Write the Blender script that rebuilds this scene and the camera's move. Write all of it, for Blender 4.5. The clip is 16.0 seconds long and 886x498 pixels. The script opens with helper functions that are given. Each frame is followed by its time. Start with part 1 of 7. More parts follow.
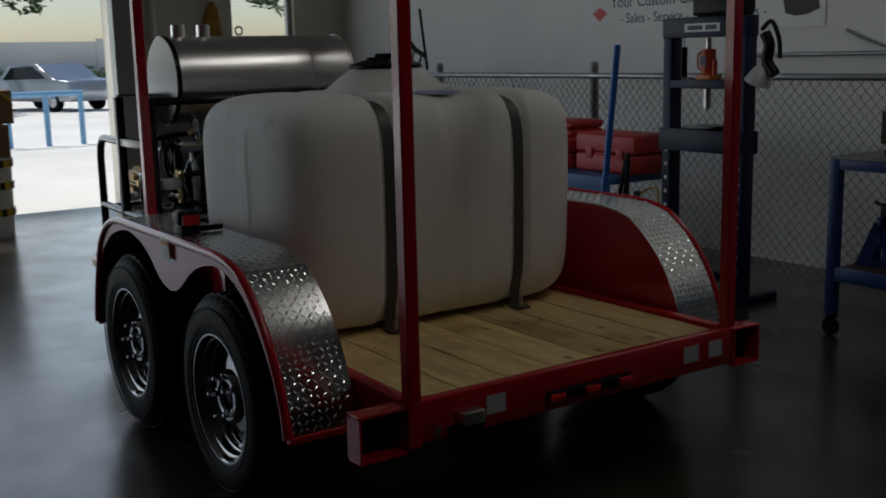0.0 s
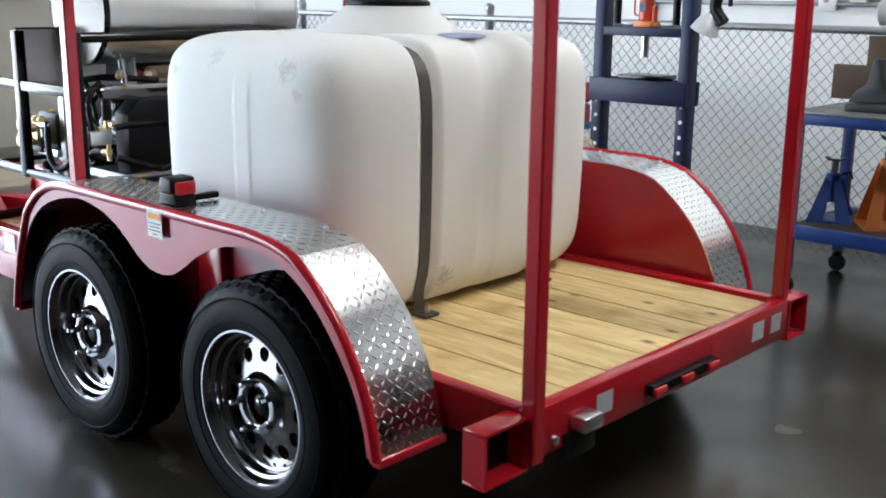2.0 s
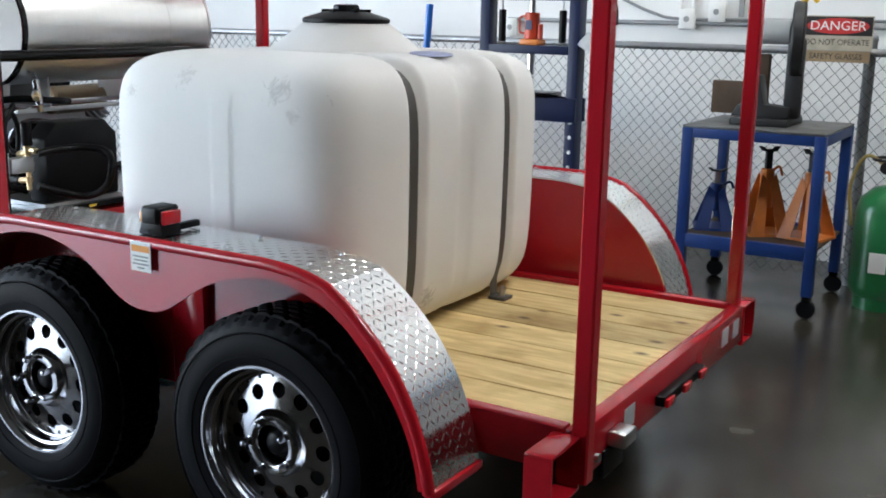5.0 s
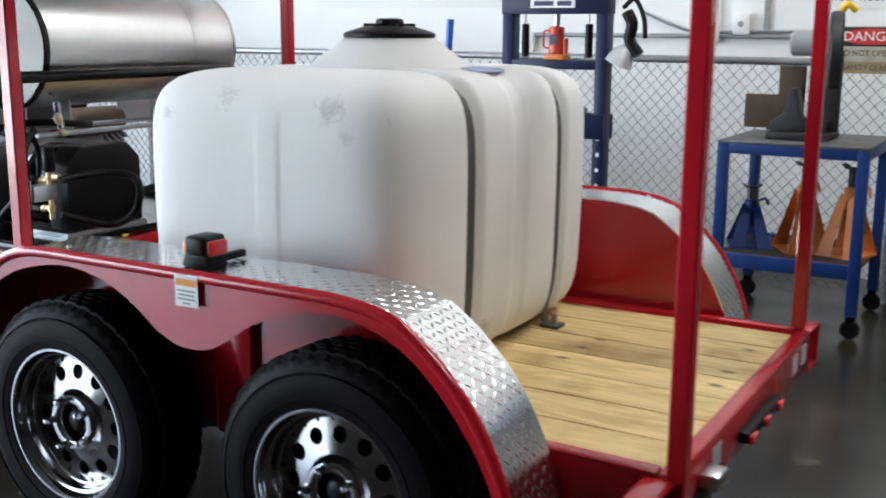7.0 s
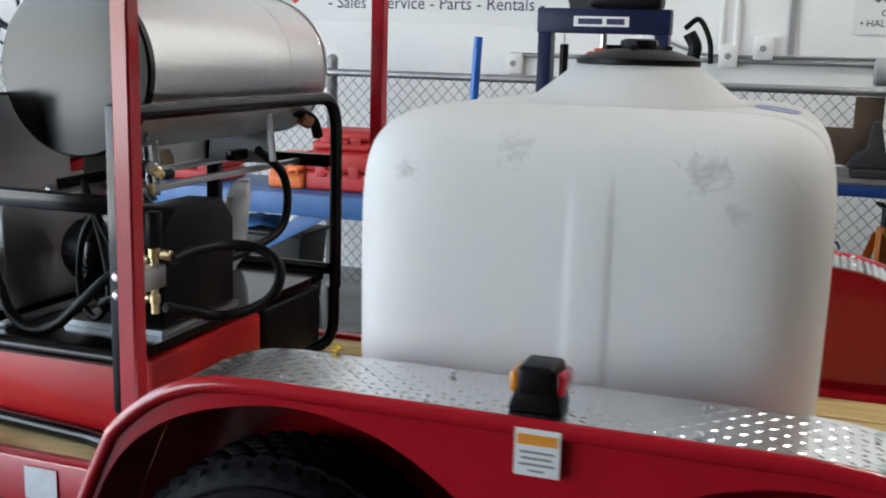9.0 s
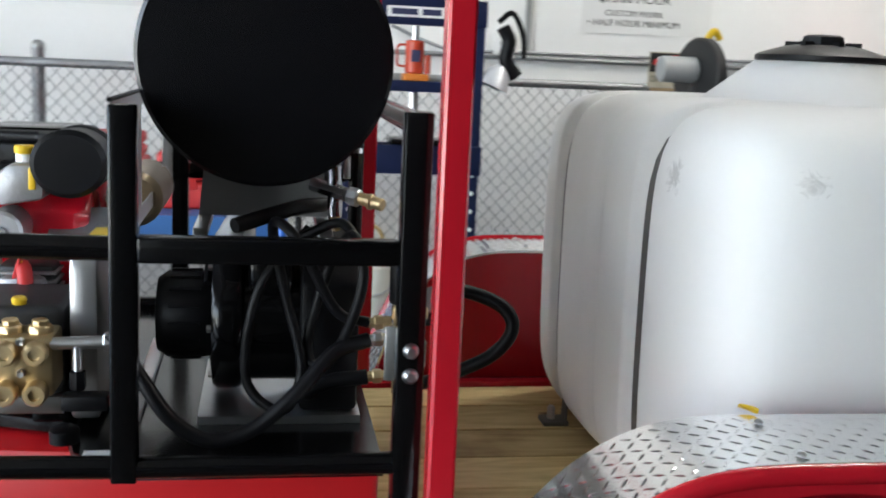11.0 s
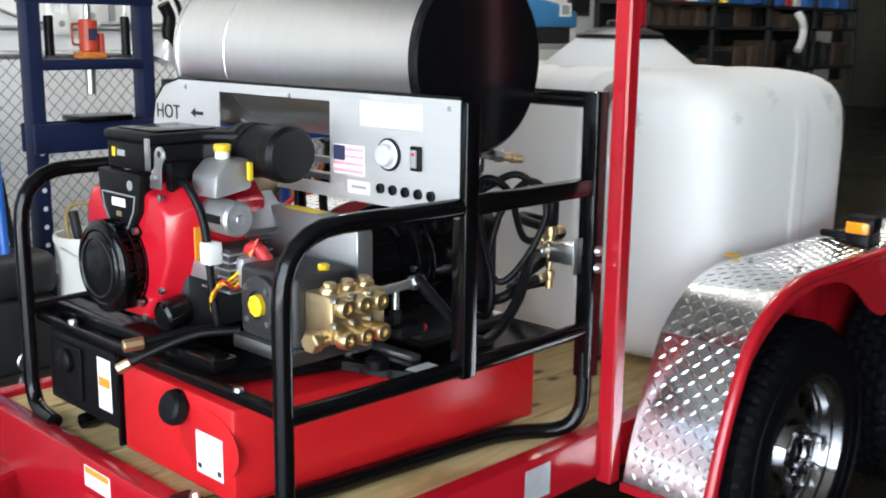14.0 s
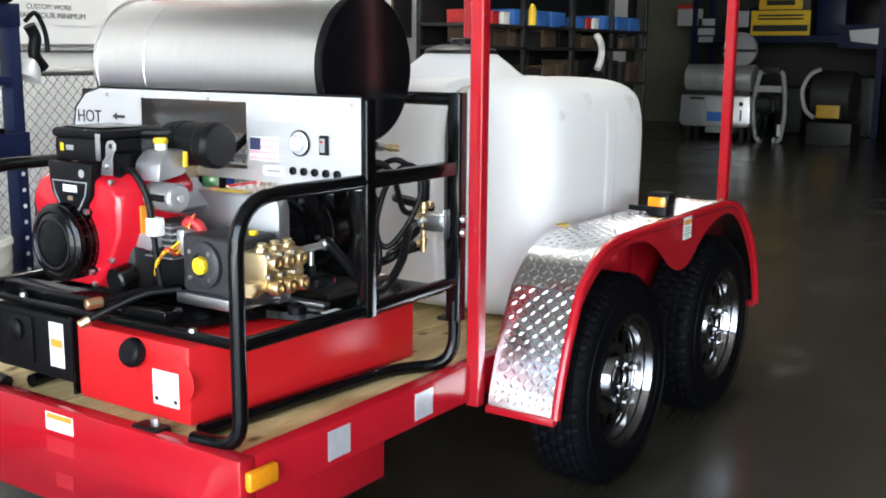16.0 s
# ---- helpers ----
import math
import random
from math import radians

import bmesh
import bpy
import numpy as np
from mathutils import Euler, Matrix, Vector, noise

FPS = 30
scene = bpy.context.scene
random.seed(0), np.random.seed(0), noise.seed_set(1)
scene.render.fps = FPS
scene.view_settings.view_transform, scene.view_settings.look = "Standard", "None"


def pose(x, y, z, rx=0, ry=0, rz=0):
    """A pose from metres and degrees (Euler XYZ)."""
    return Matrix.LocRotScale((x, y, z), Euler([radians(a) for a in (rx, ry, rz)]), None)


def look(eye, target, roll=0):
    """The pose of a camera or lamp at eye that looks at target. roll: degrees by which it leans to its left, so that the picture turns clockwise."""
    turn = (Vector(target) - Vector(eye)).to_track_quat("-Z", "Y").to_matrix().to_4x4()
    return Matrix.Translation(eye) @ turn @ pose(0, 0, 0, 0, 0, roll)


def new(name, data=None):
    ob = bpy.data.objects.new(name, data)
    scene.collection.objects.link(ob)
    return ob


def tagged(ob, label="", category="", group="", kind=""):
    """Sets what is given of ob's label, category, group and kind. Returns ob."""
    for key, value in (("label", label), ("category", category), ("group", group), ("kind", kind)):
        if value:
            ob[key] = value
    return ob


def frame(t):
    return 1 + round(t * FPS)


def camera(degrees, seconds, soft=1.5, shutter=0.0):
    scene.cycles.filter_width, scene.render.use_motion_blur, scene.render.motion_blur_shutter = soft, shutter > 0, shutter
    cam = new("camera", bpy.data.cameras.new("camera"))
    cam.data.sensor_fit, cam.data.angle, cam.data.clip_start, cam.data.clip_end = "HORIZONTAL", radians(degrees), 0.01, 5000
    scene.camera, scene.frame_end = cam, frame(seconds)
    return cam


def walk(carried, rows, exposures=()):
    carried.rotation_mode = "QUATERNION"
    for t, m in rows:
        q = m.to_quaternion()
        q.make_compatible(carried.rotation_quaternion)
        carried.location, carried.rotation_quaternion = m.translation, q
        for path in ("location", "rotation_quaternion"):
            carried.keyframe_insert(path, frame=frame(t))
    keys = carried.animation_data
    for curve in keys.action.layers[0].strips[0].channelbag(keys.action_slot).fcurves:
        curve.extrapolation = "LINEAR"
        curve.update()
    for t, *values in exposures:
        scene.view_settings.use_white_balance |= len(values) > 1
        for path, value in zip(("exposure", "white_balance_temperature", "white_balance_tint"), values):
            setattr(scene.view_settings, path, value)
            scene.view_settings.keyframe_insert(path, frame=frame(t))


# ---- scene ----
cam = camera(45.3, 16.0, soft=1.8, shutter=0.5)
PATH = [
    (0, (-2.373, -3.556, 1.41), (-1.268, -1.928, 1.049), -1.3),
    (0.5, (-2.488, -3.359, 1.391), (-1.296, -1.799, 1.009), -1.2),
    (1, (-2.565, -3.121, 1.38), (-1.291, -1.634, 0.972), -0.8),
    (1.5, (-2.638, -2.874, 1.385), (-1.288, -1.465, 0.946), -0.2),
    (2, (-2.704, -2.591, 1.406), (-1.281, -1.266, 0.935), 0.6),
    (2.5, (-2.733, -2.372, 1.465), (-1.269, -1.11, 0.95), 1.2),
    (3, (-2.839, -2.272, 1.429), (-1.317, -1.066, 0.95), 1.4),
    (3.5, (-2.956, -2.217, 1.395), (-1.377, -1.075, 0.949), 1.3),
    (4, (-3.02, -2.141, 1.402), (-1.397, -1.061, 0.953), 1.5),
    (6.5, (-3.015, -2.0, 1.403), (-1.319, -1.028, 0.978), 0.4),
    (7, (-2.952, -1.814, 1.387), (-1.262, -0.823, 0.982), 0.4),
    (7.5, (-2.873, -1.524, 1.381), (-1.175, -0.545, 0.987), -0.1),
    (8, (-2.784, -1.147, 1.414), (-1.037, -0.262, 1.005), 2.0),
    (8.5, (-2.696, -0.776, 1.413), (-0.898, 0.005, 1.014), 2.5),
    (9, (-2.671, -0.412, 1.387), (-0.814, 0.23, 1.015), 1.6),
    (9.2, (-2.665, -0.266, 1.392), (-0.784, 0.306, 1.026), 1.6),
    (9.5, (-2.624, 0.003, 1.376), (-0.705, 0.458, 1.04), 1.5),
    (10, (-2.552, 0.357, 1.346), (-0.601, 0.649, 1.019), 0.8),
    (10.2, (-2.507, 0.535, 1.331), (-0.545, 0.715, 0.992), 1.3),
    (12.3, (-2.183, 1.912, 1.335), (-0.552, 0.824, 0.942), 2.8),
    (12.5, (-2.141, 2.026, 1.369), (-0.575, 0.855, 0.95), 2.8),
    (13, (-2.105, 2.314, 1.358), (-0.629, 1.063, 0.851), 0.1),
    (13.5, (-2.122, 2.564, 1.38), (-0.682, 1.26, 0.903), 0.3),
    (14, (-2.222, 2.865, 1.388), (-0.865, 1.454, 0.98), 0.7),
    (14.5, (-2.293, 3.071, 1.385), (-1.032, 1.571, 0.986), 0.7),
    (15, (-2.33, 3.223, 1.386), (-1.154, 1.654, 0.988), 0.7),
    (15.5, (-2.358, 3.33, 1.368), (-1.245, 1.711, 0.993), 0.9),
    (16, (-2.461, 3.448, 1.363), (-1.369, 1.812, 1.0), 0.5),
]
EXPOSURES = [(0.0, -0.65, 6450, 8), (0.5, 0.8, 6350, 8), (1.0, 1.45, 6250, 8), (1.5, 1.98, 6150, 8), (2.0, 2.6, 6050, 8), (2.5, 2.3, 6000, 8), (3.0, 2.55, 6050, 8), (4.0, 2.5, 6050, 8), (6.5, 2.4, 6100, 8), (7.0, 2.45, 6100, 8), (7.5, 2.4, 6250, 8), (8.0, 2.25, 6250, 8), (8.5, 2.1, 6250, 8), (9.0, 2.05, 6300, 8), (9.5, 2.05, 6400, 8), (10.2, 2.25, 6400, 8), (12.3, 2.34, 6450, 8), (13.5, 2.4, 6450, 8), (14.5, 2.32, 6450, 8), (16.0, 2.6, 6450, 8)]
walk(cam, [(t, look(eye, target, roll)) for t, eye, target, roll in PATH], EXPOSURES)

# ---- light ----
world = bpy.data.worlds.new("sky")
scene.world = world
world.use_nodes = True
wn = world.node_tree.nodes
sky = wn.new("ShaderNodeTexSky")
sky.sky_type, sky.sun_disc = "NISHITA", False
sky.sun_elevation, sky.sun_rotation = radians(58), radians(-25)
wn["Background"].inputs["Strength"].default_value = 0.15
world.node_tree.links.new(sky.outputs["Color"], wn["Background"].inputs["Color"])

sun = new("sun", bpy.data.lights.new("sun", "SUN"))
sun.data.energy, sun.data.angle, sun.data.color = 5.0, radians(0.5), (1.0, 0.96, 0.9)
sun.matrix_world = look((0, 0, 0), (math.sin(radians(25)) * 0.6, -math.cos(radians(25)) * 0.6, -1.0))

# the sky's light through the large open door
door_light = new("door_light", bpy.data.lights.new("door_light", "AREA"))
door_light.data.shape, door_light.data.size, door_light.data.size_y = "RECTANGLE", 10.9, 3.7
door_light.data.energy, door_light.data.color = 128, (0.92, 0.97, 1.0)
door_light.matrix_world = look((-4.68, 6.95, 1.95), (-4.68, 0, 1.5))


# fluorescent lamps on the ceiling
LAMPS = ((-0.8, -3.3), (1.5, -1.7), (-1.5, -8.5))
for x, y in LAMPS:
    tube = new("lamp_light", bpy.data.lights.new("lamp_light", "AREA"))
    tube.data.shape, tube.data.size, tube.data.size_y = "RECTANGLE", 0.25, 1.4
    tube.data.energy, tube.data.color = (15 if y > -5 else 0.4), (1.0, 0.96, 0.9)
    tube.matrix_world = Matrix.Translation((x, y, 4.46))

# ---- materials ----
def mat(name, color, rough=0.5, metal=0.0, vary=0.12, scale=6.0, bump=0.0, bump_scale=40.0, color2=None, coat=0.0, spec=0.5, rough_vary=0.1, stretch=None):
    """A surface: base colour varied by a coarse and a fine noise, uneven gloss, fine relief."""
    m = bpy.data.materials.new(name)
    m.use_nodes = True
    n, l = m.node_tree.nodes, m.node_tree.links
    b = n["Principled BSDF"]
    b.inputs["Metallic"].default_value = metal
    b.inputs["Coat Weight"].default_value = coat
    b.inputs["Coat Roughness"].default_value = 0.08
    b.inputs["Specular IOR Level"].default_value = spec
    co = n.new("ShaderNodeTexCoord")
    src = co.outputs["Object"]
    if stretch:
        mp = n.new("ShaderNodeMapping")
        mp.inputs["Scale"].default_value = stretch
        l.new(src, mp.inputs["Vector"])
        src = mp.outputs["Vector"]
    a = n.new("ShaderNodeTexNoise")
    a.inputs["Scale"].default_value, a.inputs["Detail"].default_value = scale, 5
    l.new(src, a.inputs["Vector"])
    f = n.new("ShaderNodeTexNoise")
    f.inputs["Scale"].default_value, f.inputs["Detail"].default_value = bump_scale, 3
    l.new(src, f.inputs["Vector"])
    mix = n.new("ShaderNodeMix")
    mix.data_type = "RGBA"
    c2 = color2 or tuple(c * (1 - vary) for c in color)
    c1 = color if color2 else tuple(min(1, c * (1 + vary * 0.5)) for c in color)
    mix.inputs[6].default_value, mix.inputs[7].default_value = (*c1, 1), (*c2, 1)
    add = n.new("ShaderNodeMath")
    add.operation = "MULTIPLY_ADD"
    add.inputs[1].default_value, add.inputs[2].default_value = 0.35, 0.0
    l.new(f.outputs["Fac"], add.inputs[0])
    ramp = n.new("ShaderNodeMath")
    ramp.operation = "MULTIPLY_ADD"
    ramp.inputs[1].default_value = 2.0
    l.new(a.outputs["Fac"], ramp.inputs[0])
    sub = n.new("ShaderNodeMath")
    sub.operation = "SUBTRACT"
    sub.inputs[1].default_value = 0.68
    sub.use_clamp = True
    l.new(add.outputs[0], ramp.inputs[2])
    l.new(ramp.outputs[0], sub.inputs[0])
    l.new(sub.outputs[0], mix.inputs[0])
    l.new(mix.outputs[2], b.inputs["Base Color"])
    r = n.new("ShaderNodeMath")
    r.operation = "MULTIPLY_ADD"
    r.inputs[1].default_value, r.inputs[2].default_value = rough_vary, max(0.02, rough - rough_vary / 2)
    l.new(a.outputs["Fac"], r.inputs[0])
    l.new(r.outputs[0], b.inputs["Roughness"])
    if bump:
        bp = n.new("ShaderNodeBump")
        bp.inputs["Strength"].default_value, bp.inputs["Distance"].default_value = bump, 0.004
        l.new(f.outputs["Fac"], bp.inputs["Height"])
        l.new(bp.outputs["Normal"], b.inputs["Normal"])
    return m


RED = mat("red_enamel", (0.42, 0.009, 0.018), 0.17, vary=0.08, coat=0.15, bump=0.03, bump_scale=15)
BOX_RED = mat("red_plastic", (0.56, 0.012, 0.016), 0.35, vary=0.08, bump=0.02)
BLACK = mat("black_enamel", (0.003, 0.003, 0.0034), 0.16, vary=0.2, spec=0.3, bump=0.03, bump_scale=20)
BLACK_MATT = mat("black_plastic", (0.005, 0.005, 0.006), 0.42, vary=0.2, bump=0.05, bump_scale=120, spec=0.16)
DISC = mat("black_end_plate", (0.004, 0.004, 0.005), 0.2, vary=0.2, bump=0.012, spec=0.4, rough_vary=0.04)
RUBBER = mat("tyre_rubber", (0.003, 0.003, 0.0042), 0.55, vary=0.3, spec=0.07, bump=0.15, bump_scale=60)
HOSE = mat("hose_rubber", (0.005, 0.005, 0.006), 0.42, spec=0.17, vary=0.2, bump=0.1, bump_scale=200)
CHROME = mat("chrome", (0.58, 0.58, 0.6), 0.16, 1.0, vary=0.03, rough_vary=0.04)
WHEEL_CHROME = mat("bright_chrome", (0.34, 0.335, 0.345), 0.11, 1.0, vary=0.06, rough_vary=0.06)
STEEL = mat("brushed_stainless", (0.86, 0.855, 0.845), 0.31, 1.0, vary=0.03, bump=0.003, bump_scale=60, rough_vary=0.03, stretch=(8, 2, 2))
PANEL = mat("stainless_panel", (0.8, 0.8, 0.805), 0.38, 0.7, vary=0.03, bump=0.008, bump_scale=60, rough_vary=0.04, stretch=(0.6, 8, 8))
TREAD = mat("diamond_plate_aluminium", (0.8, 0.8, 0.805), 0.2, 1.0, vary=0.06, bump=0.05, bump_scale=60)
ZINC = mat("zinc_plated", (0.6, 0.61, 0.62), 0.32, 1.0, vary=0.1)
BRASS = mat("brass", (0.7, 0.54, 0.31), 0.4, 1.0, vary=0.15, bump=0.08, bump_scale=90)
POLY = mat("white_polyethylene", (0.8, 0.8, 0.785), 0.6, vary=0.05, scale=2.5, bump=0.06, bump_scale=70, spec=0.15)
# the tank's wall lets light through
skin = POLY.node_tree.nodes["Principled BSDF"]
skin.inputs["Subsurface Weight"].default_value = 0.55
skin.inputs["Subsurface Radius"].default_value = (1.0, 1.0, 0.95)
skin.inputs["Subsurface Scale"].default_value = 0.22
CREAM = mat("cream_polyethylene", (0.74, 0.72, 0.64), 0.45, vary=0.06, scale=2.5, bump=0.06, bump_scale=70)
STRAP = mat("grey_steel_strap", (0.1, 0.096, 0.09), 0.5, 0.4, vary=0.15)
BLUE = mat("blue_enamel", (0.012, 0.04, 0.17), 0.4, vary=0.2, coat=0.0, spec=0.35, bump=0.04)
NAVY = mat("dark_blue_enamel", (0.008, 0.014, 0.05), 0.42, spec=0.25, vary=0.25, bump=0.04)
PALE_BLUE = mat("table_blue", (0.05, 0.15, 0.38), 0.45, vary=0.15)
ORANGE = mat("orange_enamel", (0.62, 0.19, 0.03), 0.42, vary=0.25, bump=0.05)
TOOL_RED = mat("red_moulded_plastic", (0.5, 0.025, 0.025), 0.5, vary=0.15)
WHITE_PAINT = mat("white_wall_paint", (0.84, 0.84, 0.83), 0.7, vary=0.06, scale=1.2, bump=0.12, bump_scale=30)
CREAM_PAINT = mat("cream_wall_paint", (0.72, 0.7, 0.6), 0.7, vary=0.08, scale=1.2, bump=0.1, bump_scale=30)
WHITE = mat("white_label", (0.82, 0.82, 0.8), 0.45, vary=0.03)
PAPER = mat("banner_vinyl", (0.78, 0.78, 0.77), 0.5, vary=0.05, scale=2)
INK = mat("dark_ink", (0.03, 0.035, 0.09), 0.5, vary=0.05)
INK_BLACK = mat("black_ink", (0.015, 0.015, 0.015), 0.5, vary=0.05)
INK_RED = mat("red_ink", (0.55, 0.03, 0.03), 0.5, vary=0.05)
INK_ORANGE = mat("orange_ink", (0.8, 0.3, 0.03), 0.5, vary=0.05)
GALV = mat("galvanised_steel", (0.36, 0.37, 0.38), 0.5, 0.8, vary=0.2)
GREY_PAINT = mat("grey_metal_paint", (0.3, 0.31, 0.31), 0.45, vary=0.12)
CARD = mat("cardboard", (0.32, 0.2, 0.1), 0.85, vary=0.15, bump=0.1)
YELLOW = mat("yellow_plastic", (0.8, 0.52, 0.02), 0.4, vary=0.08)
GREEN = mat("green_enamel", (0.02, 0.16, 0.05), 0.35, vary=0.15, coat=0.3)
REFL = mat("reflector_tape", (0.66, 0.67, 0.7), 0.3, 0.3, vary=0.1, scale=60)
REFL_RED = mat("red_reflector_tape", (0.5, 0.02, 0.03), 0.25, vary=0.1, scale=60)
LENS_RED = mat("red_lens", (0.55, 0.012, 0.02), 0.15, vary=0.1, scale=60, coat=0.6)
LENS_AMBER = mat("amber_lens", (0.85, 0.3, 0.01), 0.15, vary=0.1, scale=60, coat=0.6)
WALL_OUT = mat("pale_render", (0.72, 0.71, 0.68), 0.8, vary=0.1, scale=0.7, bump=0.1)
LEAF = mat("leaves", (0.06, 0.11, 0.025), 0.6, vary=0.5, scale=3)
BARK = mat("bark", (0.1, 0.075, 0.05), 0.9, vary=0.3, bump=0.5, bump_scale=20)
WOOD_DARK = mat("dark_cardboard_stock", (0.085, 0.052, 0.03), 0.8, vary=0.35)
BIN_BLUE = mat("blue_plastic_bin", (0.04, 0.16, 0.5), 0.4, vary=0.1)
CAR_PAINT = mat("silver_car_paint", (0.45, 0.47, 0.5), 0.3, 0.5, vary=0.05, coat=0.6)
DARK_GLASS = mat("dark_glass", (0.02, 0.025, 0.03), 0.06, vary=0.05)
# near-black base: the bay's gloom and low bounce are put into the colour
SHADE_WALL = mat("dim_block_wall", (0.036, 0.036, 0.033), 0.8, vary=0.2, scale=1.5, bump=0.2, bump_scale=20)
# near-black base for dark parts; the deep bay's gloom is put into it
NEAR_BLACK = mat("near_black_stock", (0.014, 0.014, 0.015), 0.55, vary=0.4)



def scuffed(m, marks):
    """Adds dark, broken scuffs to a material: each mark is a place, a radius and a strength."""
    n, l = m.node_tree.nodes, m.node_tree.links
    b = n["Principled BSDF"]
    last = b.inputs["Base Color"].links[0].from_socket
    co = n.new("ShaderNodeTexCoord")
    tex = n.new("ShaderNodeTexNoise")
    tex.inputs["Scale"].default_value, tex.inputs["Detail"].default_value, tex.inputs["Distortion"].default_value = 24, 8, 3.0
    l.new(co.outputs["Object"], tex.inputs["Vector"])
    for place, radius, strength in marks:
        d = n.new("ShaderNodeVectorMath")
        d.operation = "DISTANCE"
        d.inputs[1].default_value = place
        l.new(co.outputs["Object"], d.inputs[0])
        near = n.new("ShaderNodeMapRange")
        near.inputs["From Min"].default_value, near.inputs["From Max"].default_value = radius, radius * 0.15
        near.inputs["To Min"].default_value, near.inputs["To Max"].default_value = 0.0, 1.0
        l.new(d.outputs["Value"], near.inputs["Value"])
        mul = n.new("ShaderNodeMath")
        mul.operation = "MULTIPLY_ADD"
        mul.inputs[1].default_value = 0.55
        l.new(near.outputs[0], mul.inputs[0])
        l.new(tex.outputs["Fac"], mul.inputs[2])
        cut = n.new("ShaderNodeMapRange")
        cut.inputs["From Min"].default_value, cut.inputs["From Max"].default_value = 0.82, 1.05
        cut.inputs["To Max"].default_value = strength
        l.new(mul.outputs[0], cut.inputs["Value"])
        mix = n.new("ShaderNodeMix")
        mix.data_type = "RGBA"
        mix.inputs[7].default_value = (0.16, 0.15, 0.14, 1)
        l.new(cut.outputs[0], mix.inputs[0])
        l.new(last, mix.inputs[6])
        last = mix.outputs[2]
    l.new(last, b.inputs["Base Color"])


scuffed(POLY, (((-0.84, -0.245, 1.2), 0.09, 0.3), ((-0.82, -0.41, 1.19), 0.06, 0.4), ((-0.84, -0.3, 1.13), 0.05, 0.2), ((-0.83, 0.1, 1.22), 0.07, 0.22), ((-0.4, -0.45, 0.56), 0.08, 0.4), ((-0.6, 0.44, 1.15), 0.06, 0.35), ((-0.82, 0.3, 1.16), 0.05, 0.3)))


def floor_material():
    """Polished, stained workshop concrete: mottled grey-brown, with dull patches in the sealer."""
    m = mat("sealed_concrete", (0.05, 0.042, 0.029), 0.25, vary=0.3, scale=0.9, bump=0.03, bump_scale=25, color2=(0.02, 0.0175, 0.013), spec=0.4, rough_vary=0.16, coat=0.45)
    n, l = m.node_tree.nodes, m.node_tree.links
    b = n["Principled BSDF"]
    b.inputs["Coat Roughness"].default_value = 0.2
    b.inputs["Coat IOR"].default_value = 1.5
    old = b.inputs["Base Color"].links[0].from_socket
    co = n.new("ShaderNodeTexCoord")
    s = n.new("ShaderNodeTexNoise")
    s.inputs["Scale"].default_value, s.inputs["Detail"].default_value = 2.2, 8
    l.new(co.outputs["Object"], s.inputs["Vector"])
    r = n.new("ShaderNodeValToRGB")
    r.color_ramp.elements[0].position, r.color_ramp.elements[1].position = 0.62, 0.72
    l.new(s.outputs["Fac"], r.inputs[0])
    mix = n.new("ShaderNodeMix")
    mix.data_type = "RGBA"
    mix.inputs[7].default_value = (0.15, 0.14, 0.12, 1)
    sc = n.new("ShaderNodeMath")
    sc.operation = "MULTIPLY"
    sc.inputs[1].default_value = 0.5
    l.new(r.outputs["Color"], sc.inputs[0])
    l.new(sc.outputs[0], mix.inputs[0])
    l.new(old, mix.inputs[6])
    l.new(mix.outputs[2], b.inputs["Base Color"])
    # the sealer is worn thin in places
    worn = n.new("ShaderNodeMapRange")
    worn.inputs["From Min"].default_value, worn.inputs["From Max"].default_value = 0.36, 0.62
    worn.inputs["To Min"].default_value, worn.inputs["To Max"].default_value = 0.5, 0.12
    l.new(s.outputs["Fac"], worn.inputs["Value"])
    l.new(worn.outputs[0], b.inputs["Coat Weight"])
    return m


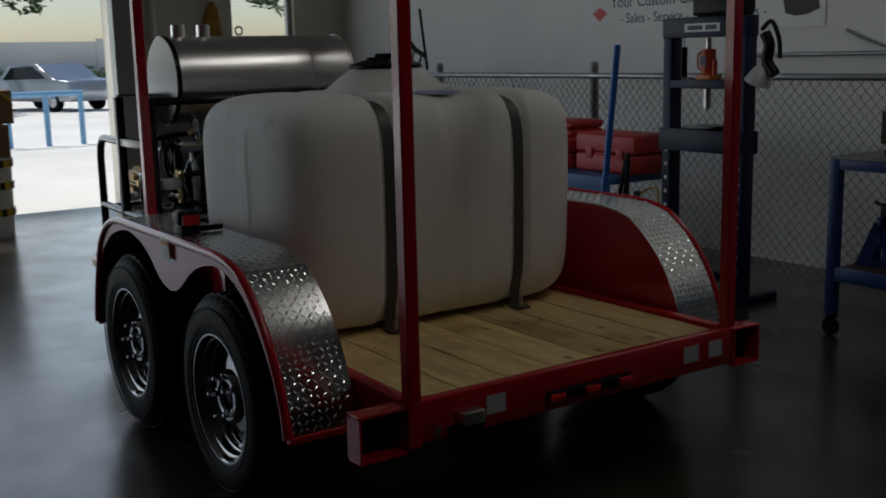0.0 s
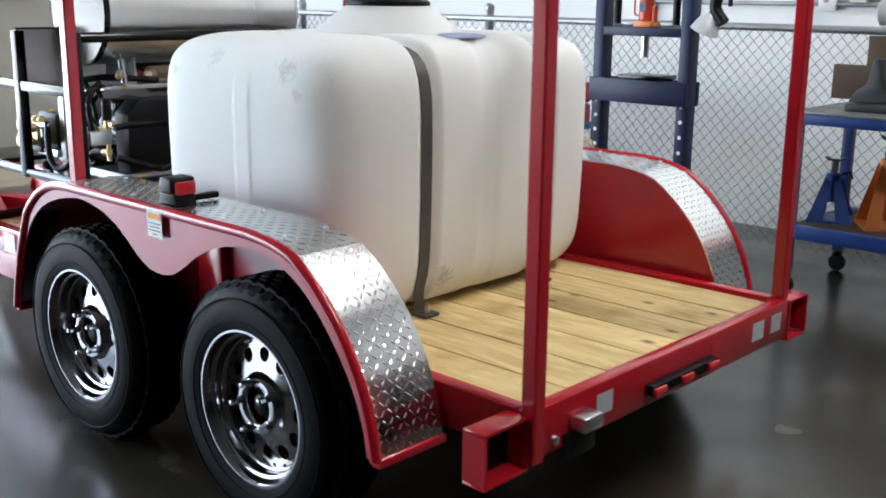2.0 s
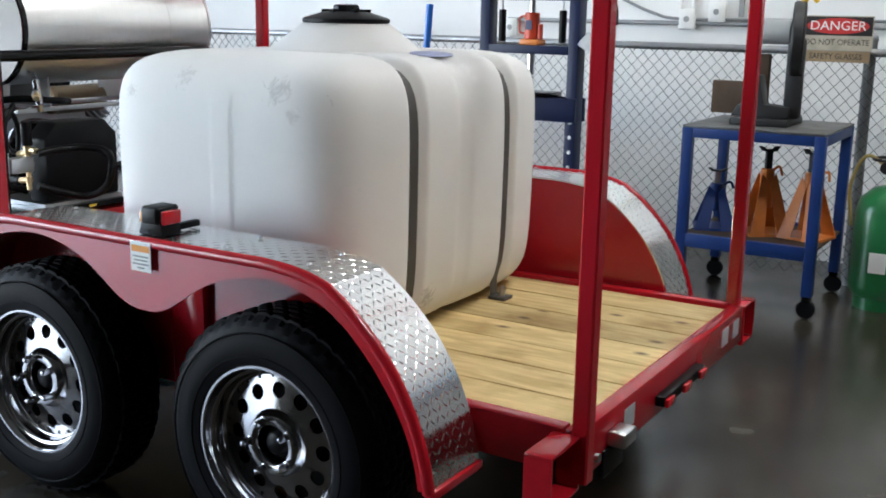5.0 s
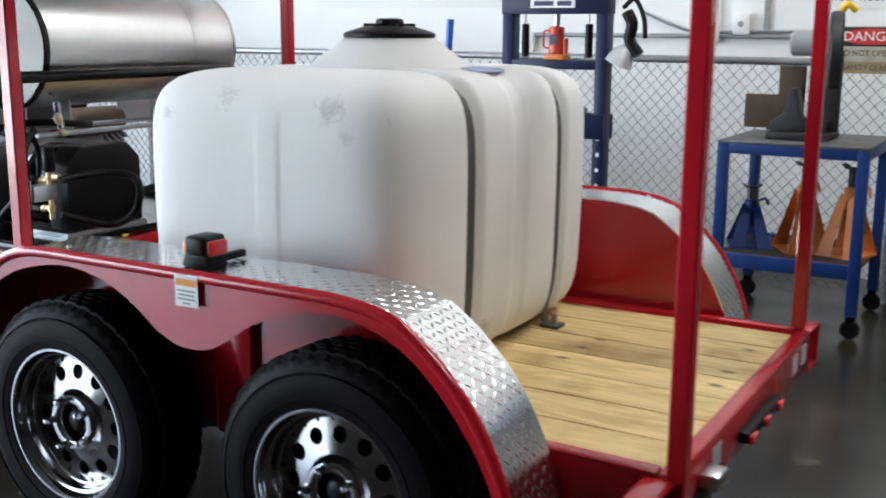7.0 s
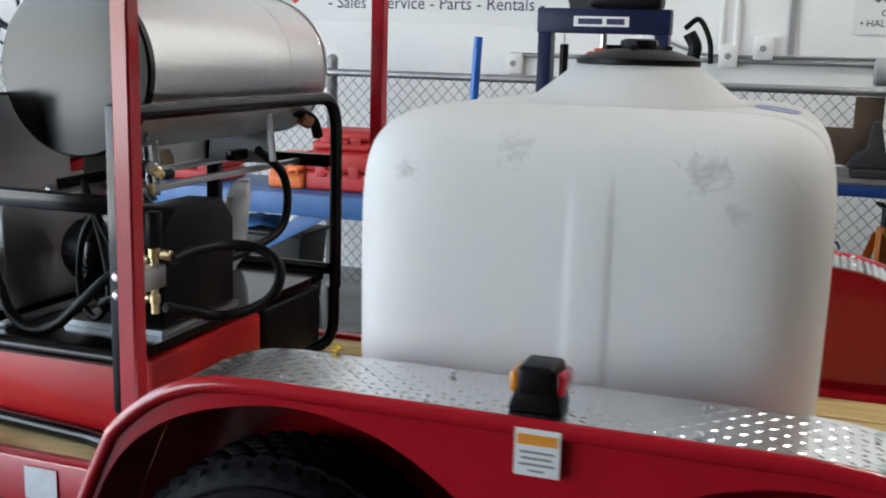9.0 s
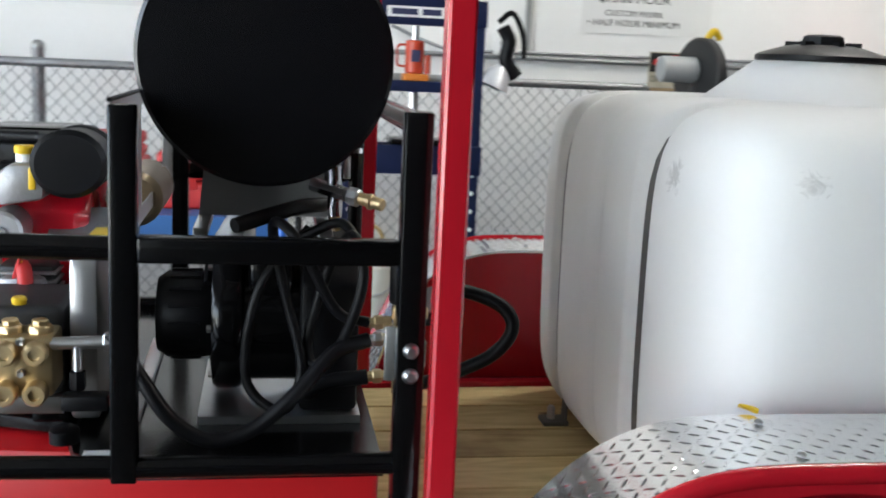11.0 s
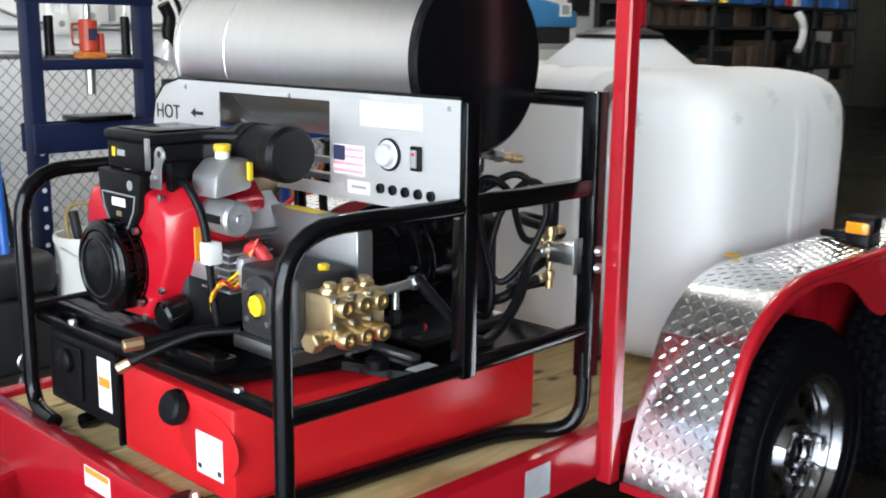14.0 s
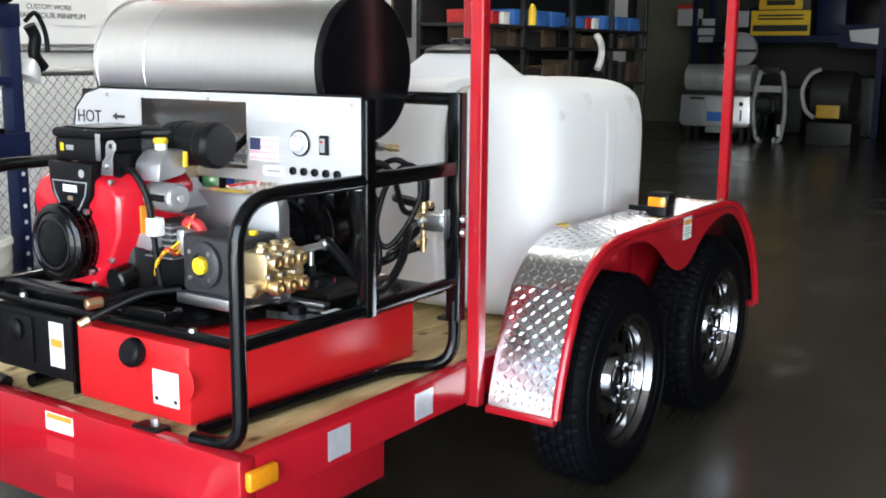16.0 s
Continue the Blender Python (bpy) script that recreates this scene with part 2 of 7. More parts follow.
def plank_material():
    """Pale pine: long grain, growth bands, knots, some dirt; each plank takes its own tone."""
    m = bpy.data.materials.new("pine_plank")
    m.use_nodes = True
    n, l = m.node_tree.nodes, m.node_tree.links
    b = n["Principled BSDF"]
    co = n.new("ShaderNodeTexCoord")
    oi = n.new("ShaderNodeObjectInfo")
    off = n.new("ShaderNodeVectorMath")
    off.operation = "MULTIPLY_ADD"
    off.inputs[1].default_value = (37, 21, 11)
    l.new(oi.outputs["Random"], off.inputs[0])
    l.new(co.outputs["Object"], off.inputs[2])
    mp = n.new("ShaderNodeMapping")
    mp.inputs["Scale"].default_value = (15, 2.0, 15)
    l.new(off.outputs[0], mp.inputs["Vector"])
    g = n.new("ShaderNodeTexNoise")
    g.inputs["Scale"].default_value, g.inputs["Detail"].default_value = 1.6, 6
    g.inputs["Distortion"].default_value = 1.4
    l.new(mp.outputs["Vector"], g.inputs["Vector"])
    ramp = n.new("ShaderNodeValToRGB")
    e = ramp.color_ramp.elements
    e[0].position, e[0].color = 0.28, (0.55, 0.385, 0.155, 1)
    e[1].position, e[1].color = 0.66, (0.79, 0.615, 0.295, 1)
    l.new(g.outputs["Fac"], ramp.inputs[0])
    # knots
    km = n.new("ShaderNodeMapping")
    km.inputs["Scale"].default_value = (5.6, 3.2, 0.01)
    l.new(off.outputs[0], km.inputs["Vector"])
    v = n.new("ShaderNodeTexVoronoi")
    v.voronoi_dimensions = "2D"
    v.inputs["Scale"].default_value = 1.3
    l.new(km.outputs["Vector"], v.inputs["Vector"])
    kr = n.new("ShaderNodeValToRGB")
    k = kr.color_ramp.elements
    k[0].position, k[0].color = 0.03, (1, 1, 1, 1)
    k[1].position, k[1].color = 0.13, (0, 0, 0, 1)
    l.new(v.outputs["Distance"], kr.inputs[0])
    mk = n.new("ShaderNodeMix")
    mk.data_type = "RGBA"
    mk.inputs[7].default_value = (0.16, 0.085, 0.035, 1)
    few = n.new("ShaderNodeMath")
    few.operation = "GREATER_THAN"
    few.inputs[1].default_value = 0.6
    l.new(v.outputs["Color"], few.inputs[0])
    some = n.new("ShaderNodeMath")
    some.operation = "MULTIPLY"
    l.new(kr.outputs["Color"], some.inputs[0])
    l.new(few.outputs[0], some.inputs[1])
    l.new(some.outputs[0], mk.inputs[0])
    l.new(ramp.outputs["Color"], mk.inputs[6])
    # dirt
    d = n.new("ShaderNodeTexNoise")
    d.inputs["Scale"].default_value, d.inputs["Detail"].default_value = 3.2, 7
    l.new(off.outputs[0], d.inputs["Vector"])
    dr = n.new("ShaderNodeValToRGB")
    dr.color_ramp.elements[0].position, dr.color_ramp.elements[1].position = 0.52, 0.72
    l.new(d.outputs["Fac"], dr.inputs[0])
    md = n.new("ShaderNodeMix")
    md.data_type, md.blend_type = "RGBA", "MULTIPLY"
    md.inputs[7].default_value = (0.52, 0.42, 0.28, 1)
    l.new(dr.outputs["Color"], md.inputs[0])
    l.new(mk.outputs[2], md.inputs[6])
    # tone of each plank
    hs = n.new("ShaderNodeHueSaturation")
    vr = n.new("ShaderNodeMapRange")
    vr.inputs["To Min"].default_value, vr.inputs["To Max"].default_value = 0.8, 1.12
    l.new(oi.outputs["Random"], vr.inputs["Value"])
    l.new(vr.outputs[0], hs.inputs["Value"])
    l.new(md.outputs[2], hs.inputs["Color"])
    l.new(hs.outputs["Color"], b.inputs["Base Color"])
    b.inputs["Roughness"].default_value = 0.62
    bp = n.new("ShaderNodeBump")
    bp.inputs["Strength"].default_value, bp.inputs["Distance"].default_value = 0.25, 0.003
    l.new(g.outputs["Fac"], bp.inputs["Height"])
    l.new(bp.outputs["Normal"], b.inputs["Normal"])
    return m


FLOOR = floor_material()
PLANK = plank_material()


# ---- building helpers ----
def link(name, bm, material, smooth=None):
    me = bpy.data.meshes.new(name)
    bmesh.ops.recalc_face_normals(bm, faces=bm.faces[:])
    bm.to_mesh(me)
    bm.free()
    me.materials.append(material)
    if smooth:
        for p in me.polygons:
            p.use_smooth = True
        me.set_sharp_from_angle(angle=radians(smooth))
    return new(name, me)


def part(name, bm, material, parent, label="", smooth=40):
    """One mesh under a thing or under a part."""
    ob = link(name, bm, material, smooth)
    ob.parent = parent
    return tagged(ob, label) if label else ob


def thing(name, label, category, at=(0, 0, 0), rz=0.0, group="", kind=""):
    ob = new(name)
    ob.empty_display_size = 0.1
    ob.matrix_world = pose(*at, 0, 0, rz)
    return tagged(ob, label, category, group, kind)


def setting(name, bm, material, label, category="", smooth=None):
    return tagged(link(name, bm, material, smooth), label, category or name.split("_")[0], "", "structure")


def box(x0, x1, y0, y1, z0, z1, bevel=0.0, bm=None, segs=2):
    own = bmesh.new()
    bmesh.ops.create_cube(own, size=1.0, matrix=Matrix.LocRotScale(((x0 + x1) / 2, (y0 + y1) / 2, (z0 + z1) / 2), None, (abs(x1 - x0), abs(y1 - y0), abs(z1 - z0))))
    if bevel:
        bmesh.ops.bevel(own, geom=own.edges[:], offset=bevel, segments=segs, affect="EDGES", profile=0.5)
    return merge(bm, own)


def merge(bm, own, m=None):
    """Adds the mesh own (moved by m) to bm, which may be None."""
    if m is not None:
        bmesh.ops.transform(own, matrix=m, verts=own.verts[:])
    if bm is None:
        return own
    me = bpy.data.meshes.new("tmp")
    own.to_mesh(me)
    own.free()
    bm.from_mesh(me)
    bpy.data.meshes.remove(me)
    return bm


def turned(profile, segs=32, bm=None, m=None):
    """A lathe: (radius, height) pairs turned about z."""
    own = bmesh.new()
    rings = []
    for r, z in profile:
        if r < 1e-5:
            rings.append([own.verts.new((0, 0, z))])
        else:
            rings.append([own.verts.new((r * math.cos(2 * math.pi * k / segs), r * math.sin(2 * math.pi * k / segs), z)) for k in range(segs)])
    for a, b in zip(rings, rings[1:]):
        for k in range(segs):
            q = (k + 1) % segs
            if len(a) == 1 and len(b) == 1:
                continue
            if len(a) == 1:
                own.faces.new((a[0], b[k], b[q]))
            elif len(b) == 1:
                own.faces.new((a[k], a[q], b[0]))
            else:
                own.faces.new((a[k], a[q], b[q], b[k]))
    return merge(bm, own, m)


def rod(a, b, r, bm=None, segs=12, bevel=0.0):
    """A round bar from a to b with closed, slightly rounded ends."""
    a, b = Vector(a), Vector(b)
    h = (b - a).length
    c = bevel or min(r * 0.15, h * 0.2)
    q = (b - a).to_track_quat("Z", "Y").to_matrix().to_4x4()
    return turned([(0, 0), (r - c, 0), (r, c), (r, h - c), (r - c, h), (0, h)], segs, bm, Matrix.Translation(a) @ q)


def bent(points, radius):
    """Points of a polyline with its corners rounded."""
    pts = [Vector(p) for p in points]
    out = [pts[0]]
    for p, c, q in zip(pts, pts[1:], pts[2:]):
        u, v = (p - c), (q - c)
        d = min(radius, u.length * 0.49, v.length * 0.49)
        a, b = c + u.normalized() * d, c + v.normalized() * d
        for k in range(7):
            s = k / 6
            out.append(a * (1 - s) ** 2 + c * 2 * s * (1 - s) + b * s**2)
    return out + [pts[-1]]


def sweep(points, r, bm=None, segs=10, square=False):
    """A tube along points; square: a square tube with rounded edges, of half-width r."""
    own = bmesh.new()
    pts = [Vector(p) for p in points]
    if square:
        c = r * 0.8
        ring = [(r, -c), (r, c), (c, r), (-c, r), (-r, c), (-r, -c), (-c, -r), (c, -r)]
    else:
        ring = [(r * math.cos(2 * math.pi * k / segs), r * math.sin(2 * math.pi * k / segs)) for k in range(segs)]
    t0 = (pts[1] - pts[0]).normalized()
    n = t0.orthogonal().normalized()
    if square:
        up = Vector((1, 0, 0)) if abs(t0.x) < 0.9 else Vector((0, 0, 1))
        n = (up - t0 * up.dot(t0)).normalized()
    rows = []
    for i, p in enumerate(pts):
        t = (pts[min(i + 1, len(pts) - 1)] - pts[max(i - 1, 0)]).normalized()
        n = (n - t * n.dot(t)).normalized()
        b = t.cross(n)
        rows.append([own.verts.new(p + n * x + b * y) for x, y in ring])
    k = len(ring)
    for a, b in zip(rows, rows[1:]):
        for j in range(k):
            own.faces.new((a[j], a[(j + 1) % k], b[(j + 1) % k], b[j]))
    own.faces.new(rows[0][::-1])
    own.faces.new(rows[-1])
    return merge(bm, own)


def curve(points, n=10):
    """A smooth line through points (Catmull-Rom)."""
    p = [Vector(q) for q in points]
    p = [p[0] * 2 - p[1]] + p + [p[-1] * 2 - p[-2]]
    out = []
    for a, b, c, d in zip(p, p[1:], p[2:], p[3:]):
        for k in range(n):
            s = k / n
            out.append(0.5 * ((2 * b) + (c - a) * s + (2 * a - 5 * b + 4 * c - d) * s**2 + (3 * b - a - 3 * c + d) * s**3))
    return out + [p[-2]]


def slab(outline, axis, lo, hi, bevel=0.0, bm=None):
    """A flat plate: the outline (two coordinates) drawn out along axis from lo to hi."""
    own = bmesh.new()
    place = {"x": lambda u, v, w: (w, u, v), "y": lambda u, v, w: (u, w, v), "z": lambda u, v, w: (u, v, w)}[axis]
    a = [own.verts.new(place(u, v, lo)) for u, v in outline]
    b = [own.verts.new(place(u, v, hi)) for u, v in outline]
    own.faces.new(a)
    own.faces.new(b[::-1])
    k = len(outline)
    for i in range(k):
        own.faces.new((a[i], b[i], b[(i + 1) % k], a[(i + 1) % k]))
    bmesh.ops.recalc_face_normals(own, faces=own.faces[:])
    if bevel:
        edges = [e for e in own.edges if len(e.link_faces) == 2 and e.calc_face_angle(0) > 0.6]
        bmesh.ops.bevel(own, geom=edges, offset=bevel, segments=2, affect="EDGES", profile=0.5)
    return merge(bm, own)


def lettering(text, size, m, material, parent, name="lettering", depth=0.0008, align="CENTER", squeeze=1.0):
    """Raised letters from the built-in font, turned into a mesh; they read along x, facing -y before m."""
    cu = bpy.data.curves.new("letters", "FONT")
    cu.body, cu.size, cu.extrude, cu.align_x, cu.align_y = text, size, depth, align, "CENTER"
    cu.resolution_u = 3
    ob = bpy.data.objects.new("letters", cu)
    scene.collection.objects.link(ob)
    me = bpy.data.meshes.new_from_object(ob.evaluated_get(bpy.context.evaluated_depsgraph_get()))
    bpy.data.objects.remove(ob)
    bpy.data.curves.remove(cu)
    me.transform(m @ Matrix.Diagonal((squeeze, 1, 1, 1)))
    me.materials.clear()
    me.materials.append(material)
    made = new(name, me)
    made.parent = parent
    return made

# ---- the workshop: floor, walls, ceiling, the yard outside ----
EAST, NORTH, SOUTH, WEST, HIGH = 3.4, 6.8, -18.0, -14.0, 4.6
JAMB = 0.85  # the edge of the open roller door

setting("floor", box(WEST, 9.0, SOUTH, NORTH + 0.2, -0.2, 0.0), FLOOR, "sealed dark concrete workshop floor with stains and a dull shine", "floor")
setting("wall_east", box(EAST, EAST + 0.2, -9.6, NORTH, 0, HIGH), WHITE_PAINT, "white painted workshop wall behind the chain-link fence", "wall")
# south, west and bay walls carry shade in their near-black colour
setting("wall_south", box(WEST, 9.0, SOUTH - 0.2, SOUTH, 0, HIGH), SHADE_WALL, "far end wall of the workshop, its gloom put into a near-black colour", "wall")
setting("wall_west", box(WEST - 0.2, WEST, SOUTH, NORTH, 0, HIGH), SHADE_WALL, "plain painted workshop wall", "wall")
setting("wall_far_east", box(9.0, 9.2, SOUTH, -9.6, 0, HIGH), SHADE_WALL, "deep bay wall, shade put into its near-black colour", "wall")
setting("wall_return", box(EAST + 0.2, 9.0, -9.8, -9.6, 0, HIGH), SHADE_WALL, "plain painted return wall", "wall")
# ceiling out of view, coloured dark to keep bounce light low
setting("ceiling", box(WEST, 9.2, SOUTH, NORTH + 0.2, HIGH, HIGH + 0.2), mat("bounce_dark_ceiling", (0.13, 0.13, 0.125), 0.8, vary=0.1), "workshop ceiling out of view, coloured dark to cut bounce light", "ceiling")
WX0, WX1 = 2.09, 2.82  # the window beside the door
bm = box(WEST, JAMB, NORTH, NORTH + 0.2, 3.9, HIGH)
box(JAMB, WX0, NORTH, NORTH + 0.2, 0, HIGH, bm=bm)
box(WEST, -10.2, NORTH, NORTH + 0.2, 0, 3.9, bm=bm)
box(WX1, EAST, NORTH, NORTH + 0.2, 0, HIGH, bm=bm)
box(WX0, WX1, NORTH, NORTH + 0.2, 0, 1.2, bm=bm)
box(WX0, WX1, NORTH, NORTH + 0.2, 2.6, HIGH, bm=bm)
setting("wall_north", bm, CREAM_PAINT, "front wall with the open roller door and a window", "wall")
win = tagged(new("window_1"), "aluminium framed window onto the yard", "window", "", "structure")
bm = box(WX0, WX0 + 0.05, NORTH + 0.06, NORTH + 0.12, 1.2, 2.6)
box(WX1 - 0.05, WX1, NORTH + 0.06, NORTH + 0.12, 1.2, 2.6, bm=bm)
box(WX0 + 0.05, WX1 - 0.05, NORTH + 0.06, NORTH + 0.12, 1.2, 1.25, bm=bm)
box(WX0 + 0.05, WX1 - 0.05, NORTH + 0.06, NORTH + 0.12, 2.55, 2.6, bm=bm)
part("window_frame", bm, GREY_PAINT, win, smooth=None)
setting("door_jamb", box(JAMB, JAMB + 0.26, NORTH - 0.14, NORTH - 0.003, 0, 3.9, 0.006), GREY_PAINT, "grey steel guide column of the roller door", "door jamb")
bm = rod((JAMB + 0.42, NORTH - 0.05, 0), (JAMB + 0.42, NORTH - 0.05, 3.4), 0.03)
setting("trim_pipe", bm, WHITE_PAINT, "white downpipe on the front wall", "pipe", 40)

setting("ground", box(-400, 400, NORTH + 0.2, 800, -0.25, -0.03), mat("yard_concrete", (0.78, 0.765, 0.73), 0.85, vary=0.15, scale=0.4, bump=0.1), "pale sunlit concrete yard outside", "ground")

# ---- the trailer ----
CX = -0.22  # the trailer's middle line
DECK = 0.448
REAR, FRONT = -1.18, 1.84


def side(s, x):
    """x measured outwards from the middle line, on the side s (-1: near the camera, 1: far)."""
    return CX + s * x


trailer = thing("utility_trailer", "red steel tandem-axle utility trailer with a pine plank deck", "trailer")


def taper(y):
    """How far the rails draw in towards the front."""
    return 0.045 * max(0.0, (y - REAR) / (FRONT - REAR))


def rail(name, s, a, b, y0, y1, z0, z1):
    bm = slab([(side(s, a - taper(y0)), y0), (side(s, b - taper(y0)), y0), (side(s, b - taper(y1)), y1), (side(s, a - taper(y1)), y1)], "z", z0, z1, 0.006)
    return part(name, bm, RED, trailer)


for s in (-1, 1):
    rail("side_rail", s, 0.624, 0.674, REAR + 0.0455, FRONT - 0.05, 0.352, 0.465)
    rail("corner_skirt", s, 0.63, 0.668, 1.305, FRONT - 0.052, 0.25, 0.353)
part("front_rail", box(side(-1, 0.63), side(1, 0.63), FRONT - 0.05, FRONT, 0.2, 0.465, 0.006), RED, trailer)
# the rear rail, and at each end a pocket for a lamp that is not fitted
part("rear_rail", box(side(-1, 0.665), side(1, 0.655), REAR, REAR + 0.045, 0.335, 0.462, 0.008), RED, trailer)
for s, far_end in ((-1, 0.825), (1, 0.80)):
    lo, hi = sorted((side(s, 0.667), side(s, far_end)))
    y0, y1, z0, z1 = REAR, REAR + 0.068, 0.318, 0.455
    pocket = new("lamp_pocket")
    pocket.parent = trailer
    part("top_plate", box(lo, hi, y0, y1, z1 - 0.008, z1, 0.002), RED, pocket)
    part("bottom_plate", box(lo, hi, y0, y1, z0, z0 + 0.008, 0.002), RED, pocket)
    for x in (lo, hi - 0.008):
        part("side_plate", box(x, x + 0.008, y0, y1, z0 + 0.0085, z1 - 0.0085), RED, pocket)
    part("back_plate", box(lo + 0.0085, hi - 0.0085, y1 - 0.01, y1 - 0.002, z0 + 0.0085, z1 - 0.0085), BLACK_MATT, pocket)
for y in (-0.7, -0.1, 0.5, 1.1):
    part("cross_member", box(side(-1, 0.6), side(1, 0.6), y, y + 0.05, 0.34, 0.412), RED, trailer)
AXLES = (-0.452, 0.416)
for y in AXLES:
    part("axle", rod((side(-1, 0.75), y, 0.335), (side(1, 0.75), y, 0.335), 0.035), BLACK, trailer)
for s in (-1, 1):
    for k, y in ((k, y) for k in range(3) for y in AXLES):
        h = 0.3 - 0.05 * k
        bm = sweep(curve([(side(s, 0.645), y - h, 0.315 - 0.012 * k), (side(s, 0.645), y, 0.275 - 0.01 * k), (side(s, 0.645), y + h, 0.315 - 0.012 * k)]), 0.011, None, 6)
        part("leaf_spring", bm, BLACK_MATT, trailer)
# tongue
part("tongue", sweep([(side(-1, 0.5), 1.72, 0.28), (CX - 0.04, 3.0, 0.28)], 0.045, None, 8, True), RED, trailer)
part("tongue", sweep([(side(1, 0.5), 1.72, 0.28), (CX + 0.04, 3.0, 0.28)], 0.045, None, 8, True), RED, trailer)
# the four corner posts
for x, y in ((-0.877, -1.18), (0.455, -1.138), (side(-1, 0.65), 0.886), (side(1, 0.646), 0.886)):
    part("corner_post", sweep([(x, y, 0.34), (x, y, 2.3)], 0.021, None, 8, True), RED, trailer)
part("roof_bar", sweep([(-0.877, -1.18, 2.3), (side(-1, 0.646), 0.882, 2.3)], 0.021, None, 8, True), RED, trailer)
part("roof_bar", sweep([(0.455, -1.138, 2.3), (side(1, 0.646), 0.886, 2.3)], 0.021, None, 8, True), RED, trailer)

# fenders: outline along y and z of the tread plate
TOP_FRONT = [(0.45, 0.809), (0.52, 0.805), (0.585, 0.792), (0.645, 0.766), (0.7, 0.728), (0.745, 0.684)]
LOW_FRONT = [(0.745, 0.684), (0.782, 0.61), (0.815, 0.535), (0.843, 0.455), (0.861, 0.395), (0.873, 0.339)]
TOP_REAR = [(-0.45, 0.809), (-0.52, 0.803), (-0.58, 0.793), (-0.635, 0.776)]
LOW_REAR = [(-0.635, 0.776), (-0.69, 0.738), (-0.745, 0.69), (-0.8, 0.63), (-0.845, 0.562), (-0.882, 0.485), (-0.908, 0.405), (-0.92, 0.339)]


def smooth_line(points):
    return [v.yz for v in curve([(0, y, z) for y, z in points], 3)]


# the plate is rolled, with one crease at each end of the top
FLAT = smooth_line(LOW_REAR[::-1]) + smooth_line(TOP_REAR[::-1])[1:] + smooth_line(TOP_FRONT) + smooth_line(LOW_FRONT)[1:]
RIM = FLAT
# the lower edge of the outer skirt
HEM = [(-0.892, 0.339), (-0.878, 0.41), (-0.846, 0.492), (-0.8, 0.565), (-0.735, 0.645), (-0.66, 0.71), (-0.575, 0.752), (-0.48, 0.772), (-0.39, 0.765), (-0.31, 0.745), (-0.23, 0.71), (-0.16, 0.664), (-0.1, 0.634), (-0.045, 0.626), (0.01, 0.632), (0.07, 0.659), (0.15, 0.715), (0.24, 0.758), (0.37, 0.782), (0.49, 0.77), (0.61, 0.734), (0.708, 0.668), (0.776, 0.572), (0.826, 0.44), (0.851, 0.339)]
HEM = [v.yz for v in curve([(0, y, z) for y, z in HEM], 3)]
IN, OUT = 0.69, 0.912  # from the middle line


def skirt(x0, x1):
    """The scalloped plate between the hem and the rim."""
    own = bmesh.new()
    n = 80
    def along(line, k):
        i = k * (len(line) - 1)
        a = int(min(i, len(line) - 2))
        return line[a].lerp(line[a + 1], i - a)
    fine = [along(RIM, k / 600) for k in range(601)]
    cols = []
    for k in range(n + 1):
        w = along(HEM, k / n)
        u = fine[0] if k == 0 else fine[-1] if k == n else min(fine, key=lambda q: (q - w).length_squared)
        cols.append([own.verts.new((x, q.x, q.y)) for x in (x0, x1) for q in (u, w)])
    for a, b in zip(cols, cols[1:]):
        own.faces.new((a[0], b[0], b[1], a[1]))
        own.faces.new((a[2], a[3], b[3], b[2]))
        own.faces.new((a[0], a[2], b[2], b[0]))
        own.faces.new((a[1], b[1], b[3], a[3]))
    own.faces.new((cols[0][0], cols[0][1], cols[0][3], cols[0][2]))
    own.faces.new((cols[-1][0], cols[-1][2], cols[-1][3], cols[-1][1]))
    return own


def strip(x0, x1, lift, thick):
    """Sheet bent along the rim."""
    own = bmesh.new()
    rows = []
    for i, p in enumerate(FLAT):
        t = (FLAT[min(i + 1, len(FLAT) - 1)] - FLAT[max(i - 1, 0)]).normalized()
        n = Vector((-t.y, t.x))
        a, b = p + n * lift, p + n * (lift - thick)
        rows.append([own.verts.new((x0, *a)), own.verts.new((x1, *a)), own.verts.new((x1, *b)), own.verts.new((x0, *b))])
    for a, b in zip(rows, rows[1:]):
        for j in range(4):
            own.faces.new((a[j], a[(j + 1) % 4], b[(j + 1) % 4], b[j]))
    own.faces.new(rows[0])
    own.faces.new(rows[-1][::-1])
    return own


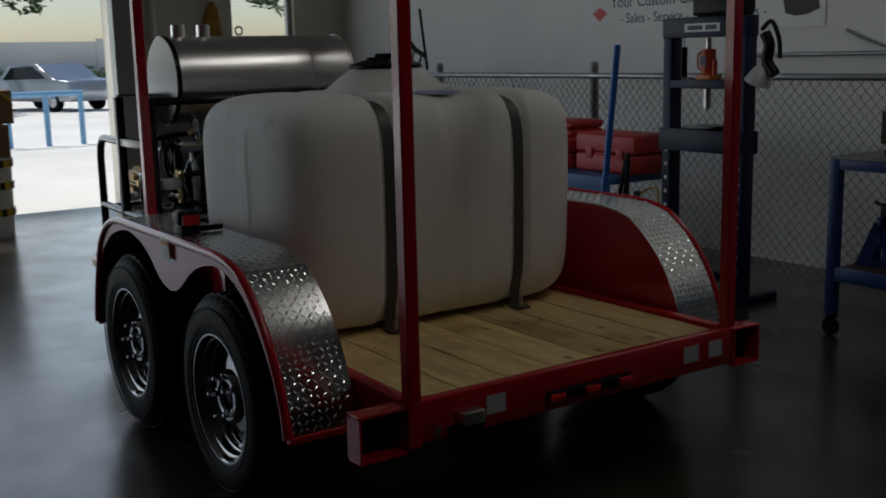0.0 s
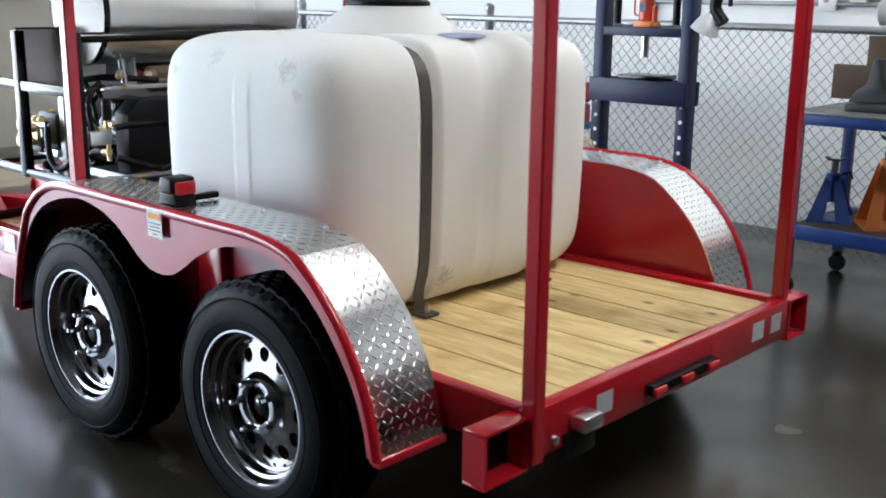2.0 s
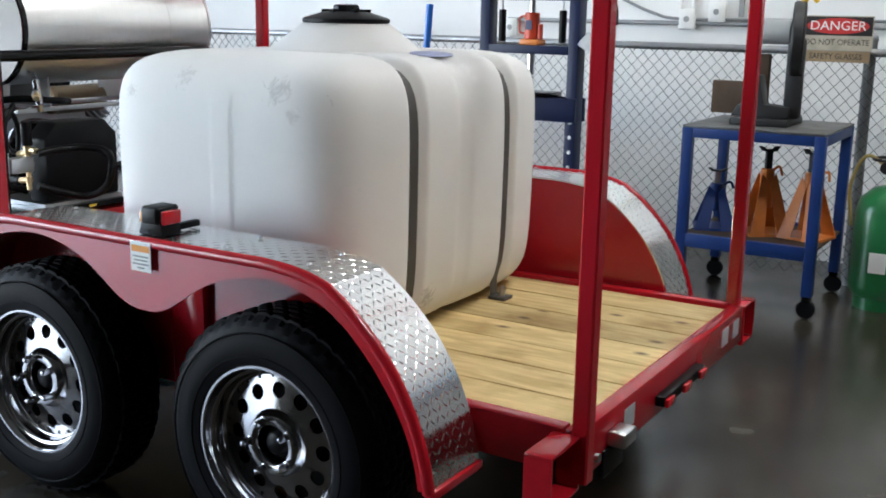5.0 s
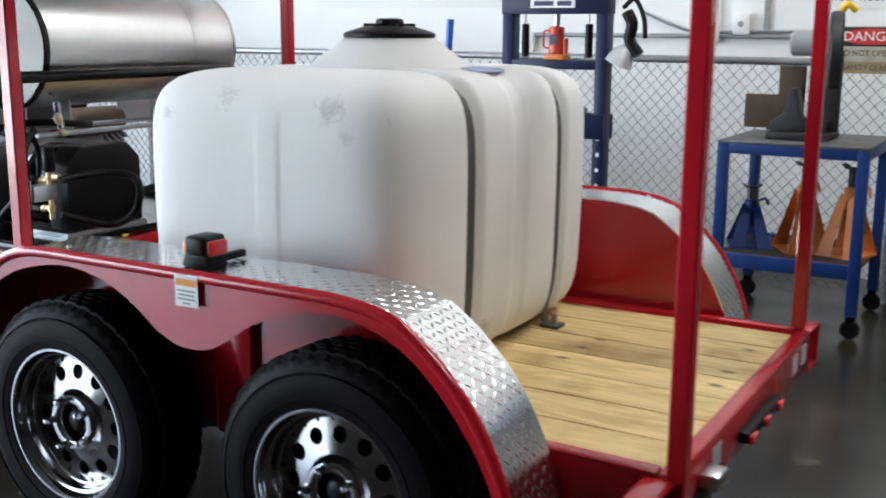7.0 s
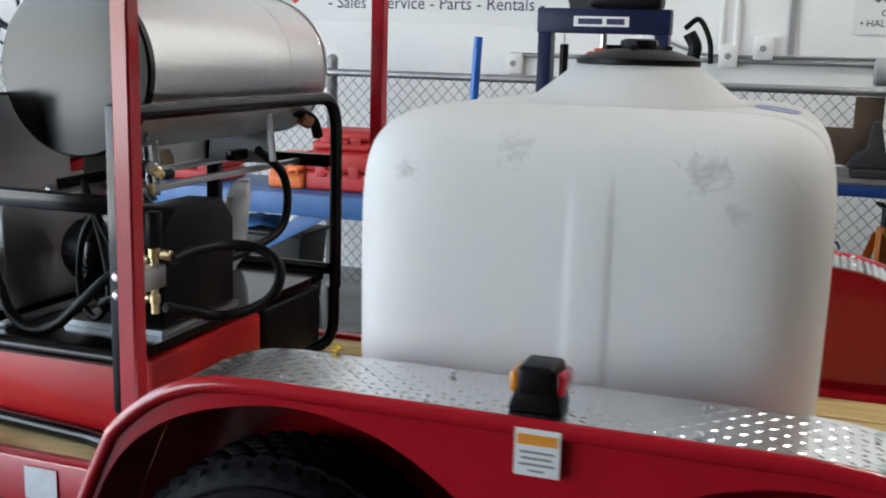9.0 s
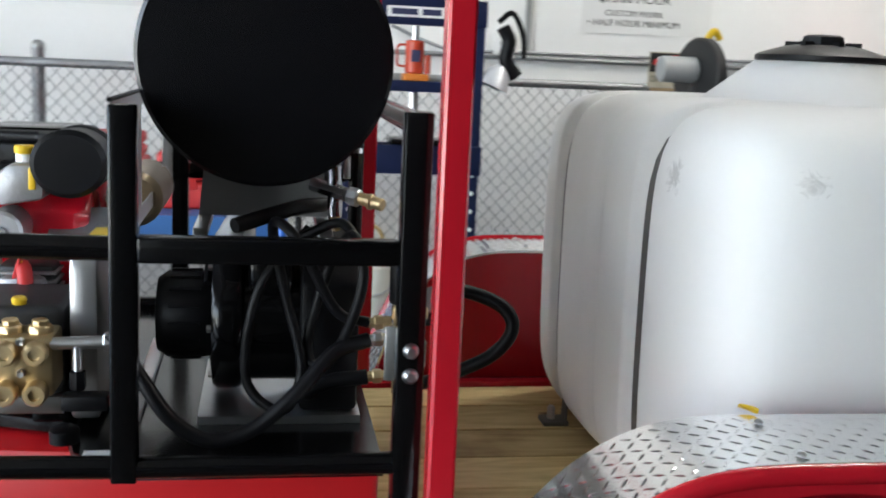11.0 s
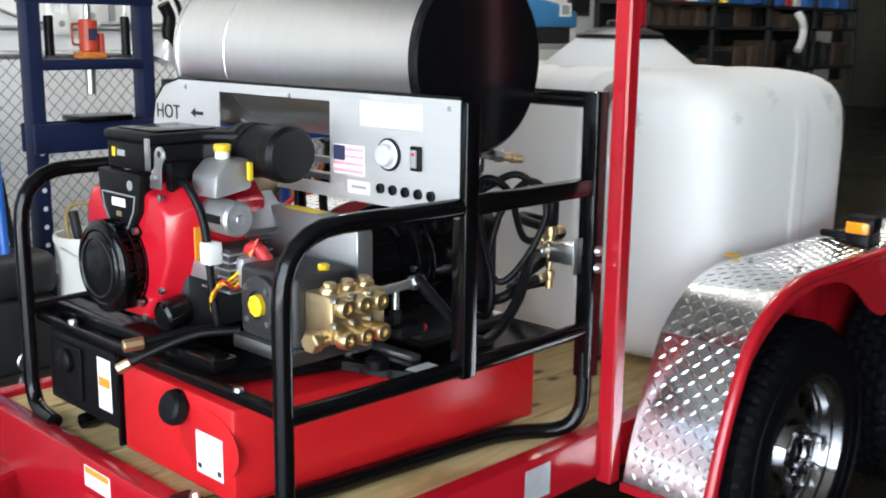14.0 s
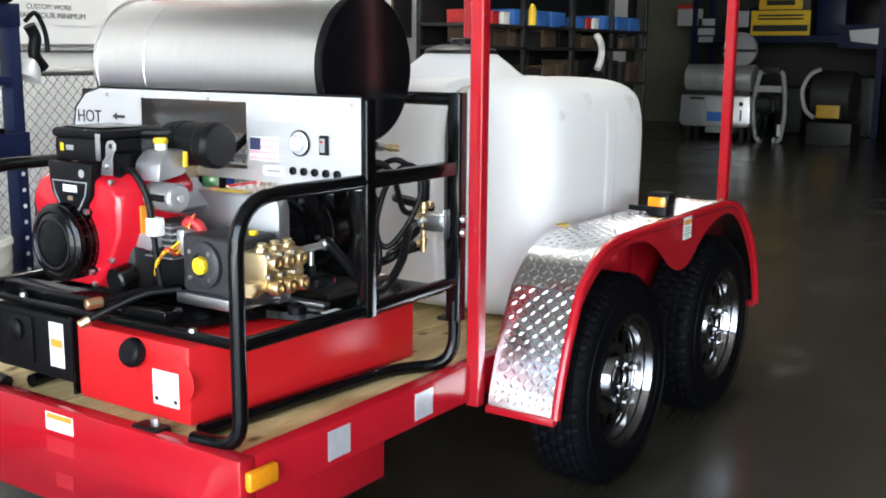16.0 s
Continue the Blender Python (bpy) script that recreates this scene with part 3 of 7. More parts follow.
def treads(x0, x1, lift):
    """The raised lozenges of the tread plate, in rows that lean alternately."""
    length = [0.0]
    for a, b in zip(FLAT, FLAT[1:]):
        length.append(length[-1] + (b - a).length)
    vs, fs = [], []
    step = 0.022
    rows = int(length[-1] / step)
    cols = int((x1 - x0) / step)
    for i in range(rows):
        d = (i + 0.7) * step
        if d > length[-1] - 0.01:
            continue
        k = max(j for j in range(len(length)) if length[j] <= d)
        k = min(k, len(FLAT) - 2)
        t = (FLAT[k + 1] - FLAT[k]).normalized()
        p = FLAT[k] + t * (d - length[k])
        n = Vector((-t.y, t.x))
        for j in range(cols):
            x = x0 + (j + 0.5) * (x1 - x0) / cols
            a = radians(45 if (i + j) % 2 else -45)
            base = len(vs)
            for u, w, h in ((-1, 0, 0), (-0.35, -1, 0), (0.35, -1, 0), (1, 0, 0), (0.35, 1, 0), (-0.35, 1, 0), (-0.45, 0, 1), (0.45, 0, 1)):
                e, f = u * 0.0124 * math.cos(a) - w * 0.0036 * math.sin(a), u * 0.0124 * math.sin(a) + w * 0.0036 * math.cos(a)
                q = p + t * f + n * (lift + h * 0.0014 - 0.0002)
                vs.append((x + e, q.x, q.y))
            fs += [tuple(base + c for c in f) for f in ((0, 1, 6), (1, 2, 7, 6), (2, 3, 7), (3, 4, 7), (4, 5, 6, 7), (5, 0, 6))]
    own = bmesh.new()
    me = bpy.data.meshes.new("tmp")
    me.from_pydata(vs, [], fs)
    own.from_mesh(me)
    bpy.data.meshes.remove(me)
    return own


for s in (-1, 1):
    xi, xo = side(s, IN), side(s, OUT)
    lo, hi = sorted((xi, xo))
    fender = new("fender")
    fender.parent = trailer
    tagged(fender, "tandem fender of polished diamond plate with red rolled edge")
    part("tread_plate", strip(lo, hi, 0.006, 0.005), TREAD, fender, "bright aluminium diamond plate", 14)
    tagged(part("raised_tread", treads(lo + 0.006, hi - 0.012, 0.006), TREAD, fender, smooth=30), kind="stuff")
    part("edge_tube", sweep([(xo, p.x, p.y) for p in RIM], 0.015, None, 12), RED, fender)
    part("skirt", skirt(*sorted((xo - s * 0.004, xo + s * 0.002))), RED, fender, smooth=30)
    part("inner_wall", slab([(p.x, p.y) for p in RIM], "x", *sorted((xi - s * 0.004, xi + s * 0.004))), RED, fender, smooth=30)
    for y in (0.155, -0.285, 0.42, -0.55):
        for u in (0.2, 0.8):
            x = xi + (xo - xi) * u
            part("screw", turned([(0.0, 0.005), (0.004, 0.0045), (0.0065, 0.002), (0.0075, 0.0)], 10, None, Matrix.Translation((x, y, 0.819 - (0.008 if abs(y) > 0.5 else 0)))), ZINC, fender)
    # red angle that closes each end of the plate
    for y0, y1 in ((0.862, 0.888), (-0.935, -0.909)):
        part("end_angle", box(lo, hi + 0.004, y0, y1, 0.322, 0.344, 0.003), RED, fender)
    # the two legs that carry the fender between the wheels
    part("stay", box(*sorted((xi, xi + s * 0.03)), -0.06, 0.06, 0.33, 0.7, 0.004), RED, fender)


# wheels
def wheel(at, s):
    ob = new("wheel")
    ob.parent = trailer
    ob.matrix_basis = pose(*at, 0, 90 * s, 0)  # local z points outwards
    w = 0.1
    prof = [(0.205, -w + 0.01), (0.216, -w - 0.001), (0.225, -w - 0.003), (0.25, -w - 0.006), (0.285, -w - 0.002), (0.31, -w + 0.008), (0.322, -w + 0.018), (0.333, -w + 0.034)]
    ribs = []
    for z in (-0.056, -0.028, 0.0, 0.028, 0.056):
        ribs += [(0.3405, z - 0.0115), (0.342, z - 0.004), (0.342, z + 0.004), (0.3405, z + 0.0095), (0.3345, z + 0.0105), (0.3345, z + 0.0155)]
    prof += ribs[:-2] + [(r, -z) for r, z in prof[::-1]]
    count = 168
    bm = turned(prof, count)
    for v in bm.verts:  # cross grooves between the tread blocks, staggered from rib to rib
        r = math.hypot(v.co.x, v.co.y)
        k = round(math.atan2(v.co.y, v.co.x) / (2 * math.pi / count)) + 2 * round(v.co.z / 0.028)
        if r > 0.335 and k % 4 == 0 or 0.315 < r < 0.335 and abs(v.co.z) > 0.06 and k % 4 == 0:
            v.co.x *= 0.981
            v.co.y *= 0.981
    part("tyre", bm, RUBBER, ob, "black radial tyre with a blocked tread", smooth=24)
    for r in (0.238, 0.296):
        part("sidewall_ring", turned([(r - 0.003, w + 0.0025), (r - 0.001, w + 0.0066), (r + 0.001, w + 0.0066), (r + 0.003, w + 0.0025)], 72), RUBBER, ob)
    # rim: rolled flange and stepped barrel
    rim = [(0.2145, 0.086), (0.2155, 0.093), (0.212, 0.098), (0.206, 0.098), (0.2015, 0.093), (0.1995, 0.08), (0.196, 0.0745), (0.189, 0.0725), (0.1865, 0.069), (0.1855, 0.052), (0.1825, 0.047), (0.178, 0.0455), (0.1755, 0.042), (0.174, 0.03), (0.19, -0.06), (0.205, -0.09)]
    part("rim", turned(rim, 72), WHEEL_CHROME, ob, "chrome stepped rim")
    # disc: a shallow cone with twelve round windows
    bm = bmesh.new()
    n, hr, rc, r0, r1 = 12, 0.0205, 0.137, 0.089, 0.1745
    rise = lambda r: 0.034 + 0.014 * (r1 - r) / (r1 - r0)
    for k in range(n):
        c = 2 * math.pi * k / n
        half = math.pi / n
        edge = [(r0, c - half + 2 * half * q / 4) for q in range(4)] + [(r0 + (r1 - r0) * q / 4, c + half) for q in range(4)]
        edge += [(r1, c + half - 2 * half * q / 4) for q in range(4)] + [(r1 - (r1 - r0) * q / 4, c - half) for q in range(4)]
        rings = [[(r * math.cos(a), r * math.sin(a)) for r, a in edge]]
        for rad in (hr + 0.004, hr):
            ring = []
            for x, y in rings[0]:
                d = Vector((x - rc * math.cos(c), y - rc * math.sin(c))).normalized() * rad
                ring.append((rc * math.cos(c) + d.x, rc * math.sin(c) + d.y))
            rings.append(ring)
        lines = [[bm.verts.new((x, y, rise(math.hypot(x, y)))) for x, y in ring] for ring in rings]
        lines.append([bm.verts.new((x, y, rise(math.hypot(x, y)) - 0.009)) for x, y in rings[2]])
        for a, b in zip(lines, lines[1:]):
            for q in range(16):
                z = (q + 1) % 16
                bm.faces.new((a[q], a[z], b[z], b[q]))
    bmesh.ops.remove_doubles(bm, verts=bm.verts[:], dist=0.0005)
    part("disc", bm, WHEEL_CHROME, ob, "chrome disc with round windows", 30)
    part("hub_face", turned([(0.0895, 0.0475), (0.086, 0.053), (0.081, 0.066), (0.076, 0.072), (0.066, 0.0735), (0.056, 0.0725), (0.051, 0.069), (0.0485, 0.06), (0.048, 0.02)], 48), WHEEL_CHROME, ob)
    for k in range(24):
        a = 2 * math.pi * (k + 0.5) / 24
        part("rim_notch", turned([(0.0042, 0), (0.0042, 0.003), (0, 0.004)], 6, None, Matrix.Translation((0.1705 * math.cos(a), 0.1705 * math.sin(a), 0.0335))), BLACK_MATT, ob)
    part("drum", turned([(0.0, -0.02), (0.17, -0.02), (0.17, -0.06), (0.0, -0.06)], 32), BLACK_MATT, ob)
    part("hub_cap", turned([(0.0, 0.062), (0.022, 0.061), (0.03, 0.056), (0.034, 0.045), (0.04, 0.036), (0.048, 0.032), (0.048, -0.02)], 24), BLACK_MATT, ob)
    for k in range(5):
        a = 2 * math.pi * k / 5 + 0.3
        part("lug_nut", turned([(0, 0.1), (0.006, 0.0985), (0.0095, 0.093), (0.0105, 0.07), (0.013, 0.068), (0.013, 0.064)], 6, None, Matrix.Translation((0.0655 * math.cos(a), 0.0655 * math.sin(a), 0.008))), CHROME, ob)
    return ob


for s in (-1, 1):
    for y in AXLES:
        wheel((side(s, 0.83), y, 0.341), s)

# ---- the water tank ----
TC, TH, TP = Vector((CX + 0.002, -0.006, 0.866)), Vector((0.632, 0.448, 0.414)), 7.5
STRAPS = (-0.475, 0.088)


def tank_point(d):
    """The point of the tank's body in the direction of d, a point on a cube of half-width 1."""
    s = (abs(d.x) ** TP + abs(d.y) ** TP + abs(d.z) ** TP) ** (-1 / TP)
    n = d * s
    taper = 1 - 0.02 * (1 - n.z) ** 2 / 4 * 1.6 - 0.012 * (1 + n.z) ** 2 / 4
    p = Vector((n.x * TH.x * taper, n.y * TH.y * taper, n.z * TH.z))
    return p


def tank_body():
    bm = bmesh.new()
    for axis in range(3):
        for sgn in (-1, 1):
            grid = []
            n, m = (220, 64) if axis == 0 else ((64, 190) if axis == 1 else (190, 64))
            for i in range(n + 1):
                row = []
                for j in range(m + 1):
                    u, v = -1 + 2 * i / n, -1 + 2 * j / m
                    u, v = (math.copysign(abs(q) ** 0.9, q) for q in (u, v))
                    d = [0, 0, 0]
                    d[axis], d[(axis + 1) % 3], d[(axis + 2) % 3] = sgn, u, v
                    p = tank_point(Vector(d))
                    x, y = TC.x + p.x, TC.y + p.y
                    # grooves under the straps, shallow panels between them
                    dent = 0.0
                    for xs in STRAPS:
                        dent += 0.026 * math.exp(-(((x - xs) / 0.04) ** 6))
                    dent += 0.007 * math.exp(-(((x + 0.21) / 0.045) ** 4))
                    swell = 0.02 * (1 - (p.x / TH.x) ** 2) * (1 - (p.z / TH.z) ** 4)
                    k = max(0.0, 1 - (dent - swell) / max(0.1, abs(p.y)))
                    if abs(p.x) < TH.x - 0.02:
                        p.y *= k
                        p.z *= max(0.0, 1 - dent / max(0.1, abs(p.z))) if p.z > 0 else 1
                    rib = 0.004 / (1 + math.exp(-(0.036 - abs(y + 0.052)) / 0.0022))
                    if abs(p.x) > TH.x * 0.75:
                        p.x += math.copysign(rib * min(1, max(0, (0.33 - p.z) / 0.08)), p.x)
                    row.append(bm.verts.new(TC + p))
                grid.append(row)
            for i in range(n):
                for j in range(m):
                    bm.faces.new((grid[i][j], grid[i + 1][j], grid[i + 1][j + 1], grid[i][j + 1]))
    bmesh.ops.remove_doubles(bm, verts=bm.verts[:], dist=0.0004)
    return bm


tank = thing("water_tank", "large white polyethylene water tank with scuffs, strapped to the trailer deck", "tank")
part("body", tank_body(), POLY, tank, smooth=60)
at = Matrix.Translation((CX, -0.02, 0))
part("neck", turned([(0.27, 1.25), (0.262, 1.268), (0.235, 1.285), (0.185, 1.325), (0.15, 1.352), (0.14, 1.36), (0.128, 1.362), (0.0, 1.362)], 56, None, at), POLY, tank)
part("lid", turned([(0.13, 1.36), (0.139, 1.364), (0.139, 1.374), (0.13, 1.379), (0.08, 1.394), (0.06, 1.397), (0.0, 1.397)], 56, None, at), BLACK_MATT, tank, "black screw lid", 30)
grip = part("grip", turned([(0.045, 1.397), (0.042, 1.415), (0.034, 1.419), (0.0, 1.419)], 10, None, at), BLACK_MATT, tank, smooth=30)
for k in range(6):
    part("grip_rib", box(0.045, 0.078, -0.006, 0.006, 1.388, 1.404), BLACK_MATT, grip, smooth=None).matrix_basis = at @ Matrix.Rotation(k * math.pi / 3, 4, "Z")
mark = part("embossed_label", slab([(0.1 * math.cos(a), 0.05 * math.sin(a)) for a in [k * math.pi / 12 for k in range(24)]], "z", 0, 0.002), mat("faded_blue_print", (0.3, 0.34, 0.55), 0.5, vary=0.3, scale=30), tank, "faint blue printed mark")
mark.matrix_basis = pose(-0.2, -0.33, 1.2735, 7, 0, 0)


def hoop(xs):
    """The way of a strap round the tank, in the plane x = xs."""
    out = []
    X = abs((xs - TC.x) / TH.x)
    room = (1 - X**TP) ** (1 / TP)
    for k in range(61):
        a = math.radians(-40 + 260 * k / 60)
        c, s = math.cos(a), math.sin(a)
        u = room * (abs(c) ** TP + abs(s) ** TP) ** (-1 / TP)
        n = Vector((0, u * c, u * s))
        taper = 1 - 0.02 * (1 - n.z) ** 2 / 4 * 1.6 - 0.012 * (1 + n.z) ** 2 / 4
        swell = 0.02 * (1 - X**2) * (1 - n.z**4) * min(1.0, abs(c) * 2.2)
        out.append((n.y * (TH.y * taper - 0.02) + math.copysign(swell, c), n.z * (TH.z - (0.026 if n.z > 0 else 0.0))))
    y0 = out[0][0] - 0.006
    return [Vector((TC.y + y0 + 0.004, DECK + 0.012))] + [Vector((TC.y + y0 + 0.002, DECK + 0.06))] + [Vector((TC.y + y, TC.z + z)) for y, z in out] + [Vector((TC.y - y0 - 0.002, DECK + 0.06)), Vector((TC.y - y0 - 0.004, DECK + 0.012))]


for xs in STRAPS:
    strap = thing("tank_strap", "dark grey steel strap over the white tank", "strap", group="tank straps")
    line = hoop(xs)
    own = bmesh.new()
    rows = []
    for i, p in enumerate(line):
        t = (line[min(i + 1, len(line) - 1)] - line[max(i - 1, 0)]).normalized()
        n = Vector((t.y, -t.x))
        a, b = p + n * 0.003, p - n * 0.001
        rows.append([own.verts.new((xs - 0.021, *a)), own.verts.new((xs + 0.021, *a)), own.verts.new((xs + 0.021, *b)), own.verts.new((xs - 0.021, *b))])
    for a, b in zip(rows, rows[1:]):
        for j in range(4):
            own.faces.new((a[j], a[(j + 1) % 4], b[(j + 1) % 4], b[j]))
    own.faces.new(rows[0])
    own.faces.new(rows[-1][::-1])
    part("band", own, STRAP, strap, smooth=40)
    for y, d in ((line[0].x, 1), (line[-1].x, -1)):
        part("foot", box(xs - 0.03, xs + 0.03, *sorted((y - d * 0.005, y + d * 0.06)), DECK, DECK + 0.012, 0.003), STRAP, strap)
        part("bolt", turned([(0, 0.034), (0.007, 0.033), (0.01, 0.026), (0.01, 0.0)], 6, None, Matrix.Translation((xs, y + d * 0.035, DECK + 0.012))), ZINC, strap)

# ---- the hot-water pressure washer on its skid ----
washer = thing("pressure_washer", "hot-water pressure washer, red engine and steel coil on black skid", "pressure washer")
SX0, SX1 = -0.828, 0.22  # the two side frames
SY0, SYM, SY1 = 0.934, 1.352, 1.775
ZT, ZM, ZL, ZB = 1.25, 1.045, 0.715, 0.468
for x, xf, yf, d in ((SX0, -0.8, 1.785, 1), (SX1, 0.215, 1.775, -1)):
    line = [(x, SY0 + 0.005, 0.66), (x, SY0 + 0.005, ZB), (x + d * 0.115, SY0 + 0.14, ZB), (x + d * 0.19, yf - 0.03, ZB)]
    part("base_tube", sweep(bent(line, 0.13), 0.0185, None, 14), BLACK, washer)
    line = [(x, SYM + 0.012, ZM), (xf, yf, ZM), (xf, yf, ZB), (xf + d * 0.14, yf + 0.015, ZB)]
    part("front_hoop", sweep(bent(line, 0.13), 0.0185, None, 14), BLACK, washer)
    part("upright", box(x - 0.019, x + 0.019, SYM - 0.019, SYM + 0.019, ZL - 0.02, ZT, 0.004), BLACK, washer)
    part("side_rail", box(x - 0.017, x + 0.017, SY0 + 0.022, SYM - 0.02, ZM - 0.019, ZM + 0.019, 0.004), BLACK, washer)
    part("lower_rail", sweep([(x, SY0 + 0.02, ZL), (x, SYM, ZL), (xf, yf, ZL - 0.005)], 0.018, None, 10), BLACK, washer)
part("cross_foot", box(-0.56, -0.47, 1.775, 1.825, DECK + 0.002, ZB + 0.004, 0.005), BLACK_MATT, washer)
part("foot_bolt", turned([(0, 0.02), (0.008, 0.019), (0.011, 0.012), (0.011, 0.0)], 6, None, Matrix.Translation((-0.53, 1.8, ZB + 0.004))), ZINC, washer)
part("rear_upright", box(SX0 - 0.021, SX0 + 0.021, SY0 - 0.021, SY0 + 0.021, 0.6, ZT + 0.005, 0.004), BLACK, washer)
part("rear_hoop", sweep(bent([(SX0 + 0.0215, SY0, ZT - 0.014), (SX1, SY0, ZT - 0.014), (SX1, SY0, 0.66)], 0.11), 0.0185, None, 14), BLACK, washer)
part("rear_rail", box(SX1 - 0.25, SX1 - 0.02, SY0 + 0.2, SY0 + 0.23, 1.055, 1.085, 0.004), BLACK, washer)
part("front_rail", box(-0.775, SX1 - 0.03, SY1 - 0.034, SY1 - 0.008, ZL - 0.025, ZL - 0.005, 0.003), BLACK, washer)
for z in (0.86, 0.899):
    part("upright_bolt", turned([(0, 0.011), (0.007, 0.01), (0.0115, 0.005), (0.0125, 0)], 12, None, Matrix.Translation((SX0 - 0.021, SY0, z)) @ pose(0, 0, 0, 0, -90, 0)), ZINC, washer)
# base tray, two engine bearers
part("tray", slab([(SX0 + 0.02, SY0 + 0.03), (SX1 - 0.02, SY0 + 0.03), (SX1 - 0.02, 1.74), (-0.5, 1.74), (-0.6, 1.48), (-0.74, 1.44), (SX0 + 0.02, SYM)], "z", 0.685, 0.705), BLACK, washer)
for y in (1.5, 1.7):
    part("bearer", box(-0.6 if y < 1.6 else -0.5, 0.15, y - 0.03, y + 0.03, 0.7055, 0.735, 0.004), BLACK, washer)
for x in (-0.36, 0.05):
    part("bearer_lip", box(x, x + 0.03, 1.45, 1.735, 0.7055, 0.722, 0.003), BLACK, washer)
# coil
turn = pose(0, 0, 0, 0, 90, 0)
CY, CZ, CR = 1.155, 1.32, 0.195
coil = part("coil_shell", turned([(0.0, -0.67), (CR - 0.004, -0.67), (CR, -0.665), (CR, -0.02), (CR - 0.0012, -0.0185), (CR - 0.0012, -0.0165), (CR, -0.015), (CR, 0.19), (CR + 0.004, 0.192), (CR + 0.004, 0.2), (CR - 0.002, 0.202), (CR - 0.03, 0.203), (0, 0.205)], 80, None, Matrix.Translation((0, CY, CZ)) @ turn), STEEL, washer, "brushed stainless coil shell", 30)
part("end_plate", turned([(0, -0.6905), (0.05, -0.6902), (0.1, -0.6892), (0.15, -0.6876), (CR - 0.002, -0.6852), (CR + 0.004, -0.681), (CR + 0.004, -0.664), (CR, -0.664)], 80, None, Matrix.Translation((0, CY, CZ)) @ turn), DISC, coil, "black painted end plate", 30)
part("lifting_eye", sweep([(-0.3 + 0.018 * math.cos(a), CY, CZ + CR + 0.024 + 0.018 * math.sin(a)) for a in [k * math.pi / 8 for k in range(17)]], 0.0045, None, 6), ZINC, coil)
for x in (-0.5, -0.38):
    part("flue_stub", turned([(0.03, CR - 0.01), (0.03, CR + 0.05), (0.026, CR + 0.052), (0.024, CR + 0.02)], 24, None, Matrix.Translation((x - 0.1, CY - 0.01, CZ))), STEEL, coil)
for x in (-0.52, 0.05):
    part("saddle", slab([(CY - 0.11, 1.05), (CY - 0.1, 1.155), (CY, 1.127), (CY + 0.1, 1.155), (CY + 0.11, 1.05)], "x", x - 0.004, x + 0.004), GREY_PAINT, coil)
for y in (CY - 0.1, CY + 0.1):
    part("cradle_rail", box(-0.66, 0.2, y - 0.012, y + 0.012, 1.034, 1.0495, 0.003), ZINC, washer)
# control panel
PY = 1.372
PZ0, PZ1 = 1.022, ZT + 0.004
WXA, WXB, WZA, WZB = -0.44, -0.025, 1.051, 1.23
bm = bmesh.new()


def pane(x0, x1, z0, z1):
    box(x0, x1, PY - 0.003, PY, z0, z1, bm=bm)


pane(WXB, 0.15, PZ0, PZ1)
pane(WXA, WXB, WZB, PZ1)
pane(WXA, WXB, PZ0, WZA)
pane(SX0 + 0.0, WXA, PZ0, PZ1)
slab([(0.15, PZ1), (0.22, PZ1 - 0.018), (0.265, PZ1 - 0.06), (0.28, PZ1 - 0.12), (0.28, PZ0), (0.15, PZ0)], "y", PY - 0.003, PY, 0, bm)
bmesh.ops.remove_doubles(bm, verts=bm.verts[:], dist=0.0005)
panel = part("control_panel", bm, PANEL, washer, "brushed stainless control panel with a cut-out window", None)
part("panel_trim", sweep([(0.281, PY - 0.002, PZ0), (0.281, PY - 0.002, PZ1 - 0.12), (0.266, PY - 0.002, PZ1 - 0.06), (0.22, PY - 0.002, PZ1 - 0.017), (0.15, PY - 0.002, PZ1 + 0.001), (SX0, PY - 0.002, PZ1 + 0.001)], 0.004, None, 6), BLACK_MATT, panel)
FY = PY + 0.0006  # in front of the panel
FACE = pose(0, 0, 0, 90, 0, 180)


def sticker(x0, x1, z0, z1, material, lift=0.0012, name="label", parent=panel):
    return part(name, box(x0, x1, PY + 0.0002, PY + lift, z0, z1), material, parent, smooth=None)


sticker(-0.725, -0.54, 1.186, 1.236, WHITE)
for k, w in enumerate((0.15, 0.11, 0.13)):
    sticker(-0.632 - w / 2, -0.632 + w / 2, 1.225 - 0.014 * k - 0.004, 1.225 - 0.014 * k, REFL, 0.0018, "printed_bar")
sticker(-0.57, -0.5, 1.04, 1.066, WHITE)
sticker(-0.56, -0.512, 1.049, 1.057, GREY_PAINT, 0.0018, "printed_bar")
FADED_RED = mat("faded_red_print", (0.78, 0.36, 0.42), 0.5, vary=0.15, scale=40)
# flag decal: blue corner and red stripes on white
sticker(-0.553, -0.452, 1.078, 1.14, WHITE, name="flag_decal")
for k in range(4):
    sticker(-0.551, -0.454, 1.081 + k * 0.0155, 1.0885 + k * 0.0155, FADED_RED, 0.0018, "stripe")
sticker(-0.492, -0.454, 1.106, 1.138, INK, 0.0024, "blue_corner")
lettering("HOT", 0.052, Matrix.Translation((0.205, FY, 1.167)) @ FACE, INK_BLACK, panel)
part("arrow", slab([(0.1, 1.172), (0.08, 1.184), (0.08, 1.176), (0.045, 1.176), (0.045, 1.168), (0.08, 1.168), (0.08, 1.16)], "y", PY + 0.0002, PY + 0.0012), INK_BLACK, panel, smooth=None)
out = pose(0, 0, 0, -90, 0, 0)  # local z to +y
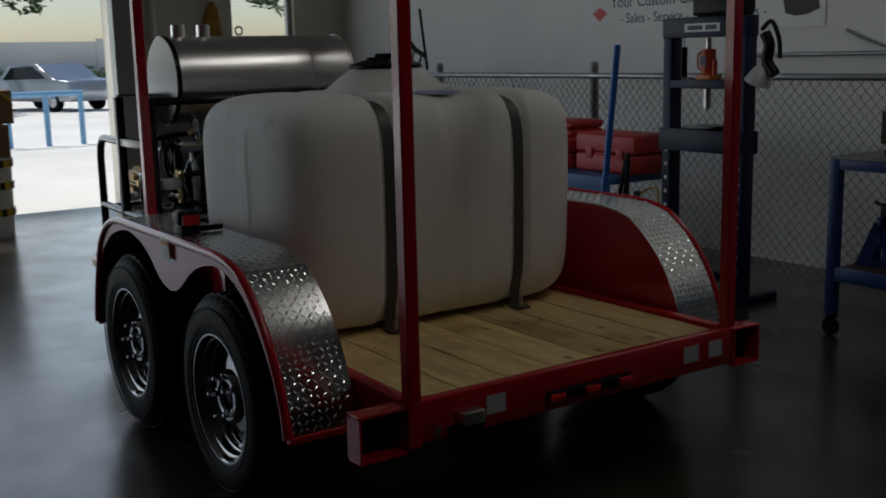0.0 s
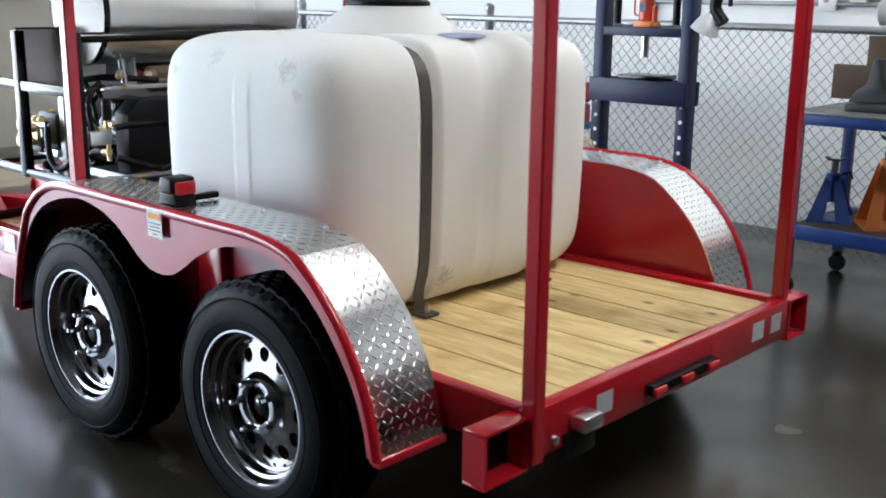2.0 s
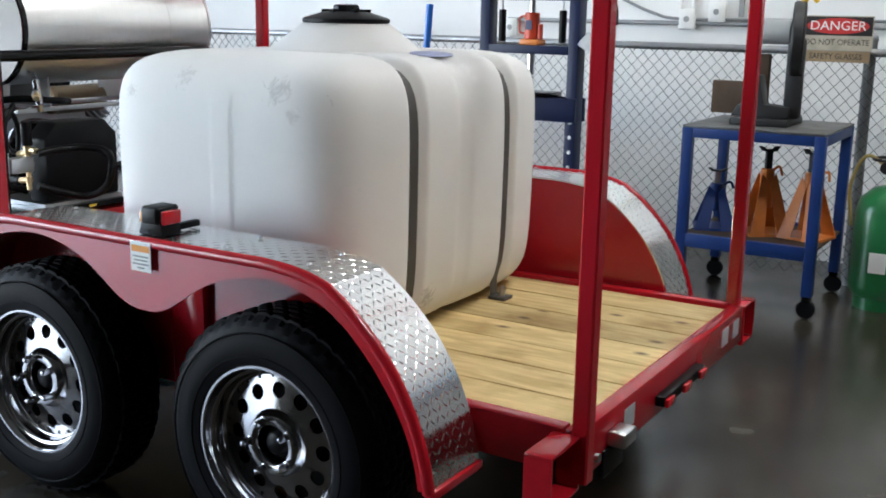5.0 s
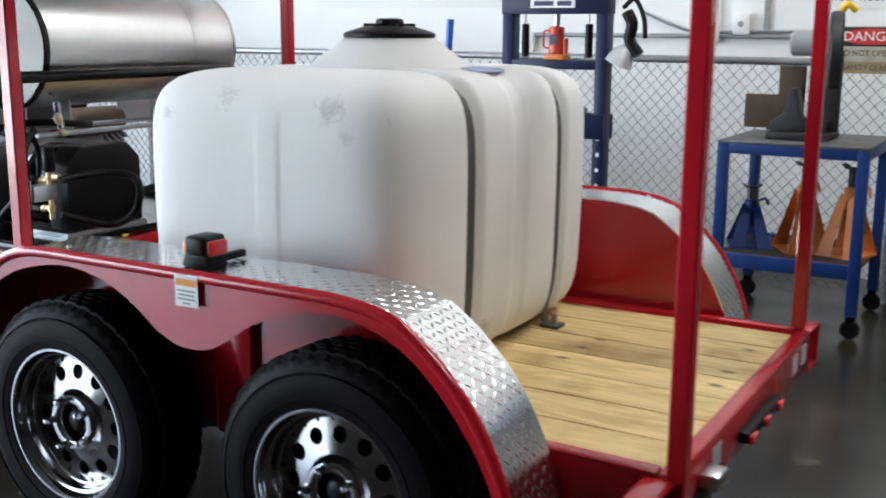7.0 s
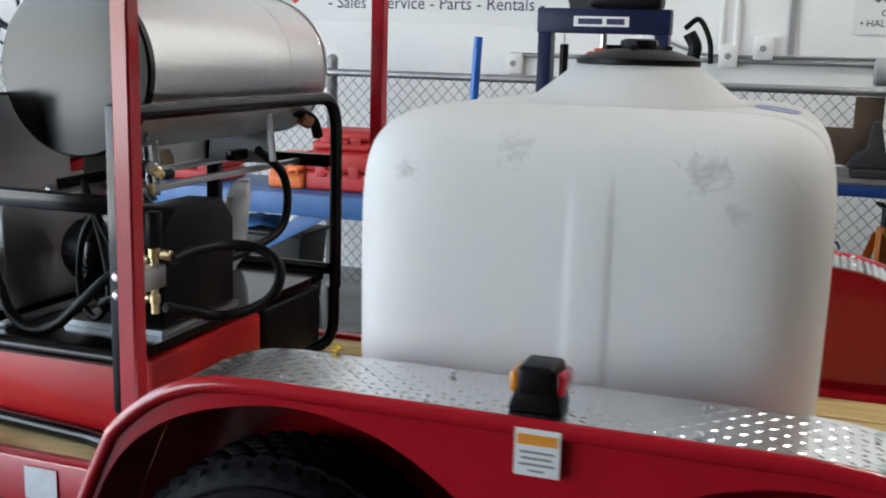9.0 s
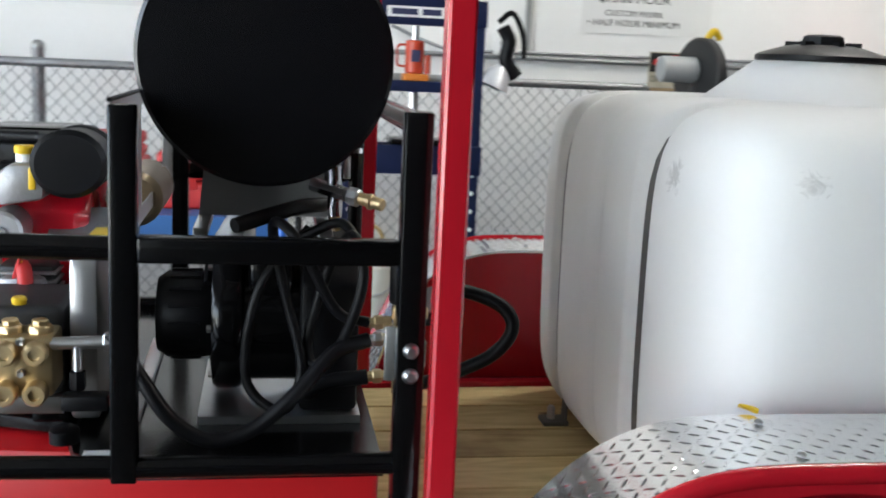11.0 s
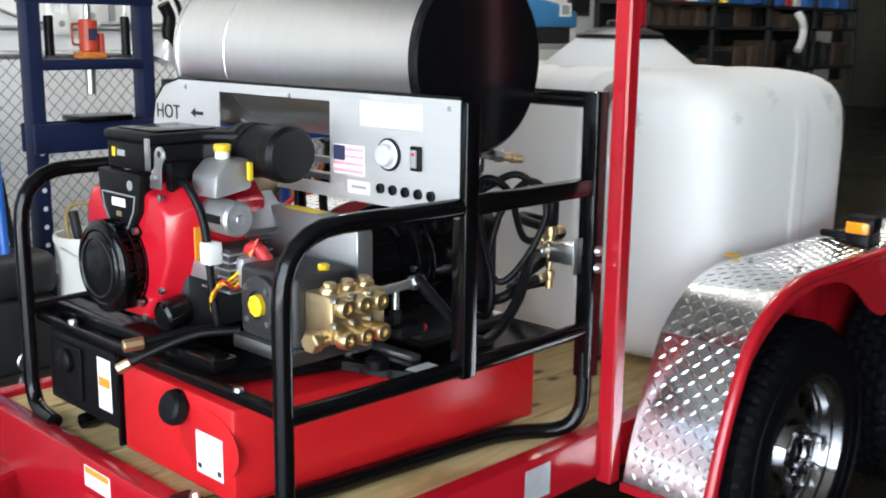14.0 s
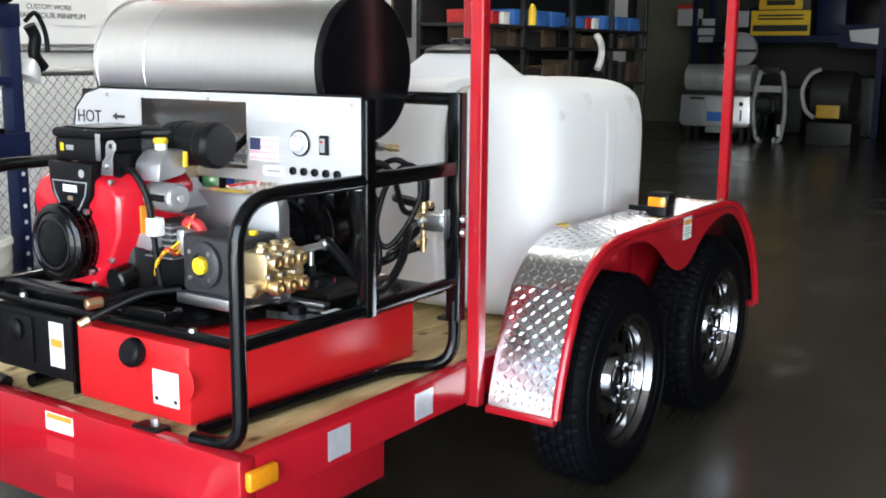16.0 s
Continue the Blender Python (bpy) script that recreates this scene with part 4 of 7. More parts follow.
knob = part("thermostat_knob", turned([(0.03, 0.0), (0.03, 0.006), (0.023, 0.008), (0.022, 0.022), (0.018, 0.025), (0, 0.025)], 32, None, Matrix.Translation((-0.63, PY, 1.131)) @ out), REFL, panel, "white thermostat knob", 30)
part("bezel", turned([(0.034, 0.0), (0.034, 0.005), (0.03, 0.0065), (0.03, 0.0)], 32, None, Matrix.Translation((-0.63, PY, 1.131)) @ out), BLACK_MATT, panel)
part("rocker_switch", box(-0.727, -0.699, PY, PY + 0.01, 1.105, 1.155, 0.003), BLACK_MATT, panel)
part("switch_rocker", box(-0.721, -0.705, PY + 0.0101, PY + 0.0145, 1.112, 1.148, 0.002), GREY_PAINT, panel)
part("switch_light", box(-0.717, -0.709, PY + 0.0146, PY + 0.0155, 1.136, 1.142), LENS_RED, panel)
for k in range(5):
    x = -0.605 - 0.037 * k
    part("socket", turned([(0.0105, 0), (0.0105, 0.006), (0.007, 0.007), (0.006, 0.002), (0, 0.002)], 20, None, Matrix.Translation((x, PY, 1.058)) @ out), BLACK_MATT, panel)
for x, z in ((-0.8, 1.235), (-0.3, 1.235), (0.12, 1.235), (-0.8, 1.04), (0.25, 1.04)):
    part("panel_screw", turned([(0.006, 0), (0.005, 0.003), (0, 0.004)], 10, None, Matrix.Translation((x, PY, z)) @ out), ZINC, panel)
# fuel tank: moulded red box with a sloped cap corner
fuel = part("fuel_tank", slab([(-0.196, 0.958), (-0.7, 0.958), (-0.612, 1.762), (-0.196, 1.762)], "z", 0.472, 0.672, 0.012), BOX_RED, washer, "glossy red plastic fuel tank")
part("filler_cap", turned([(0.036, 0), (0.038, 0.012), (0.034, 0.024), (0.028, 0.03), (0, 0.032)], 14, None, Matrix.Translation((-0.43, 1.766, 0.63)) @ pose(0, 0, 0, -72, 0, 0)), BLACK_MATT, fuel, "black ribbed filler cap", 25)
lab = part("fuel_label", box(-0.578, -0.487, 1.7642, 1.7652, 0.512, 0.6), WHITE, fuel, "white label", None)
part("label_print", box(-0.572, -0.56, 1.7653, 1.7658, 0.522, 0.532), INK_BLACK, lab, smooth=None)
part("label_print", box(-0.505, -0.492, 1.7653, 1.7658, 0.522, 0.532), INK_BLACK, lab, smooth=None)
part("recess", slab([(-0.53 + 0.1 * math.cos(a), 0.58 + 0.07 * math.sin(a)) for a in [k * math.pi / 16 for k in range(32)]], "y", 1.7621, 1.764, 0.001), BOX_RED, fuel, smooth=30)
battery = part("water_box", box(-0.17, 0.175, 0.962, 1.748, 0.495, 0.672, 0.01, segs=3), BLACK_MATT, washer, "black moulded float box")
part("divider", box(-0.188, -0.178, 1.5, 1.765, 0.475, 0.684), BLACK, washer)
part("box_label", box(-0.125, -0.066, 1.7482, 1.7492, 0.53, 0.652), WHITE, battery, "white label with orange band", None)
part("label_band", box(-0.12, -0.071, 1.7493, 1.7498, 0.585, 0.607), INK_ORANGE, battery, smooth=None)
part("box_hatch", box(0.0, 0.13, 1.7482, 1.7565, 0.525, 0.655, 0.004), BLACK_MATT, battery)
part("box_cap", turned([(0.03, 0), (0.03, 0.012), (0.02, 0.02), (0, 0.02)], 16, None, Matrix.Translation((0.06, 1.7565, 0.615)) @ out), BLACK_MATT, battery)

# ---- engine: red V-twin ----
engine = new("engine")
engine.parent = washer
tagged(engine, "red V-twin petrol engine with black fan guard")
EX, EY, EZ = -0.15, 1.575, 0.735
ENGINE_RED = mat("red_engine_paint", (0.5, 0.008, 0.02), 0.22, vary=0.08, coat=0.5, bump=0.02, bump_scale=30)


def loft(rings, bm=None):
    """A closed skin through rings of as many points each, with flat ends."""
    own = bmesh.new()
    rows = [[own.verts.new(p) for p in ring] for ring in rings]
    k = len(rows[0])
    for a, b in zip(rows, rows[1:]):
        for q in range(k):
            own.faces.new((a[q], a[(q + 1) % k], b[(q + 1) % k], b[q]))
    own.faces.new(rows[0][::-1])
    own.faces.new(rows[-1])
    bmesh.ops.recalc_face_normals(own, faces=own.faces[:])
    return merge(bm, own)


# the pressed shroud narrows towards the fan in three steps
OUTLINE = [(-0.07, 0.0), (0.07, 0.0), (0.12, 0.035), (0.165, 0.1), (0.205, 0.18), (0.215, 0.27), (0.18, 0.322), (0.09, 0.34), (0.03, 0.26), (-0.03, 0.26), (-0.09, 0.34), (-0.16, 0.33), (-0.2, 0.29), (-0.2, 0.18), (-0.16, 0.09), (-0.115, 0.03)]
rings = []
for y, k in ((-0.1, 0.96), (-0.07, 1.0), (0.035, 1.0), (0.062, 0.97), (0.122, 0.84), (0.132, 0.8)):
    rings.append([(EX + x * k, EY + y, EZ + 0.14 + (z - 0.14) * k) for x, z in OUTLINE])
bm = loft(rings)
edges = [e for e in bm.edges if len(e.link_faces) == 2 and e.calc_face_angle(0) > 0.5]
bmesh.ops.bevel(bm, geom=edges, offset=0.007, segments=2, affect="EDGES", profile=0.5)
part("shroud", bm, ENGINE_RED, engine, "glossy red pressed engine shroud", 32)
part("crankcase", box(EX - 0.1, EX + 0.1, EY - 0.16, EY - 0.101, EZ + 0.0, EZ + 0.25, 0.02), mat("cast_aluminium", (0.42, 0.42, 0.43), 0.45, 0.8, vary=0.15, bump=0.2, bump_scale=120), engine)
CAST = bpy.data.materials["cast_aluminium"]
for s in (-1, 1):
    for k in range(5):
        m = Matrix.Translation((EX + s * (0.13 + 0.016 * k), EY - 0.08, EZ + 0.2 + 0.014 * k)) @ pose(0, 0, 0, 0, s * -48, 0)
        part("cooling_fin", merge(None, box(-0.004, 0.004, -0.06, 0.05, -0.05, 0.05), m), CAST, engine)
# air cleaner: flat box with a rounded lid that runs over to the filter canister
bm = slab([(EX - 0.095, EY + 0.12), (EX + 0.085, EY + 0.12), (EX + 0.1, EY + 0.1), (EX + 0.1, EY - 0.07), (EX - 0.2, EY - 0.12), (EX - 0.2, EY - 0.05), (EX - 0.11, EY + 0.0)], "z", EZ + 0.345, EZ + 0.405, 0.006)
cleaner = part("air_cleaner", bm, BLACK_MATT, engine, "black air cleaner box with a flat lid")
bm = slab([(EX - 0.1, EY + 0.126), (EX + 0.09, EY + 0.126), (EX + 0.106, EY + 0.104), (EX + 0.106, EY - 0.075), (EX - 0.205, EY - 0.125), (EX - 0.205, EY - 0.045), (EX - 0.116, EY + 0.004)], "z", EZ + 0.4055, EZ + 0.428, 0.008)
part("cleaner_lid", bm, BLACK_MATT, cleaner)
part("lid_panel", box(EX - 0.085, EX + 0.075, EY - 0.05, EY + 0.1, EZ + 0.428, EZ + 0.433, 0.003), BLACK, cleaner)
part("lid_latch", box(EX - 0.106, EX - 0.092, EY + 0.1265, EY + 0.134, EZ + 0.352, EZ + 0.42, 0.002), ZINC, cleaner)
bm = slab([(EX - 0.09, EZ + 0.344), (EX + 0.09, EZ + 0.344), (EX + 0.078, EZ + 0.262), (EX + 0.04, EZ + 0.215), (EX - 0.04, EZ + 0.215), (EX - 0.078, EZ + 0.262)], "y", EY + 0.112, EY + 0.146, 0.006)
badge = part("badge_plate", bm, BLACK_MATT, engine, "black badge plate on the shroud")
part("badge", box(EX - 0.028, EX + 0.026, EY + 0.1462, EY + 0.148, EZ + 0.268, EZ + 0.286), WHITE, badge, smooth=None)
part("badge_mark", box(EX - 0.01, EX + 0.01, EY + 0.1462, EY + 0.1475, EZ + 0.246, EZ + 0.257), BRASS, badge, smooth=None)
part("badge_rim", sweep([(EX - 0.068, EY + 0.147, EZ + 0.295), (EX - 0.06, EY + 0.147, EZ + 0.262), (EX - 0.034, EY + 0.147, EZ + 0.224), (EX + 0.034, EY + 0.147, EZ + 0.224), (EX + 0.06, EY + 0.147, EZ + 0.262), (EX + 0.068, EY + 0.147, EZ + 0.295), (EX - 0.068, EY + 0.147, EZ + 0.295)], 0.002, None, 6), GREY_PAINT, badge)
part("round_mark", rod((EX - 0.05, EY + 0.146, EZ + 0.318), (EX - 0.05, EY + 0.148, EZ + 0.318), 0.011, None, 16), GREY_PAINT, badge)
part("yellow_mark", box(EX + 0.05, EX + 0.063, EY + 0.1202, EY + 0.122, EZ + 0.37, EZ + 0.39), YELLOW, cleaner, smooth=None)
part("grey_mark", box(EX + 0.01, EX + 0.04, EY + 0.1202, EY + 0.122, EZ + 0.373, EZ + 0.386), GREY_PAINT, cleaner, smooth=None)
# recoil starter: slotted drum with a smooth domed cap
FC = Matrix.Translation((EX + 0.014, EY + 0.128, EZ + 0.138)) @ out @ Matrix.Diagonal((0.98, 0.98, 1, 1))
guard = part("fan_guard", turned([(0.1, 0.058), (0.094, 0.064), (0.084, 0.066), (0.08, 0.063), (0.077, 0.066), (0.05, 0.07), (0.02, 0.071), (0, 0.07)], 48, None, FC), BLACK, engine, "black slotted recoil starter drum")
part("drum_core", turned([(0.093, 0.0), (0.093, 0.056)], 40, None, FC), BLACK, guard)
for z in (0.003, 0.028):
    part("drum_ring", turned([(0.0985, z - 0.003), (0.103, z - 0.0025), (0.103, z + 0.0025), (0.0985, z + 0.003)], 44, None, FC), BLACK, guard)
part("drum_ring", turned([(0.099, 0.056), (0.104, 0.055), (0.104, 0.049), (0.0985, 0.049)], 44, None, FC), BLACK, guard)
for k in range(26):
    part("drum_bar", box(0.0985, 0.1035, -0.0022, 0.0022, 0.001, 0.055), BLACK, guard, smooth=None).matrix_basis = FC @ pose(0, 0, 0, 0, 0, k * 360 / 26)
part("pull_ring", sweep([FC @ Vector((0.066 * math.cos(a), 0.066 * math.sin(a), 0.0695)) for a in [k * math.pi / 18 for k in range(37)]], 0.0022, None, 6), NEAR_BLACK, guard)
for a in (0.8, 2.4, 4.0, 5.5):
    part("guard_lug", box(0.098, 0.118, -0.012, 0.012, 0.0, 0.01, 0.003), BLACK, guard).matrix_basis = FC @ pose(0, 0, 0, 0, 0, math.degrees(a))
    part("guard_screw", turned([(0.008, 0.0), (0.008, 0.01), (0, 0.012)], 8, None, FC @ Matrix.Translation((0.111 * math.cos(a), 0.111 * math.sin(a), 0.01))), ZINC, guard)
part("pull_grip", box(EX + 0.15, EX + 0.18, EY + 0.11, EY + 0.13, EZ + 0.18, EZ + 0.24, 0.008), BLACK_MATT, engine)
part("air_filter", turned([(0.0, -0.1), (0.055, -0.1), (0.066, -0.09), (0.066, 0.02), (0.07, 0.025), (0.07, 0.05), (0.06, 0.06), (0, 0.062)], 28, None, Matrix.Translation((EX - 0.245, EY - 0.085, EZ + 0.388)) @ pose(0, 0, 0, 0, -90, 0) @ Matrix.Diagonal((0.86, 0.94, 1.15, 1))), BLACK_MATT, engine, "black ribbed air filter canister", 30)
for k in range(2):
    part("filter_rib", turned([(0.066, -0.003), (0.069, -0.002), (0.069, 0.002), (0.066, 0.003)], 28, None, Matrix.Translation((EX - 0.17 - 0.024 * k, EY - 0.085, EZ + 0.388)) @ pose(0, 0, 0, 0, -90, 0) @ Matrix.Diagonal((0.86, 0.94, 1.0, 1))), BLACK_MATT, engine)
part("filter_clip", box(EX - 0.262, EX - 0.252, EY - 0.02, EY - 0.008, EZ + 0.335, EZ + 0.375, 0.003), YELLOW, engine)
bm = slab([(EY - 0.03, EZ + 0.315), (EY + 0.065, EZ + 0.3), (EY + 0.06, EZ + 0.35), (EY + 0.03, EZ + 0.378), (EY - 0.03, EZ + 0.38)], "x", EX - 0.245, EX - 0.15, 0.01)
part("carburettor", bm, CAST, engine, "cast grey rocker box with a filler")
part("filler_neck", turned([(0.016, 0), (0.016, 0.016), (0, 0.016)], 14, None, Matrix.Translation((EX - 0.195, EY + 0.01, EZ + 0.3785))), WHITE, engine)
part("oil_cap", turned([(0.0175, 0), (0.019, 0.003), (0.019, 0.012), (0.016, 0.015), (0, 0.015)], 16, None, Matrix.Translation((EX - 0.195, EY + 0.01, EZ + 0.394))), YELLOW, engine)
bm = rod((EX - 0.285, EY + 0.035, EZ + 0.262), (EX - 0.15, EY + 0.035, EZ + 0.262), 0.037, None, 24)
starter = part("starter", bm, CAST, engine, "cast grey barrel below the rocker box")
part("starter_slot", box(EX - 0.27, EX - 0.21, EY + 0.0675, EY + 0.0735, EZ + 0.254, EZ + 0.272, 0.002), BLACK_MATT, starter)
part("starter_bolt", rod((EX - 0.286, EY + 0.035, EZ + 0.262), (EX - 0.292, EY + 0.035, EZ + 0.262), 0.011, None, 8), ZINC, starter)
part("solenoid", box(EX - 0.23, EX - 0.16, EY + 0.03, EY + 0.08, EZ + 0.13, EZ + 0.17, 0.005), CAST, engine)
part("spark_boot", sweep(curve([(EX - 0.25, EY - 0.0, EZ + 0.16), (EX - 0.28, EY + 0.0, EZ + 0.2), (EX - 0.31, EY - 0.01, EZ + 0.18), (EX - 0.33, EY - 0.01, EZ + 0.13)], 6), 0.014, None, 10), TOOL_RED, engine, "red rubber boot")
part("breather_hose", sweep(curve([(EX - 0.13, EY + 0.08, EZ + 0.33), (EX - 0.18, EY + 0.085, EZ + 0.32), (EX - 0.215, EY + 0.075, EZ + 0.25), (EX - 0.228, EY + 0.07, EZ + 0.12), (EX - 0.235, EY + 0.06, EZ + 0.02)], 8), 0.009, None, 10), HOSE, engine)
part("connector", box(EX - 0.245, EX - 0.21, EY + 0.05, EY + 0.085, EZ + 0.165, EZ + 0.212, 0.004), WHITE, engine)
for k, (c, w) in enumerate(((YELLOW, 0.0), (ORANGE, 0.012), (YELLOW, 0.024), (TOOL_RED, 0.03))):
    part("wire", sweep(curve([(EX - 0.21, EY + 0.06, EZ + 0.06 + w * 0.4), (EX - 0.25 - w, EY + 0.08, EZ + 0.11 + w), (EX - 0.28, EY + 0.04, EZ + 0.15 - w), (EX - 0.27 - w, EY + 0.0, EZ + 0.19 + w)], 6), 0.0034, None, 6), c, engine)
hook = part("lifting_plate", slab([(-0.163, 0.3), (-0.115, 0.3), (-0.125, 0.34), (-0.138, 0.352), (-0.142, 0.385), (-0.15, 0.398), (-0.168, 0.402), (-0.182, 0.39), (-0.182, 0.375), (-0.17, 0.362), (-0.163, 0.345)], "y", 0.128, 0.133, 0.001), ZINC, engine, "zinc plated lifting eye")
hook.matrix_basis = Matrix.Translation((EX - 0.012, EY + 0.004, EZ + 0.055)) @ Matrix.Diagonal((0.88, 1, 0.88, 1))
part("eye_hole", rod((-0.163, 0.127, 0.384), (-0.163, 0.134, 0.384), 0.0085, None, 16), NEAR_BLACK, hook)
part("eye_bolt", turned([(0.009, 0), (0.009, 0.007), (0, 0.009)], 6, None, Matrix.Translation((-0.14, 0.133, 0.325)) @ out), ZINC, hook)
part("orange_label", box(EX - 0.196, EX - 0.192, EY + 0.06, EY + 0.085, EZ + 0.17, EZ + 0.24), INK_ORANGE, engine, smooth=None)
for x, z in ((-0.06, 0.03), (0.1, 0.05), (-0.13, 0.1), (-0.14, 0.3)):
    part("cover_bolt", turned([(0.008, 0), (0.008, 0.008), (0, 0.01)], 6, None, Matrix.Translation((EX + x, EY + 0.14 - 0.015, EZ + z)) @ out), ZINC, engine)
part("muffler", rod((EX - 0.1, EY - 0.17, EZ + 0.3), (EX + 0.16, EY - 0.17, EZ + 0.3), 0.055, None, 24, 0.012), mat("heat_stained_steel", (0.3, 0.22, 0.14), 0.45, 0.8, vary=0.3), engine)
part("engine_block", box(EX - 0.17, EX - 0.02, EY - 0.1, EY + 0.09, EZ + 0.005, EZ + 0.14, 0.015), NEAR_BLACK, engine)
part("cylinder_head", box(EX - 0.265, EX - 0.175, EY - 0.05, EY + 0.05, EZ + 0.1, EZ + 0.2, 0.012), NEAR_BLACK, engine)
for k in range(6):
    part("head_fin", box(EX - 0.275, EX - 0.17, EY - 0.055, EY + 0.055, EZ + 0.105 + 0.016 * k, EZ + 0.109 + 0.016 * k), CAST, engine)
part("valve_cover", box(EX - 0.3, EX - 0.266, EY - 0.04, EY + 0.04, EZ + 0.115, EZ + 0.185, 0.012), CAST, engine)
part("throttle_plate", box(EX - 0.14, EX - 0.115, EY + 0.02, EY + 0.1, EZ + 0.3, EZ + 0.37, 0.004), BLACK_MATT, engine)
part("oil_filter", rod((EX - 0.16, EY + 0.09, EZ + 0.06), (EX - 0.16, EY + 0.15, EZ + 0.05), 0.034, None, 20, 0.006), BLACK, engine)
# stainless belt guard behind the engine
GUARD = mat("grey_steel_sheet", (0.42, 0.42, 0.425), 0.34, 0.85, vary=0.06, bump=0.008, bump_scale=60)
part("belt_guard", slab([(-0.632, 0.74), (-0.628, 0.724), (-0.615, 0.718), (-0.06, 0.718), (-0.055, 0.98), (-0.06, 1.0), (-0.6, 1.0), (-0.624, 0.992), (-0.632, 0.97)], "y", 1.418, 1.462, 0.006), GUARD, washer, "grey stainless sheet guard")
part("warning_label", box(-0.5, -0.38, 1.425, 1.456, 1.0002, 1.0012), YELLOW, washer, "yellow warning label", None)

# ---- pump ----
pump = new("pump")
pump.parent = washer
pump.matrix_basis = Matrix.Translation((-0.034, 0.026, 0))
tagged(pump, "black high-pressure pump with a brass manifold")
GX0, GX1, GY0, GY1, GZ0, GZ1 = -0.605, -0.42, 1.445, 1.603, 0.765, 0.913
part("gearbox", box(GX0, GX1, GY0, GY1, GZ0, GZ1, 0.014, segs=3), mat("black_cast", (0.025, 0.025, 0.027), 0.5, vary=0.3, bump=0.3, bump_scale=150), pump)
BC = bpy.data.materials["black_cast"]
ec = Matrix.Translation((-0.505, GY1, 0.842)) @ out @ Matrix.Diagonal((0.85, 0.85, 0.8, 1))
part("bearing_cover", turned([(0.07, 0), (0.07, 0.016), (0.062, 0.022), (0.035, 0.024), (0.032, 0.014), (0, 0.014)], 32, None, ec), BC, pump)
part("sight_plug", turned([(0.027, 0.014), (0.027, 0.03), (0.018, 0.034), (0, 0.032)], 8, None, ec), YELLOW, pump, "yellow oil plug")
for k in range(4):
    a = math.pi / 4 + k * math.pi / 2
    part("cover_bolt", turned([(0.008, 0.018), (0.008, 0.028), (0, 0.03)], 6, None, ec @ Matrix.Translation((0.055 * math.cos(a), 0.055 * math.sin(a), 0))), ZINC, pump)
part("oil_cap", turned([(0.011, 0), (0.0125, 0.008), (0.01, 0.012), (0, 0.012)], 14, None, Matrix.Translation((-0.585, 1.515, GZ1))), YELLOW, pump)
part("pump_foot", box(GX0 - 0.005, GX1 + 0.01, GY0, GY1 + 0.012, 0.7355, 0.7645, 0.003), ZINC, pump, "zinc plated mounting rail")
part("manifold_body", box(-0.69, GX0 - 0.0005, 1.445, 1.582, 0.79, 0.885, 0.006), BRASS, pump, "cast brass manifold")
for k in range(3):
    y = 1.469 + 0.0445 * k
    cap = part("valve_cap", turned([(0.0195, 0.0), (0.0195, 0.01), (0.017, 0.013), (0.013, 0.013), (0.013, 0.02), (0.011, 0.022), (0, 0.022)], 8, None, Matrix.Translation((-0.655, y, 0.884))), BRASS, pump)
    part("front_boss", turned([(0.0195, 0), (0.0195, 0.016), (0.016, 0.021), (0.009, 0.021), (0.008, 0.016), (0, 0.016)], 10, None, Matrix.Translation((-0.689, y, 0.862)) @ pose(0, 0, 0, 0, -90, 0)), BRASS, pump)
    part("lower_cap", turned([(0.019, 0), (0.019, 0.022), (0.016, 0.027), (0.009, 0.027), (0.008, 0.02), (0, 0.02)], 10, None, Matrix.Translation((-0.689, y, 0.8)) @ pose(0, 0, 0, 0, -90, 0)), BRASS, pump)
    for z in (0.83, 0.88):
        part("manifold_bolt", turned([(0.0065, 0), (0.0065, 0.011), (0.005, 0.013), (0, 0.012)], 6, None, Matrix.Translation((-0.689, y + 0.022, z)) @ pose(0, 0, 0, 0, -90, 0)), ZINC, pump)
part("inlet_elbow", rod((-0.668, 1.58, 0.802), (-0.672, 1.615, 0.802), 0.017, None, 12), BRASS, pump)
part("inlet_nut", rod((-0.67, 1.6, 0.802), (-0.674, 1.628, 0.802), 0.022, None, 6), BRASS, pump)
part("outlet_pipe", rod((-0.68, 1.45, 0.873), (-0.684, 1.345, 0.878), 0.01, None, 14), ZINC, pump)
part("outlet_nut", rod((-0.684, 1.37, 0.877), (-0.684, 1.335, 0.878), 0.0155, None, 6), ZINC, pump)
part("outlet_tee", rod((-0.682, 1.41, 0.874), (-0.682, 1.41, 0.83), 0.008, None, 12), ZINC, pump)
part("safety_valve", rod((-0.682, 1.41, 0.83), (-0.682, 1.41, 0.8), 0.013, None, 6), BLACK_MATT, pump)
part("drain_valve", box(-0.72, -0.685, 1.36, 1.43, 0.775, 0.8, 0.005), BLACK_MATT, pump)
part("red_button", rod((-0.703, 1.36, 0.787), (-0.703, 1.347, 0.787), 0.009, None, 12), INK_RED, pump)
part("ground_mount", turned([(0.03, 0), (0.03, 0.02), (0.018, 0.026), (0, 0.026)], 20, None, Matrix.Translation((-0.69, 1.462, 0.7055)) @ Matrix.Diagonal((0.8, 0.8, 1, 1))), BLACK_MATT, washer)
part("warning_tag", box(-0.79, -0.735, 1.36, 1.425, 0.7055, 0.7065), WHITE, washer, smooth=None)
